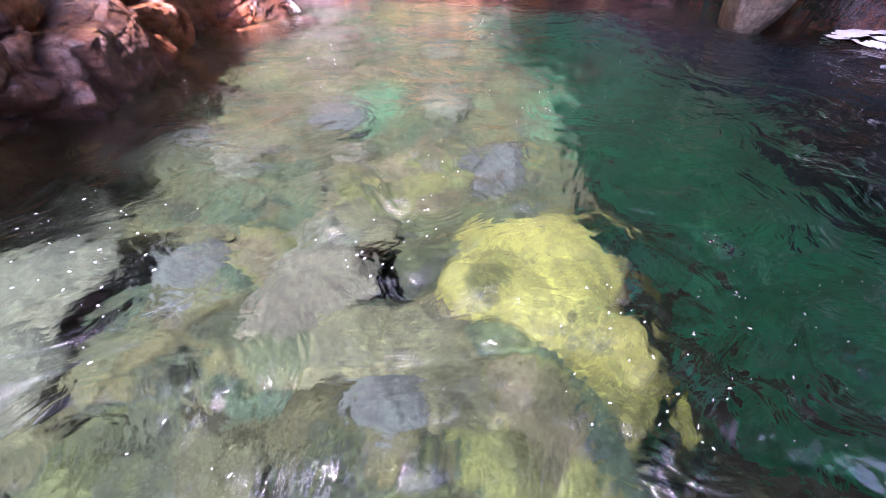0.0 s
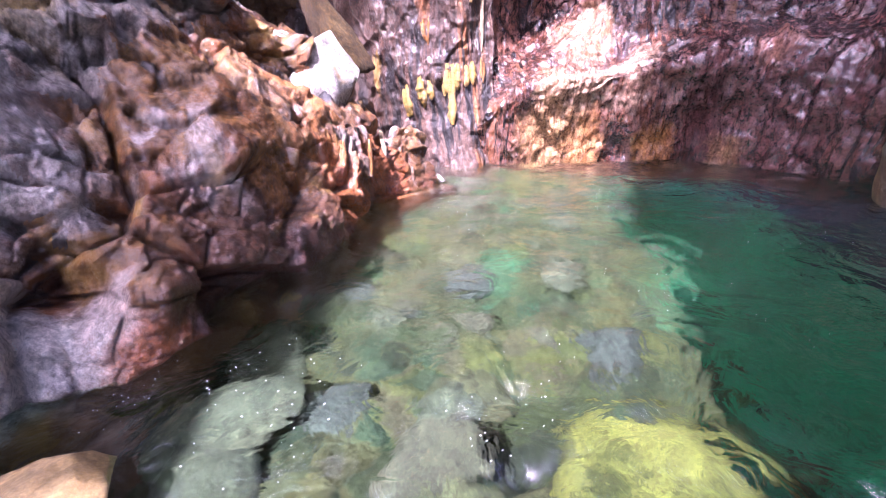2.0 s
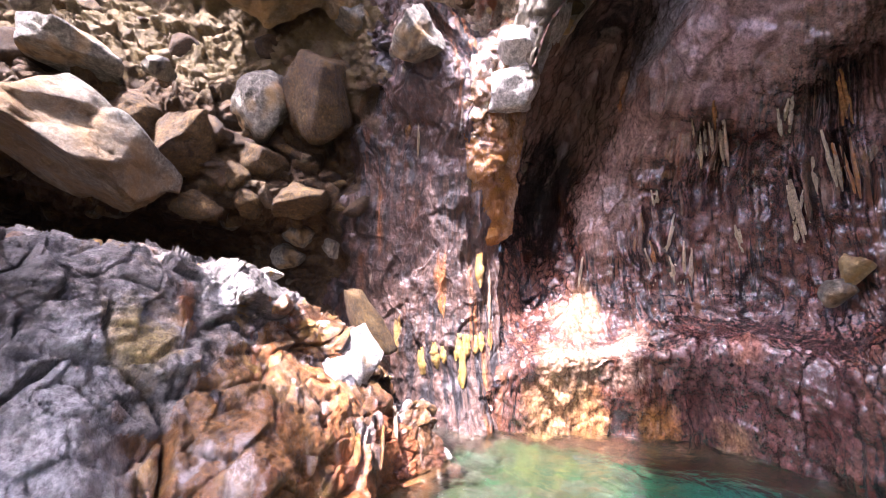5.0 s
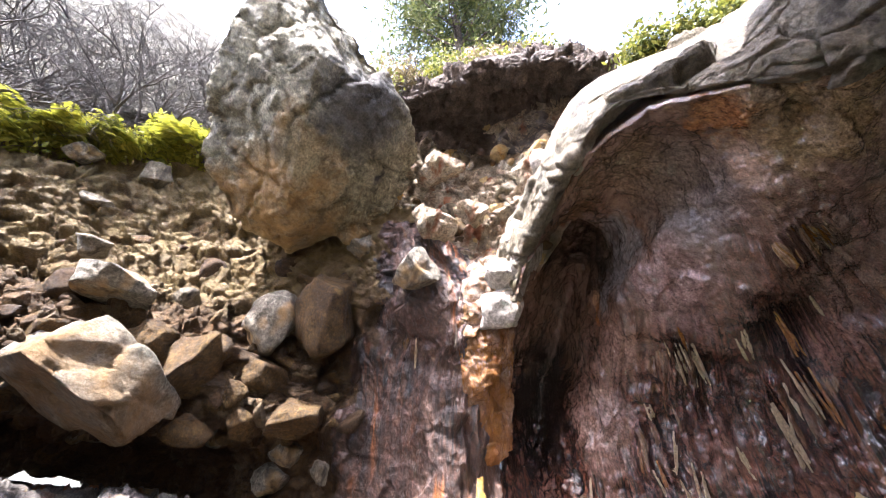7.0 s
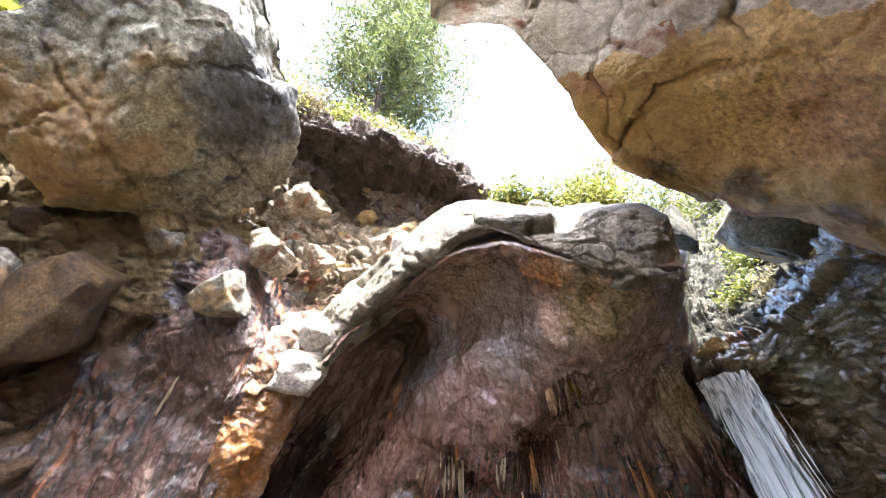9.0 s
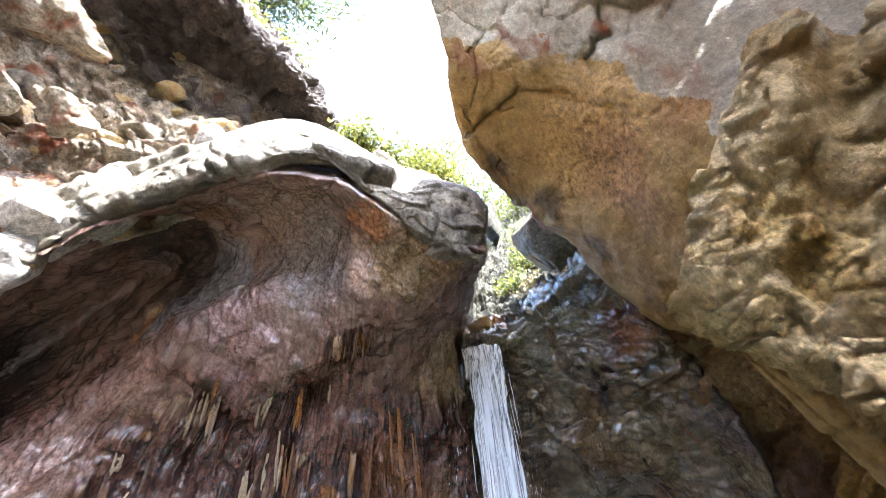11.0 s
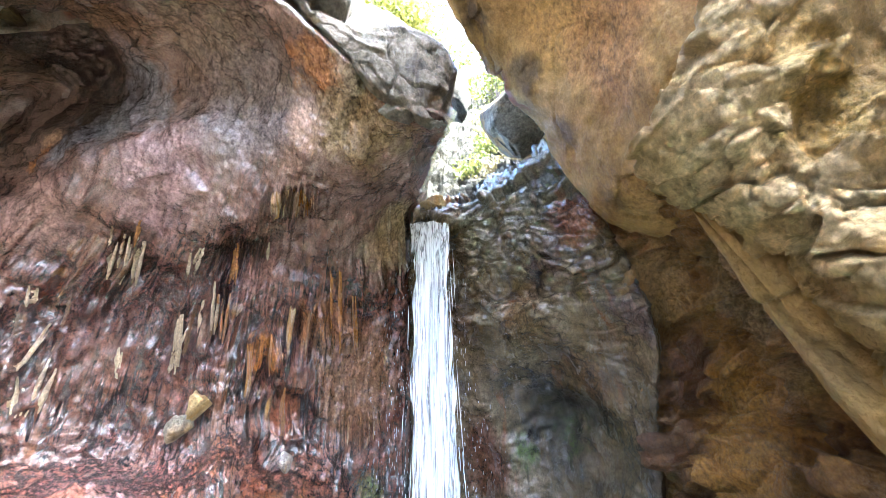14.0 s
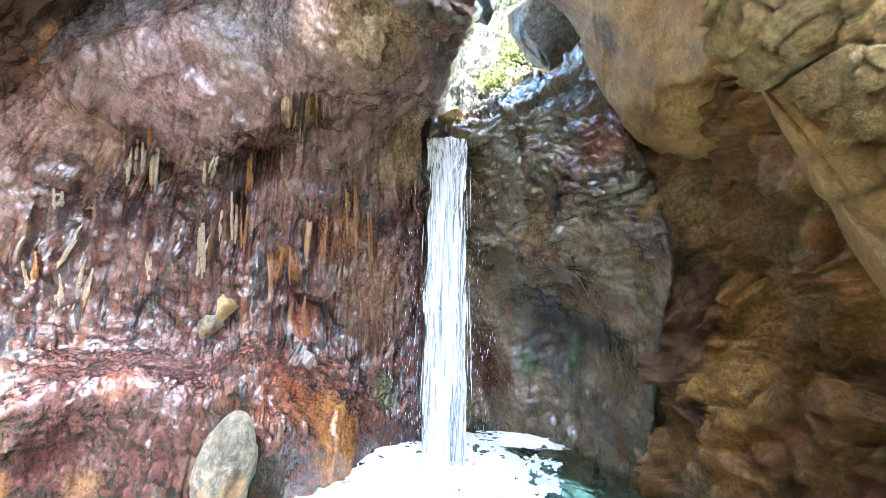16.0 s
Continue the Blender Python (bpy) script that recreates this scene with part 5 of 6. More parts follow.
def beach_height(p):
    return -0.5 + 0.75 * blend(-0.9, -2.2, p[:, 1]) + 0.06 * fbm(p * 1.5, 4, 64) + 0.03 * cells(p * 7.0, 65)[2]


# unseen pale ground, added to throw sunlight up at the back wall
tagged(sheet("ground_unseen_gravel", -6.0, 8.0, -14.0, -0.9, 0.06, beach_height, gravel), "unseen pale gravel bar added downstream to bounce sunlight onto the wall", "gravel", kind="structure")
water = tagged(sheet("water", -2.4, 6.8, -2.8, 5.0, 0.02, wave_height, pool_water), "clear green rippled pool water", "water", kind="structure")
water.visible_shadow = False

# ---- boulders and stones ----
HANGING = []
HANGING += [(-2.65, 1.18, 7.75), (-3.19, 1.35, 7.27), (-4.02, 2.59, 6.03), (-3.92, 3.44, 5.39), (-3.23, 4.19, 5.19), (-2.56, 4.37, 5.50)]
HANGING += [(-1.99, 4.66, 5.93), (-1.07, 4.01, 7.08), (-1.09, 3.40, 7.54), (-1.77, 2.55, 7.86), (-1.83, 2.21, 8.15), (-2.35, 1.49, 8.39)]
HANGING += [(-1.93, 1.77, 6.61), (-2.23, 2.30, 5.74), (-2.76, 3.12, 5.19), (-1.84, 2.80, 6.64), (-3.84, 2.30, 8.83), (-2.50, 3.76, 8.89)]
HANGING += [(-4.05, 4.67, 6.99), (-2.54, 5.11, 7.48)]


def hull_boulder(name, corners, material, label, seed, rough=0.07, cuts=6):
    """A great angular boulder: the hull of a few corners, broken up."""
    bm = bmesh.new()
    for c in corners:
        bm.verts.new(c)
    bmesh.ops.convex_hull(bm, input=bm.verts)
    bmesh.ops.delete(bm, geom=[v for v in bm.verts if not v.link_faces], context="VERTS")
    bmesh.ops.triangulate(bm, faces=bm.faces)
    for _ in range(cuts):
        bmesh.ops.subdivide_edges(bm, edges=[e for e in bm.edges if e.calc_length() > 0.05], cuts=1, use_grid_fill=False)
        bmesh.ops.triangulate(bm, faces=[f for f in bm.faces if len(f.verts) > 3])
    bm.normal_update()
    p = np.array([v.co[:] for v in bm.verts])
    n = np.array([v.normal[:] for v in bm.verts])
    out = broken(p, 0.8, seed + 400, 0.06, 0.018, 0.022, 0.12, 0.8)[0] + rough * fbm(p * 1.3 + seed, 4, seed) + 0.06 * (ridged(p * 0.9 + seed, 3, seed + 6) - 0.5) + 0.018 * fbm(p * 8, 5, seed + 4, 0.6)
    for v, c in zip(bm.verts, p + n * out[:, None]):
        v.co = c
    for f in bm.faces:
        f.smooth = True
    return tagged(part(name, bm, material), label, "boulder")


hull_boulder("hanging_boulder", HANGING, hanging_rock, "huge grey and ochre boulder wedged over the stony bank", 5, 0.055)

stone("boulder", (-4.00, 2.74, 2.81), (1.015, 0.845, 0.521), (0, 22, 55), 3, bank_boulder, "pale grey boulder with ochre underside jutting from the bank", group="stones in the bank", level=5)
stone("boulder", (-3.67, 3.46, 3.17), (0.363, 0.463, 0.562), (0, 12, 46), 4, orange_rock, "orange-tan boulder set in the stony bank", group="stones in the bank")
stone("boulder", (-3.14, 4.07, 3.89), (0.324, 0.382, 0.439), (0, 10, 37), 5, boulder_rock, "rounded pale cobble set in the stony bank", group="stones in the bank", facets=8, cuts=0.8)
stone("boulder", (-2.40, 4.12, 4.06), (0.530, 0.625, 0.719), (0, -12, 30), 6, orange_rock, "large tan boulder set in the stony bank", group="stones in the bank")
stone("boulder", (-3.82, 3.16, 3.91), (0.193, 0.169, 0.145), (0, 0, 50), 7, pale_rock, "small sunlit stone on the bank", group="stones in the bank")
stone("boulder", (-4.98, 2.69, 4.49), (0.217, 0.202, 0.186), (0, 0, 62), 8, pale_rock, "small grey stone high on the bank", group="stones in the bank")
stone("boulder", (-3.13, 4.10, 3.09), (0.333, 0.315, 0.296), (0, 20, 37), 9, orange_rock, "tan stone packed in the bank", group="stones in the bank")
stone("boulder", (-3.31, 3.86, 2.81), (0.210, 0.210, 0.210), (0, 0, 40), 10, orange_rock, "tan stone packed in the bank", group="stones in the bank")
stone("boulder", (-2.54, 4.14, 2.61), (0.394, 0.358, 0.322), (0, -15, 31), 11, orange_rock, "tan stone packed in the bank", group="stones in the bank")
stone("boulder", (-3.14, 4.00, 2.56), (0.212, 0.195, 0.177), (0, 0, 38), 12, orange_rock, "tan stone packed in the bank", group="stones in the bank")
stone("boulder", (-3.50, 3.62, 2.42), (0.262, 0.230, 0.197), (0, 0, 44), 13, orange_rock, "tan stone packed in the bank", group="stones in the bank")
stone("boulder", (-2.24, 4.47, 2.05), (0.111, 0.139, 0.167), (0, 0, 26), 14, pale_rock, "small pale stone stuck on the damp wall", group="stones in the bank")
stone("boulder", (-4.06, 3.24, 3.41), (0.355, 0.290, 0.226), (0, 0, 51), 15, orange_rock, "tan stone packed in the bank", group="stones in the bank")
stone("boulder", (-4.59, 2.88, 4.00), (0.561, 0.390, 0.218), (0, 10, 58), 16, boulder_rock, "sunlit flat stone high on the bank", group="stones in the bank")
stone("boulder", (-6.15, 3.70, 6.96), (0.36, 0.297, 0.297), (0, 0, 55), 17, pale_rock, "rounded grey stone under the rim", group="stones in the bank")
stone("boulder", (-6.30, 3.20, 5.90), (0.29, 0.219, 0.188), (0, 0, 58), 18, pale_rock, "grey stone under the rim", group="stones in the bank")
stone("boulder", (-7.00, 2.95, 7.00), (0.36, 0.258, 0.215), (0, 0, 63), 19, boulder_rock, "dark stone under the rim", group="stones in the bank")
stone("boulder", (-1.95, 4.45, 5.30), (0.530, 0.434, 0.338), (0, 0, 22), 20, boulder_rock, "dark stone under the hanging boulder", group="stones in the bank")
stone("boulder", (-0.94, 3.53, 4.17), (0.351, 0.351, 0.351), (0, 20, 14), 21, boulder_rock, "blue-grey wet rock with a yellow face")
stone("rock", (0.06, 4.09, 3.90), (0.327, 0.352, 0.378), (0, 25, -1), 22, white_rock, "white sunlit rock in the gully", group="rocks in the gully")
stone("rock", (0.30, 3.95, 4.25), (0.337, 0.320, 0.303), (0, -20, -4), 23, white_rock, "pale rock in the gully", group="rocks in the gully")
stone("rock", (0.47, 3.78, 4.74), (0.264, 0.314, 0.363), (0, 0, -7), 24, white_rock, "pale rock in the gully", group="rocks in the gully")
stone("rock", (0.83, 3.57, 5.07), (0.241, 0.241, 0.241), (0, 0, -10), 25, white_rock, "pale rock at the gully edge", group="rocks in the gully")
stone("rock", (0.57, 3.76, 4.52), (0.269, 0.365, 0.461), (0, 20, -6), 26, white_rock, "pale rock at the gully edge", group="rocks in the gully")
stone("rock", (1.16, 3.23, 5.64), (0.328, 0.267, 0.205), (0, 30, -16), 27, white_rock, "pale rock on the lip", group="rocks in the gully")
stone("rock", (1.45, 2.82, 5.91), (0.280, 0.300, 0.320), (0, 10, -23), 28, white_rock, "upright pale rock on the lip", group="rocks in the gully")
stone("rock", (-0.72, 3.74, 5.17), (0.40, 0.32, 0.24), (0, 10, 10), 29, gully_rock, "tan rock in the gully", group="rocks in the gully", rough=0.13, level=5)
stone("rock", (-0.16, 3.95, 5.47), (0.30, 0.25, 0.21), (0, 10, 2), 30, gully_rock, "tan rock in the gully", group="rocks in the gully", rough=0.13, level=5)
stone("rock", (-0.67, 3.85, 6.39), (0.45, 0.34, 0.24), (0, 10, 9), 31, gully_rock, "tan rock in the gully", group="rocks in the gully", rough=0.13, level=5)
stone("leaning_stone", (-1.25, 3.27, 1.15), (0.155, 0.150, 0.385), (0, -36, 15), 32, orange_rock, "smooth tan wedge of stone leaning on the ledge", facets=10, rough=0.04)
stone("white_rock", (-1.30, 3.06, 0.79), (0.255, 0.241, 0.348), (0, 15, 22), 33, white_rock, "sun-bleached white rock on the ledge", group="rocks on the ledge")
stone("white_rock", (-1.62, 3.00, 1.07), (0.165, 0.125, 0.085), (0, -20, 28), 34, white_rock, "sun-bleached white rock on the ledge", group="rocks on the ledge")
stone("white_rock", (-1.95, 2.79, 1.56), (0.116, 0.093, 0.070), (0, 0, 35), 35, white_rock, "sunlit rock on the ledge crest", group="rocks on the ledge")
stone("white_rock", (-2.10, 2.62, 1.56), (0.133, 0.106, 0.080), (0, 0, 38), 36, pale_rock, "pale rock on the ledge crest", group="rocks on the ledge")
stone("white_rock", (-0.60, 3.46, 0.01), (0.12, 0.10, 0.06), (0, 0, 20), 40, white_rock, "small white stone at the waterline", group="rocks on the ledge")
stone("wall_stone", (2.79, 3.54, 1.62), (0.131, 0.138, 0.145), (0, 40, -33), 41, tan_rock, "pale tan stone stuck on the wet tier", group="stones by the fall")
stone("wall_stone", (2.71, 3.64, 1.45), (0.129, 0.136, 0.143), (0, 0, -32), 42, boulder_rock, "dark wet stone on the tier", group="stones by the fall")
stone("wall_stone", (3.33, 2.90, 1.08), (0.072, 0.087, 0.102), (0, 0, -44), 43, white_rock, "small pale stone in a hollow of the tier", group="stones by the fall")
stone("standing_stone", (2.28, 2.60, 0.40), (0.185, 0.23, 0.43), (0, 9, -35), 46, boulder_rock, "speckled pale standing stone at the foot of the tier", facets=9, rough=0.04, cuts=0.72)
stone("fall_rock", (4.87, 0.58, 5.59), (0.587, 0.632, 0.677), (0, 20, -80), 46, boulder_rock, "dark grey boulder jammed above the fall", group="rocks above the fall", level=5)
stone("fall_rock", (4.61, 1.49, 6.06), (0.287, 0.430, 0.573), (0, 0, -69), 47, upstream_rock, "grey rock beside the gap", group="rocks above the fall")
stone("fall_rock", (4.52, 1.85, 4.19), (0.246, 0.185, 0.123), (0, 0, -64), 48, tan_rock, "wet orange stone at the fall lip", group="rocks above the fall")


# ---- small angular stones packed into the bank ----
def on_net(net, u, v):
    """A place on a net, and the way out of it."""
    a = np.asarray(net, float)
    i, j = min(int(u), a.shape[0] - 2), min(int(v), a.shape[1] - 2)
    s, t = u - i, v - j
    p = (1 - s) * ((1 - t) * a[i, j] + t * a[i, j + 1]) + s * ((1 - t) * a[i + 1, j] + t * a[i + 1, j + 1])
    n = np.cross(a[i + 1, j] - a[i, j], a[i, j + 1] - a[i, j])
    n /= np.linalg.norm(n) + 1e-9
    return p, n * np.sign(n @ (np.array((0.3, 0.3, 1.6)) - p))


loose = np.random.default_rng(43)
for k in range(70):
    p, n = on_net(GULLY, loose.uniform(0.1, 3.9), loose.uniform(0.1, 3.9))
    s = loose.choice((0.06, 0.09, 0.14, 0.2)) * loose.uniform(0.8, 1.2)
    kind = int(loose.integers(0, 4))
    stone("gully_stone", p + n * 0.03, (s * loose.uniform(0.9, 1.5), s, s * loose.uniform(0.6, 1.0)), tuple(loose.uniform(-40, 40, 3)), 1200 + k,
          (white_rock, tan_rock, orange_rock, pale_rock)[kind], ("whitish", "pale tan", "orange-tan", "grey")[kind] + " angular stone lying in the gully",
          group="stones in the gully", facets=13, level=3, cuts=0.5, rough=0.05)
packed = np.random.default_rng(41)
for k in range(110):
    u, v = packed.uniform(0.7, 4.0), packed.uniform(0.6, 4.6)
    if v > 3.8 and u < 1.6:
        continue
    p, n = on_net(BANK, u, v)
    s = packed.choice((0.07, 0.10, 0.15, 0.21)) * packed.uniform(0.8, 1.2)
    kind = int(packed.integers(0, 8))
    stone("bank_stone", p + n * (0.03 - 0.25 * s), (s * packed.uniform(0.9, 1.5), s, s * packed.uniform(0.6, 1.0)), tuple(packed.uniform(-40, 40, 3)), 900 + k,
          (orange_rock, orange_rock, orange_rock, earth_bank, earth_bank, orange_rock, earth_bank, boulder_rock)[kind],
          ("orange-tan", "orange-tan", "orange-tan", "brown", "brown", "orange-tan", "brown", "grey")[kind] + " angular stone packed into the bank",
          group="small stones in the bank", facets=13, level=3, cuts=0.5, rough=0.05)


# ---- upstream bed and hillside ----
cliff("ground_upstream", UPSTREAM, relief_crumbly, upstream_rock, "stony stream bed above the fall", 0.06, inside=(4, 1.5, 12))
cliff("ground_hillside", HILLSIDE, relief_cobble, slope_earth, "brushy brown hillside above the bank", 0.1, inside=(0, 0, 12))


# ---- plants ----
def tube(verts, faces, path, radii, sides=5):
    """Adds a tapered tube along a path to lists of vertices and faces."""
    base = len(verts)
    for k, (c, r) in enumerate(zip(path, radii)):
        way = (path[min(k + 1, len(path) - 1)] - path[max(k - 1, 0)]).normalized()
        a = way.orthogonal().normalized()
        b = way.cross(a)
        for s in range(sides):
            w = 2 * math.pi * s / sides
            verts.append(c + (a * math.cos(w) + b * math.sin(w)) * r)
    for k in range(len(path) - 1):
        for s in range(sides):
            i, j = base + k * sides + s, base + k * sides + (s + 1) % sides
            faces.append((i, j, j + sides, i + sides))


def limb(rng, start, way, length, radius, bend, steps=6, rise=0.0):
    path, c, w = [Vector(start)], Vector(start), Vector(way).normalized()
    for _ in range(steps):
        w = (w + Vector(rng.normal(0, bend, 3)) + Vector((0, 0, rise))).normalized()
        c = c + w * (length / steps)
        path.append(c.copy())
    return path, [radius * (1 - 0.85 * k / steps) for k in range(steps + 1)]


def leaves(rng, verts, faces, centre, spread, count, size, flat=0.5):
    for _ in range(count):
        d = Vector(rng.normal(0, 1, 3))
        c = Vector(centre) + Vector((d.x * spread[0], d.y * spread[1], d.z * spread[2])) * 0.5
        a = Vector(rng.normal(0, 1, 3)).normalized()
        b = a.orthogonal().normalized()
        b = (Matrix.Rotation(rng.uniform(0, 6.28), 3, a) @ b)
        s = size * rng.uniform(0.6, 1.4)
        i = len(verts)
        verts += [c - a * s, c + b * s * flat, c + a * s, c - b * s * flat]
        faces.append((i, i + 1, i + 2, i + 3))


def shape(name, verts, faces, material, parent=None, label=""):
    me = bpy.data.meshes.new(name)
    me.from_pydata([v[:] for v in verts], [], faces)
    me.materials.append(material)
    ob = new(name, me)
    ob.parent = parent
    return tagged(ob, label)


def anchor(name, place, label, category, group=""):
    ob = new(name)
    ob.location = place
    ob.empty_display_size = 0.1
    return tagged(ob, label, category, group)


def leaf_material(name, low, high, clear=0.35):
    m = bpy.data.materials.new(name)
    m.use_nodes = True
    t = m.node_tree
    b = t.nodes["Principled BSDF"]
    geo = t.nodes.new("ShaderNodeNewGeometry")
    ramp = t.nodes.new("ShaderNodeValToRGB")
    ramp.color_ramp.elements[0].color, ramp.color_ramp.elements[1].color = (*low, 1), (*high, 1)
    t.links.new(geo.outputs["Random Per Island"], ramp.inputs[0])
    t.links.new(ramp.outputs[0], b.inputs["Base Color"])
    b.inputs["Roughness"].default_value = 0.55
    see = t.nodes.new("ShaderNodeBsdfTranslucent")
    t.links.new(ramp.outputs[0], see.inputs[0])
    mixer = t.nodes.new("ShaderNodeMixShader")
    mixer.inputs[0].default_value = clear
    t.links.new(b.outputs[0], mixer.inputs[1])
    t.links.new(see.outputs[0], mixer.inputs[2])
    t.links.new(mixer.outputs[0], t.nodes["Material Output"].inputs[0])
    return m


bark = rock_material("bark", [(0.06, 0.05, 0.045), (0.12, 0.10, 0.085), (0.19, 0.165, 0.14)], [], (0.7, 0.9), 4.0, 0.6)
dead_wood = rock_material("grey_dead_wood", [(0.05, 0.042, 0.037), (0.09, 0.078, 0.068), (0.14, 0.12, 0.105)], [], (0.7, 0.9), 4.0, 0.5)
pine_green = leaf_material("pine_needles", (0.04, 0.065, 0.02), (0.17, 0.19, 0.06))
bush_green = leaf_material("bush_leaves", (0.06, 0.085, 0.018), (0.26, 0.26, 0.05))
fern_green = leaf_material("fern_leaves", (0.15, 0.17, 0.02), (0.42, 0.40, 0.05), 0.45)
dry_leaf = leaf_material("dry_leaves", (0.14, 0.11, 0.05), (0.26, 0.22, 0.10))


def pine(place, height, seed, label, lean=(0, 0)):
    rng = np.random.default_rng(seed)
    tree = anchor("pine_tree", place, label, "tree")
    tv, tf, lv, lf, bv, bf = [], [], [], [], [], []
    trunk = [Vector((lean[0] * k * k / 100, lean[1] * k * k / 100, height * k / 10)) for k in range(11)]
    tube(tv, tf, trunk, [0.14 * (1 - 0.085 * k) for k in range(11)], 8)
    for k in range(76):
        u = 0.12 + 0.88 * k / 75
        at = trunk[min(9, int(u * 10))].lerp(trunk[min(10, int(u * 10) + 1)], u * 10 - int(u * 10))
        w = k * 2.4 + rng.uniform(-0.4, 0.4)
        reach = height * (0.21 * (1 - u) ** 0.6 + 0.07) * rng.uniform(0.6, 1.25)
        path, radii = limb(rng, at, (math.cos(w), math.sin(w), 0.35), reach, 0.03 * (1.1 - u) + 0.008, 0.12, 5, 0.05)
        tube(bv, bf, path, radii, 4)
        for q in path[2:]:
            leaves(rng, lv, lf, q + Vector((0, 0, 0.05)), (reach * 0.24, reach * 0.24, reach * 0.17), 150, 0.10, 0.26)
    shape("trunk", tv, tf, bark, tree)
    shape("bough", bv, bf, bark, tree)
    shape("crown", lv, lf, pine_green, tree, "airy blue-green needle crown")
    return tree


def bush(place, size, seed, material, label, group="", count=900, leaf=0.03, name="bush"):
    rng = np.random.default_rng(seed)
    ob = anchor(name, place, label, "bush", group)
    sv, sf, lv, lf = [], [], [], []
    for k in range(11):
        w = rng.uniform(0, 6.28)
        out = rng.uniform(0.2, 0.9)
        path, radii = limb(rng, (0, 0, -0.1), (math.cos(w) * out, math.sin(w) * out, 1.0), size[2] * rng.uniform(0.7, 1.2), 0.014, 0.16, 6)
        path = [Vector((q.x * size[0] / size[2], q.y * size[1] / size[2], q.z)) for q in path]
        tube(sv, sf, path, radii, 4)
        for q in path[2:]:
            leaves(rng, lv, lf, q, (size[0] * 0.35, size[1] * 0.35, size[2] * 0.28), count // 55, leaf, 0.5)
    shape("stem", sv, sf, bark, ob)
    if count:
        shape("foliage", lv, lf, material, ob)
    return ob


def bare_shrub(place, size, seed, label, group="", limbs=9, name="bare_shrub", thick=0.02):
    """Leafless branches that fork three times."""
    rng = np.random.default_rng(seed)
    v, f = [], []

    def grow(start, way, length, radius, level):
        path, radii = limb(rng, start, way, length, radius, 0.22, 6, 0.02)
        tube(v, f, path, radii, 4 if level < 2 else 3)
        if level < 3:
            for k in range(3 + level):
                at = path[int(rng.integers(2, 6))]
                side = Vector(way).normalized() + Vector(rng.normal(0, 0.65, 3))
                grow(at, side, length * rng.uniform(0.4, 0.75), radius * 0.5, level + 1)

    for _ in range(limbs):
        w = rng.uniform(0, 6.28)
        grow((0, 0, -0.1), (math.cos(w) * 0.8, math.sin(w) * 0.8, rng.uniform(0.4, 1.2)), size * rng.uniform(0.6, 1.0), thick, 0)
    ob = shape(name, v, f, dead_wood)
    ob.location = place
    return tagged(ob, label, "shrub", group)


def fern(place, size, seed, turn):
    rng = np.random.default_rng(seed)
    v, f = [], []
    for k in range(12):
        w = 6.28 * k / 12 + rng.uniform(-0.3, 0.3)
        path, radii = limb(rng, (0, 0, 0), (math.cos(w), math.sin(w), rng.uniform(0.6, 1.6)), size * rng.uniform(0.7, 1.1), 0.004, 0.05, 12, -0.14)
        tube(v, f, path, radii, 3)
        for j in range(2, 13):
            c, way = path[j], (path[j] - path[j - 1]).normalized()
            side = way.cross(Vector((0, 0, 1))).normalized()
            long = size * 0.26 * math.sin(math.pi * (0.12 + 0.8 * j / 13))
            for sgn in (-1, 1):
                for part_ in (0.0, 0.5):
                    b = c + way * size * 0.08 * part_
                    tip = b + side * sgn * long + way * long * 0.35 + Vector((0, 0, -long * 0.25))
                    i = len(v)
                    v.extend([b, b.lerp(tip, 0.5) + way * long * 0.16, tip, b.lerp(tip, 0.5) - way * long * 0.13])
                    f.append((i, i + 1, i + 2, i + 3))
    ob = shape("fern", v, f, fern_green)
    ob.matrix_world = pose(*place, 0, 0, turn)
    return tagged(ob, "bright yellow-green fern clump on the rim", "fern", "ferns on the rim")


pine((-0.20, 4.9, 10.6), 11.0, 3, "tall thin-crowned pine on the gully rim", (0.0, -0.8))
rim = np.random.default_rng(8)
for k in range(14):
    u = k / 13
    fern((-8.1 + 2.5 * u + rim.uniform(-0.15, 0.15), 2.1 + 1.7 * u + rim.uniform(-0.3, 0.4), 6.5 + 1.2 * u + rim.uniform(0.0, 0.4)), rim.uniform(0.5, 0.85), 100 + k, k * 47)
for k in range(26):
    u = k / 25
    bush((-8.2 + 2.6 * u + rim.uniform(-0.2, 0.2), 2.15 + 1.7 * u + rim.uniform(-0.3, 0.8), 6.5 + 1.2 * u + rim.uniform(-0.05, 0.6)), (0.5, 0.5, rim.uniform(0.25, 0.5)), 400 + k, fern_green,
         "bright yellow-green leafy plant on the rim", "rim plants", 300, 0.065, "rim_plant")
for k, (x, y, z, s) in enumerate(((-5.4, 1.4, 5.5, 1.9), (-4.7, 2.2, 5.9, 1.9), (-6.2, 1.0, 5.6, 2.2), (-5.6, 2.6, 6.4, 2.2), (-4.2, 2.9, 6.2, 1.6), (-6.8, 2.0, 6.6, 2.4), (-5.0, 1.0, 5.3, 1.6), (-4.4, 1.7, 5.7, 1.5), (-5.9, 1.8, 6.0, 2.2), (-5.2, 3.2, 6.8, 2.0), (-6.6, 3.0, 7.4, 2.4), (-7.4, 1.2, 6.8, 2.4))):
    bare_shrub((0.03 + 1.55 * (x - 0.03), 1.55 * (y + 0.45) - 0.45, 1.78 + 1.55 * (z - 1.78)), 1.6 * s, 200 + k, "tangled leafless grey shrub on the hillside", "leafless shrubs", 12, thick=0.036)
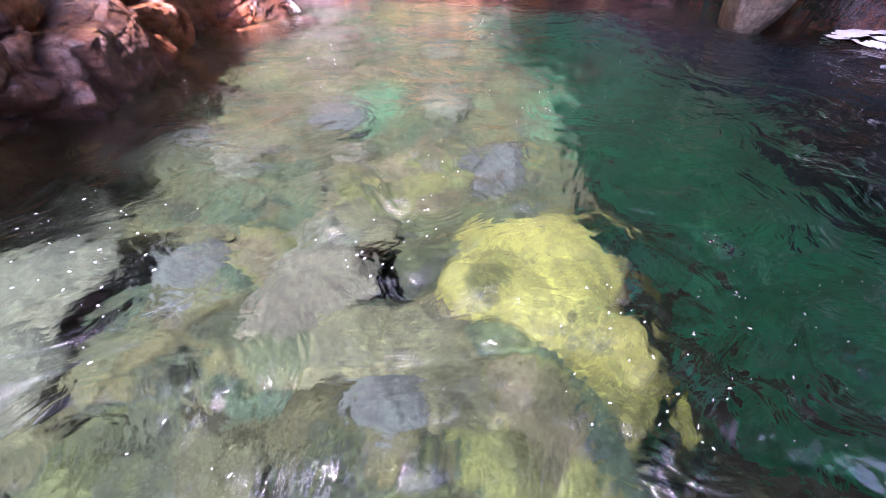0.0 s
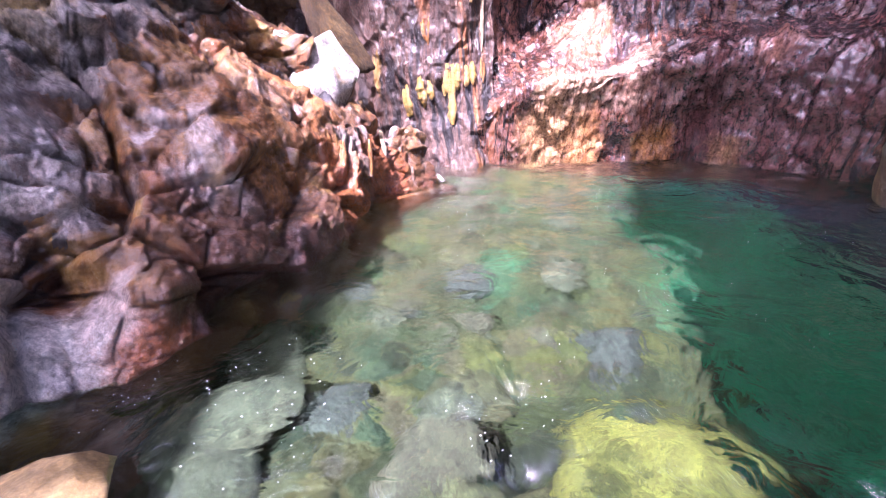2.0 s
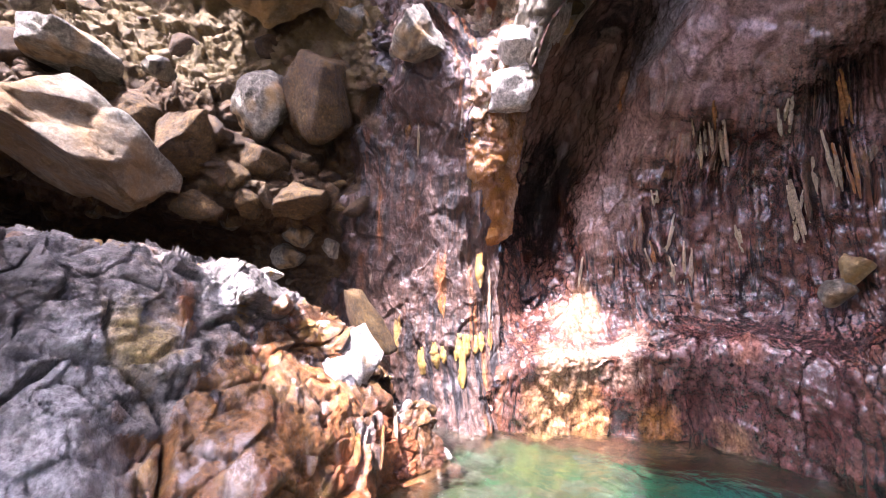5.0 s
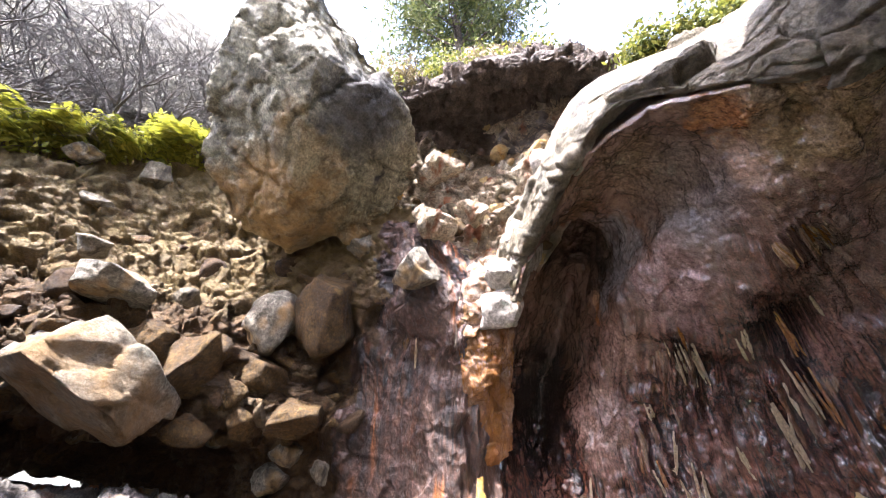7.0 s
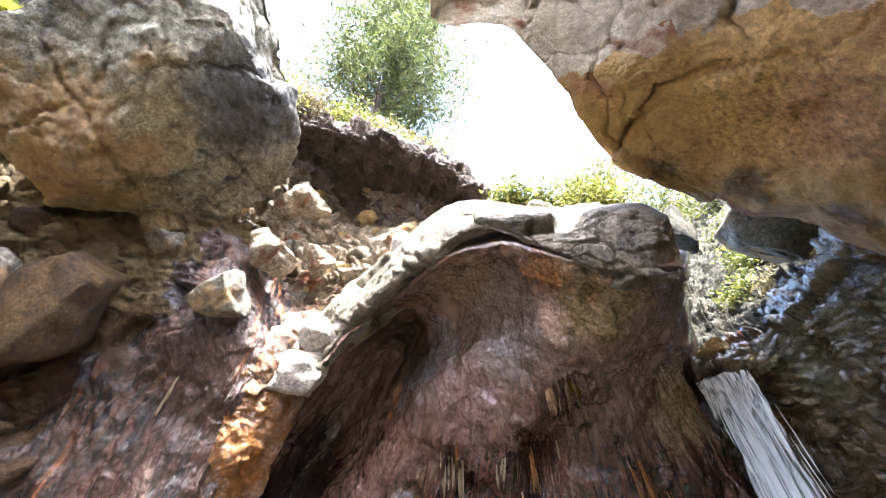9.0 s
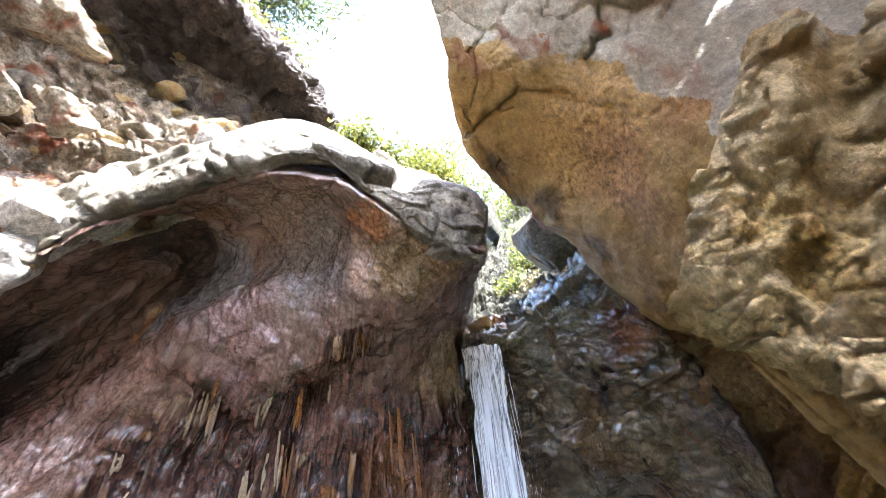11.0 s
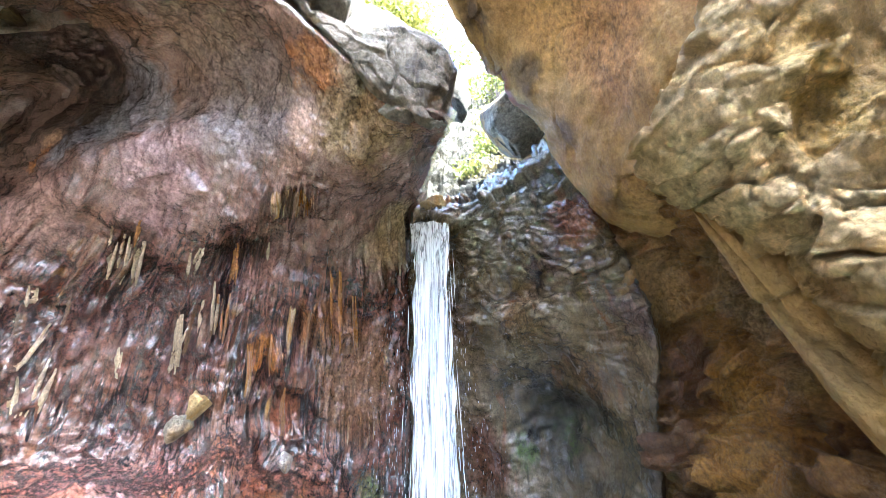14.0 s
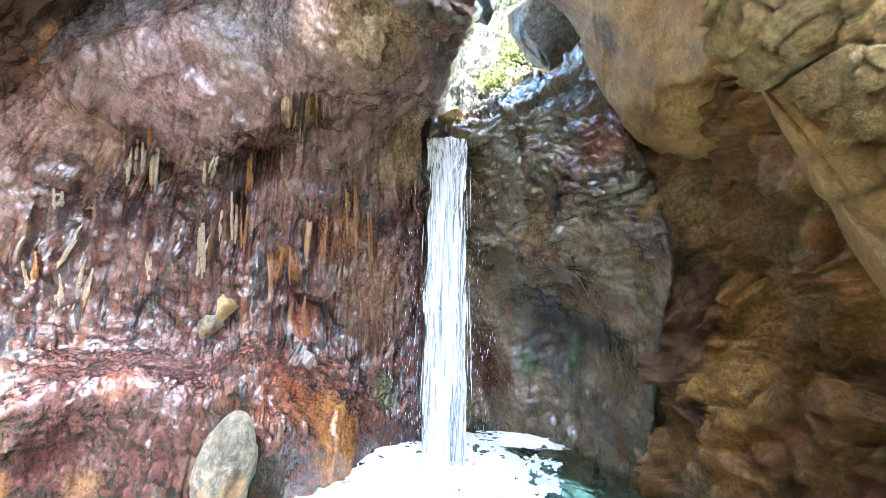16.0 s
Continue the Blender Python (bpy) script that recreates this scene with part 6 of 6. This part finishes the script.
bare_shrub((0.75, 3.9, 6.7), 0.8, 220, "dry leafless shrub in the gully", "leafless shrubs", 9, thick=0.008)
bare_shrub((1.3, 3.6, 6.9), 0.8, 221, "dry leafless shrub in the gully", "leafless shrubs", 8, thick=0.008)
for k, (x, y, z, s) in enumerate(((2.38, 2.86, 6.5, 1.1), (1.9, 3.3, 7.2, 0.8), (1.5, 3.6, 7.7, 0.9), (-1.7, 3.4, 8.4, 1.3), (-1.1, 3.8, 8.9, 1.0))):
    bare_shrub((x, y, z), s, 230 + k, "thin leafless sapling on the rim", "leafless saplings", 3, "sapling", 0.012)
for k, (x, y, z, a, h) in enumerate(((-1.5, 3.9, 8.8, 0.8, 0.7), (-0.8, 4.1, 9.1, 0.9, 0.9), (0.0, 4.2, 9.4, 0.9, 0.9), (0.7, 4.1, 9.4, 0.9, 0.8), (1.4, 3.8, 8.9, 0.8, 0.6), (-2.0, 3.6, 8.3, 0.7, 0.7))):
    bush((x, y, z), (a, a, h), 300 + k, bush_green if k % 3 else dry_leaf, "scrubby green bush on the gully rim", "rim bushes", 2000, 0.045)
for k, (x, y, z, a, h) in enumerate(((2.5, 2.7, 6.6, 0.6, 0.5), (2.9, 2.5, 6.5, 0.6, 0.5), (3.35, 2.2, 6.4, 0.7, 0.6), (3.8, 2.1, 6.6, 0.7, 0.6), (4.3, 2.2, 7.0, 0.8, 0.8), (4.0, 2.8, 7.2, 1.0, 1.0), (4.6, 2.5, 7.6, 1.0, 1.1), (5.2, 2.7, 8.3, 1.2, 1.3))):
    bush((x, y, z), (a, a, h), 320 + k, bush_green, "leafy yellow-green bush on the overhang", "overhang bushes", 2600, 0.04)
for k, (x, y, z, a, h) in enumerate(((5.9, 1.4, 5.0, 0.5, 0.5), (6.4, 1.0, 5.6, 0.6, 0.5), (7.0, 0.9, 6.2, 0.7, 0.6), (6.3, 1.9, 5.5, 0.6, 0.5), (7.6, 1.4, 6.8, 0.8, 0.8), (6.8, 1.6, 6.2, 0.6, 0.6), (8.5, 1.8, 8.0, 1.2, 1.0))):
    bush((x, y, z), (a, a, h), 340 + k, dry_leaf if k < 3 else bush_green, "low straggling bush beside the upper stream", "upstream bushes", 1500, 0.035)
for k, (x, y, z, a, h) in enumerate(((10.5, 2.2, 11.0, 2.0, 2.6), (9.6, 3.4, 10.5, 2.0, 2.4), (11.5, 1.0, 12.0, 2.0, 2.6))):
    bush((x, y, z), (a, a, h), 350 + k, bush_green, "leafy tree crown upstream of the fall", "upstream trees", 1800, 0.07, "tree")
# unseen crowns added behind the camera to break up the sunlight
for k, (x, y, z, a, h) in enumerate(((-1.4, -4.6, 7.0, 1.5, 1.2), (0.6, -4.8, 7.4, 1.4, 1.1))):
    bush((x, y, z), (a, a, h), 360 + k, bush_green, "unseen thin tree crown added downstream to dapple the sun", "downstream trees", 650, 0.05, "tree")

# ---- waterfall and foam ----
def fall_material():
    m = bpy.data.materials.new("falling_water")
    m.use_nodes = True
    t = m.node_tree
    b = t.nodes["Principled BSDF"]
    b.inputs["Roughness"].default_value = 0.35
    co = t.nodes.new("ShaderNodeTexCoord").outputs["Object"]
    mp = t.nodes.new("ShaderNodeMapping")
    mp.inputs["Scale"].default_value = (26, 26, 1.3)
    t.links.new(co, mp.inputs["Vector"])
    n = t.nodes.new("ShaderNodeTexNoise")
    n.inputs["Scale"].default_value, n.inputs["Detail"].default_value, n.inputs["Distortion"].default_value = 1.0, 5, 0.8
    t.links.new(mp.outputs[0], n.inputs["Vector"])
    r = t.nodes.new("ShaderNodeMapRange")
    r.inputs["From Min"].default_value, r.inputs["From Max"].default_value = 0.36, 0.56
    r.inputs["To Min"].default_value, r.inputs["To Max"].default_value = -0.45, 1.0
    t.links.new(n.outputs["Fac"], r.inputs["Value"])
    side = t.nodes.new("ShaderNodeAttribute")
    side.attribute_name = "side"
    solid = t.nodes.new("ShaderNodeMath")
    solid.operation, solid.use_clamp = "MULTIPLY_ADD", True
    solid.inputs[1].default_value = 1.15
    t.links.new(side.outputs["Fac"], solid.inputs[0])
    t.links.new(r.outputs[0], solid.inputs[2])
    t.links.new(solid.outputs[0], b.inputs["Alpha"])
    tone = t.nodes.new("ShaderNodeValToRGB")
    tone.color_ramp.elements[0].position, tone.color_ramp.elements[1].position = 0.36, 0.58
    tone.color_ramp.elements[0].color, tone.color_ramp.elements[1].color = (0.20, 0.25, 0.31, 1), (0.74, 0.79, 0.84, 1)
    t.links.new(n.outputs["Fac"], tone.inputs[0])
    t.links.new(tone.outputs[0], b.inputs["Base Color"])
    bu = t.nodes.new("ShaderNodeBump")
    bu.inputs["Strength"].default_value, bu.inputs["Distance"].default_value = 0.4, 0.01
    t.links.new(n.outputs["Fac"], bu.inputs["Height"])
    t.links.new(bu.outputs[0], b.inputs["Normal"])
    return m


falling_water = fall_material()
foam_white = plain_material("foam", (0.78, 0.82, 0.85), 0.5)
LIP = Vector((4.16, 1.74, 3.86))
ACROSS = Vector((0.46, -0.89, 0.0)).normalized()
OUT = Vector((-0.89, -0.46, 0.0)).normalized()


def fall_path(u, v):
    """u across -1..1, v down 0..1: over the lip, then free to the pool."""
    drop = v * v * 0.35 + v * 0.65
    out = 0.22 * math.sqrt(min(1.0, v * 3.0)) - 0.5 * (1 - min(1.0, v * 14))
    wide = 0.235 - 0.03 * math.sin(min(1.0, v * 2.5) * math.pi / 2) + 0.05 * max(0.0, v - 0.6)
    return LIP + ACROSS * (u * wide) + OUT * out + Vector((0, 0, -3.86 * drop + 0.03 * (1 - abs(u)) + 0.02 * math.sin(u * 9) * (1 - min(1.0, v * 8)))) + ACROSS * (0.06 * v)


waterfall = anchor("waterfall", (4.3, 1.7, 0), "white waterfall dropping from a notch into the pool", "waterfall")
for layer, (depth, seed) in enumerate(((0.0, 1), (0.05, 2), (0.10, 3))):
    pts, quads = [], []
    for j in range(140):
        for i in range(44):
            u, v = -1 + 2 * i / 43, j / 139
            q = fall_path(u, v) - OUT * depth
            w = noise.noise(Vector((u * 5 + seed * 9, v * 2.5, 0))) * 0.05 + noise.noise(Vector((u * 16, v * 5, seed))) * 0.018
            sway = noise.noise(Vector((seed * 3.1, v * 7, u * 0.8))) * 0.05
            q += OUT * w * min(1.0, v * 4) + ACROSS * (w * 0.5 * v + sway * (0.3 + u * u))
            pts.append(q - Vector(waterfall.location))
    for j in range(139):
        for i in range(43):
            a = j * 44 + i
            quads.append((a, a + 1, a + 45, a + 44))
    ob = shape("curtain", pts, quads, falling_water, waterfall)
    ob.data.attributes.new("side", "FLOAT", "POINT").data.foreach_set("value", [(1 - abs(-1 + 2 * (k % 44) / 43)) * (0.35 + 0.65 * min(1.0, (k // 44) / 42)) for k in range(len(pts))])
    for poly in ob.data.polygons:
        poly.use_smooth = True
rng = np.random.default_rng(5)
sv, sf = [], []
for k in range(90):
    u = rng.normal(0, 0.6)
    v0 = rng.uniform(0.05, 0.9)
    v1 = min(1.0, v0 + rng.uniform(0.05, 0.25))
    path = [fall_path(u * (1 + 0.35 * v * v), v) + OUT * rng.uniform(-0.02, 0.06) - Vector(waterfall.location) for v in np.linspace(v0, v1, 6)]
    tube(sv, sf, path, [0.001, 0.003, 0.004, 0.004, 0.003, 0.001], 4)
for k in range(1300):
    u, v = rng.normal(0, 0.95), 1.0 - 0.75 * rng.uniform(0, 1) ** 1.7
    c = fall_path(u * (1 + 0.6 * v * v), v) + OUT * rng.normal(0.03, 0.08) - Vector(waterfall.location)
    tube(sv, sf, [c, c - Vector((0, 0, rng.uniform(0.01, 0.05)))], [0.0018, 0.001], 3)
tagged(shape("spray", sv, sf, foam_white, waterfall), "loose white drops and threads of water", kind="stuff")


def foam_patch(place, rx, ry, seed, turn, tall=0.09):
    """A broken lumpy patch of foam on the water."""
    r = np.random.default_rng(seed)
    n = 90
    gx, gy = np.meshgrid(np.linspace(-1.15, 1.15, n), np.linspace(-1.15, 1.15, n), indexing="ij")
    p = np.stack([gx.ravel(), gy.ravel(), 0 * gx.ravel()], 1)
    edge = np.hypot(p[:, 0], p[:, 1]) + 0.45 * fbm(p * 2.2 + seed, 4, seed)
    body = np.clip(1 - edge, -0.2, 1)
    p[:, 2] = 0.01 + tall * body * (1 + 0.8 * fbm(p * 4 + seed, 5, seed + 1, 0.6))
    p[:, 0] *= rx
    p[:, 1] *= ry
    i = np.arange(n * n).reshape(n, n)
    q = np.stack([i[:-1, :-1], i[1:, :-1], i[1:, 1:], i[:-1, 1:]], 2).reshape(-1, 4)
    holes = fbm(np.stack([gx.ravel(), gy.ravel(), 0 * gx.ravel()], 1) * 9 + seed, 3, seed + 2)
    keep = (body[q].mean(1) > 0.02) & ((holes[q].mean(1) < 0.5) | (body[q].mean(1) > 0.45))
    ob = new("foam", mesh_of("foam", p, q[keep]))
    ob.data.materials.append(foam_white)
    ob.matrix_world = pose(*place, 0, 0, turn)
    return tagged(ob, "churned white foam on the pool under the fall", "foam", "foam patches")


foam_patch((4.15, 1.55, 0.0), 0.80, 0.70, 3, 20, 0.11)
foam_patch((3.6, 1.65, 0.0), 0.95, 0.85, 4, 35, 0.07)
foam_patch((3.2, 2.1, 0.0), 0.5, 0.6, 8, 10, 0.05)
foam_patch((5.25, 1.15, 0.0), 0.22, 0.75, 5, 15, 0.05)
foam_patch((4.35, 2.55, 0.0), 0.35, 0.1, 6, -30, 0.03)
foam_patch((4.3, 0.9, 0.0), 0.6, 0.4, 7, 0, 0.04)


# ---- stones under water ----
def sunken(x, y, z, size, turn, seed, material, label):
    return stone("pool_stone", (x, y, z), size, turn, seed, material, label, "stone", "stones in the pool", facets=12, rough=0.09, cuts=0.6, level=3)


sunken(0.37, 0.80, -0.29, (0.22, 0.31, 0.20), (0, 0, 20), 501, yellow_stone, "large yellow-green boulder under the water")
sunken(0.10, 0.72, -0.30, (0.16, 0.22, 0.13), (0, 0, 10), 502, pool_tan, "tan stone under the water")
sunken(-0.18, 0.92, -0.22, (0.15, 0.13, 0.10), (0, 0, 60), 503, pool_pink, "pinkish stone under the water")
sunken(-0.05, 0.70, -0.27, (0.13, 0.11, 0.08), (0, 0, 30), 504, pool_blue, "blue-grey stone under the water")
sunken(-0.75, 0.92, -0.16, (0.20, 0.12, 0.06), (0, 0, 40), 505, pool_teal, "flat teal-grey stone just under the water")
sunken(-0.95, 0.52, -0.05, (0.26, 0.20, 0.14), (0, 0, 25), 506, tan_rock, "orange-tan stone breaking the water surface")
bed = np.random.default_rng(77)
for k in range(170):
    x, y = bed.uniform(-1.3, 1.05), bed.uniform(0.2, 4.1)
    if x < -1.15 + 0.12 * y or 0.05 < x < 0.75 and 0.45 < y < 1.2:
        continue
    s = 0.035 + 0.11 * bed.uniform(0, 1) ** 2.2
    z = float(bed_height(np.array([[x, y, 0.0]]))[0]) + s * 0.1
    sunken(x, y, z, (s * bed.uniform(0.9, 1.5), s * bed.uniform(0.9, 1.3), s * bed.uniform(0.5, 0.9)), (0, 0, bed.uniform(0, 180)), 600 + k,
           (pool_tan, pool_pink, pool_blue, pool_teal, pool_tan, pool_teal, pool_pink)[int(bed.integers(0, 7))], "submerged stone on the pool bed")


# ---- flecks of foam that the current carries ----
def flecks(seed, count, box, label, crowd):
    rng = np.random.default_rng(seed)
    v, f = [], []
    while count:
        x, y = rng.uniform(box[0], box[1]), rng.uniform(box[2], box[3])
        if noise.noise(Vector((x * crowd, y * crowd, seed))) < 0.12:
            continue
        count -= 1
        z = float(wave_height(np.array([[x, y, 0.0]]))[0])
        w, long, wide = rng.normal(0.6, 0.5), rng.uniform(0.001, 0.004), rng.uniform(0.0006, 0.0012)
        along, across = Vector((math.cos(w), math.sin(w), 0)), Vector((-math.sin(w), math.cos(w), 0))
        i, c = len(v), Vector((x, y, z + 0.001))
        ring = [c + along * long * math.cos(a) * rng.uniform(0.7, 1.2) + across * wide * math.sin(a) * rng.uniform(0.6, 1.4) for a in np.linspace(0, 6.28, 9)[:-1]]
        v.extend(ring + [c + Vector((0, 0, 0.002))])
        f.extend([(i + k, i + (k + 1) % 8, i + 8) for k in range(8)])
    ob = shape("foam_flecks", v, f, foam_white)
    return tagged(ob, label, "foam", kind="stuff")


flecks(1, 300, (-1.2, 1.6, 0.15, 1.1), "white flecks of foam on the moving water", 2.6)
flecks(2, 160, (-0.8, 2.4, 1.1, 3.4), "scattered white flecks on the pool", 1.6)

# ---- mineral ribs that water has left on the walls ----
bpy.context.view_layer.update()
FACES = [bpy.data.objects[n] for n in ("wall_back", "wall_bank", "wall_ledge")]


def on_rock(p):
    """The nearest place on the gorge's rock, and the way out of it."""
    best = None
    for face in FACES:
        hit, place, normal, _ = face.closest_point_on_mesh(p, distance=0.6)
        if hit and (best is None or (place - p).length < best[0]):
            best = ((place - p).length, place, normal)
    return (best[1], best[2]) if best else (p, Vector((0, -1, 0)))


def rib(top, foot, width, seed, material, label):
    """A tapered rib of mineral that clings to the rock from its top to its foot."""
    a, b = Vector(top), Vector(foot)
    rng = np.random.default_rng(seed)
    v, f = [], []
    for strand in range(int(rng.integers(2, 5))):
        off = Vector((rng.normal(0, width * 0.7), rng.normal(0, width * 0.25), 0))
        s0, s1 = rng.uniform(0, 0.25), rng.uniform(0.65, 1.0)
        (p0, n0), (p1, n1) = on_rock(a.lerp(b, s0) + off), on_rock(a.lerp(b, s1) + off)
        p0, p1 = p0 + n0 * (0.2 * width) - a, p1 + n1 * (0.2 * width) - a
        path = [p0.lerp(p1, k / 11) + Vector(rng.normal(0, width * 0.07, 3)) for k in range(12)]
        radii = [width * (0.15 + 0.55 * math.sin(math.pi * (0.12 + 0.83 * (k / 11) ** 1.5))) * rng.uniform(0.8, 1.2) for k in range(12)]
        tube(v, f, path, radii, 7)
    ob = shape("mineral_rib", v, f, material)
    ob.location = a
    for poly in ob.data.polygons:
        poly.use_smooth = True
    return tagged(ob, label, "mineral rib", "mineral ribs")


rib((1.84, 3.79, 3.20), (2.07, 4.26, 2.86), 0.024, 700, mineral_pale, "pale mineral rib on the wet rock wall")
rib((1.93, 3.83, 3.19), (2.14, 4.19, 2.76), 0.024, 701, mineral_pale, "pale mineral rib on the wet rock wall")
rib((1.99, 3.80, 3.18), (2.24, 4.20, 2.66), 0.024, 702, mineral_pale, "pale mineral rib on the wet rock wall")
rib((2.05, 3.72, 3.20), (2.30, 4.11, 2.74), 0.024, 703, mineral_pale, "pale mineral rib on the wet rock wall")
rib((1.96, 3.62, 3.24), (2.12, 3.90, 3.05), 0.024, 704, mineral_orange, "orange mineral rib on the wet rock wall")
rib((2.38, 3.46, 3.04), (2.53, 3.68, 2.82), 0.024, 705, mineral_pale, "pale mineral rib on the wet rock wall")
rib((2.59, 3.78, 2.54), (2.75, 3.93, 1.90), 0.024, 706, mineral_pale, "pale mineral rib on the wet rock wall")
rib((2.71, 3.46, 2.82), (2.89, 3.62, 2.19), 0.024, 707, mineral_pale, "pale mineral rib on the wet rock wall")
rib((2.56, 3.11, 3.13), (2.83, 3.42, 2.77), 0.024, 708, mineral_orange, "orange mineral rib on the wet rock wall")
rib((2.70, 3.62, 2.65), (2.81, 3.73, 2.31), 0.024, 709, mineral_pale, "pale mineral rib on the wet rock wall")
rib((1.62, 4.62, 2.03), (1.69, 4.68, 1.58), 0.024, 710, mineral_pale, "pale mineral rib on the wet rock wall")
rib((1.67, 4.63, 2.12), (1.71, 4.61, 1.71), 0.024, 711, mineral_orange, "orange mineral rib on the wet rock wall")
rib((1.78, 4.57, 2.05), (1.84, 4.55, 1.59), 0.024, 712, mineral_pale, "pale mineral rib on the wet rock wall")
rib((1.86, 4.54, 1.89), (1.94, 4.64, 1.52), 0.024, 713, mineral_pale, "pale mineral rib on the wet rock wall")
rib((1.69, 4.47, 2.67), (1.75, 4.59, 2.49), 0.024, 714, mineral_pale, "pale mineral rib on the wet rock wall")
rib((2.37, 4.27, 2.17), (2.40, 4.25, 1.88), 0.024, 715, mineral_pale, "pale mineral rib on the wet rock wall")
rib((2.67, 3.89, 2.12), (2.77, 4.03, 1.89), 0.024, 716, mineral_pale, "pale mineral rib on the wet rock wall")
rib((2.80, 2.93, 3.23), (2.95, 3.08, 3.00), 0.024, 717, mineral_pale, "pale mineral rib on the wet rock wall")
rib((3.41, 2.63, 3.10), (3.78, 2.88, 2.32), 0.024, 718, mineral_orange, "orange mineral rib on the wet rock wall")
rib((3.51, 2.55, 3.05), (3.92, 2.81, 2.12), 0.024, 719, mineral_orange, "orange mineral rib on the wet rock wall")
rib((3.23, 3.23, 2.31), (3.34, 3.30, 1.87), 0.024, 720, mineral_orange, "orange mineral rib on the wet rock wall")
rib((3.48, 3.18, 1.82), (3.60, 3.24, 1.23), 0.024, 721, mineral_orange, "orange mineral rib on the wet rock wall")
rib((3.76, 2.54, 2.88), (4.08, 2.73, 2.10), 0.024, 722, mineral_orange, "orange mineral rib on the wet rock wall")
rib((3.67, 3.06, 1.76), (3.82, 3.15, 1.28), 0.024, 723, mineral_dark, "dark wet mineral rib on the wet rock wall")
rib((2.53, 2.34, 3.59), (2.79, 2.60, 3.44), 0.024, 724, mineral_orange, "orange mineral rib on the wet rock wall")
rib((2.64, 2.32, 3.57), (2.90, 2.56, 3.46), 0.024, 725, mineral_orange, "orange mineral rib on the wet rock wall")
rib((1.99, 4.52, 1.67), (2.01, 4.48, 1.35), 0.024, 726, mineral_dark, "dark wet mineral rib on the wet rock wall")
rib((2.79, 3.45, 2.72), (2.95, 3.56, 2.01), 0.024, 727, mineral_orange, "orange mineral rib on the wet rock wall")
rib((3.13, 3.37, 2.21), (3.20, 3.40, 1.84), 0.024, 728, mineral_orange, "orange mineral rib on the wet rock wall")
rib((3.53, 1.94, 3.82), (4.06, 2.24, 3.33), 0.024, 729, mineral_pale, "pale mineral rib on the wet rock wall")
rib((4.16, 2.19, 3.58), (4.32, 2.25, 3.11), 0.024, 730, mineral_pale, "pale mineral rib on the wet rock wall")
rib((-0.33, 4.57, 2.07), (-0.33, 4.53, 1.51), 0.062, 731, mineral_yellow, "yellow mineral rib on the wet rock wall")
rib((-0.17, 4.70, 1.80), (-0.18, 4.58, 0.99), 0.024, 732, mineral_pale, "pale mineral rib on the wet rock wall")
rib((-0.80, 4.43, 1.44), (-0.79, 4.42, 1.18), 0.024, 733, mineral_orange, "orange mineral rib on the wet rock wall")
rib((-1.05, 4.15, 3.57), (-1.09, 4.39, 3.21), 0.024, 734, mineral_pale, "pale mineral rib on the wet rock wall")
rib((0.99, 4.91, 1.97), (0.97, 4.99, 1.54), 0.024, 735, mineral_pale, "pale mineral rib on the wet rock wall")
rib((-0.59, 4.37, 0.85), (-0.58, 4.30, 0.30), 0.062, 736, mineral_yellow, "yellow mineral rib on the wet rock wall")
rib((-0.50, 4.43, 1.02), (-0.50, 4.39, 0.65), 0.062, 739, mineral_yellow, "yellow mineral rib on the wet rock wall")
rib((-0.35, 4.52, 1.05), (-0.35, 4.41, 0.69), 0.062, 740, mineral_yellow, "yellow mineral rib on the wet rock wall")
rib((-0.79, 4.41, 0.92), (-0.78, 4.40, 0.55), 0.062, 741, mineral_yellow, "yellow mineral rib on the wet rock wall")
rib((-1.05, 4.54, 0.87), (-1.03, 4.51, 0.43), 0.062, 742, mineral_yellow, "yellow mineral rib on the wet rock wall")
rib((-0.23, 4.58, 1.08), (-0.24, 4.52, 0.77), 0.024, 744, mineral_orange, "orange mineral rib on the wet rock wall")
rib((-1.08, 2.96, 0.55), (-0.93, 2.58, 0.34), 0.024, 745, mineral_orange, "orange mineral rib on the wet rock wall")
rib((-0.94, 3.27, 0.51), (-0.81, 2.85, 0.24), 0.024, 746, mineral_pale, "pale mineral rib on the wet rock wall")
rib((-0.92, 2.76, 0.46), (-0.85, 2.57, 0.22), 0.024, 747, mineral_orange, "orange mineral rib on the wet rock wall")
rib((-0.99, 2.52, 0.49), (-0.89, 2.32, 0.32), 0.024, 748, mineral_orange, "orange mineral rib on the wet rock wall")
rib((1.86, 4.46, 2.39), (1.82, 4.53, 1.81), 0.024, 749, mineral_pale, "pale mineral rib on the wet rock wall")
rib((1.95, 4.40, 2.11), (1.98, 4.63, 1.56), 0.024, 750, mineral_pale, "pale mineral rib on the wet rock wall")
rib((2.04, 4.45, 2.02), (2.00, 4.50, 1.52), 0.024, 751, mineral_pale, "pale mineral rib on the wet rock wall")
rib((2.40, 3.35, 3.10), (2.50, 3.58, 2.83), 0.024, 755, mineral_pale, "pale mineral rib on the wet rock wall")
rib((2.75, 3.47, 2.71), (2.86, 3.71, 2.32), 0.024, 756, mineral_orange, "orange mineral rib on the wet rock wall")
rib((2.70, 3.77, 2.40), (2.71, 3.87, 2.04), 0.024, 757, mineral_pale, "pale mineral rib on the wet rock wall")
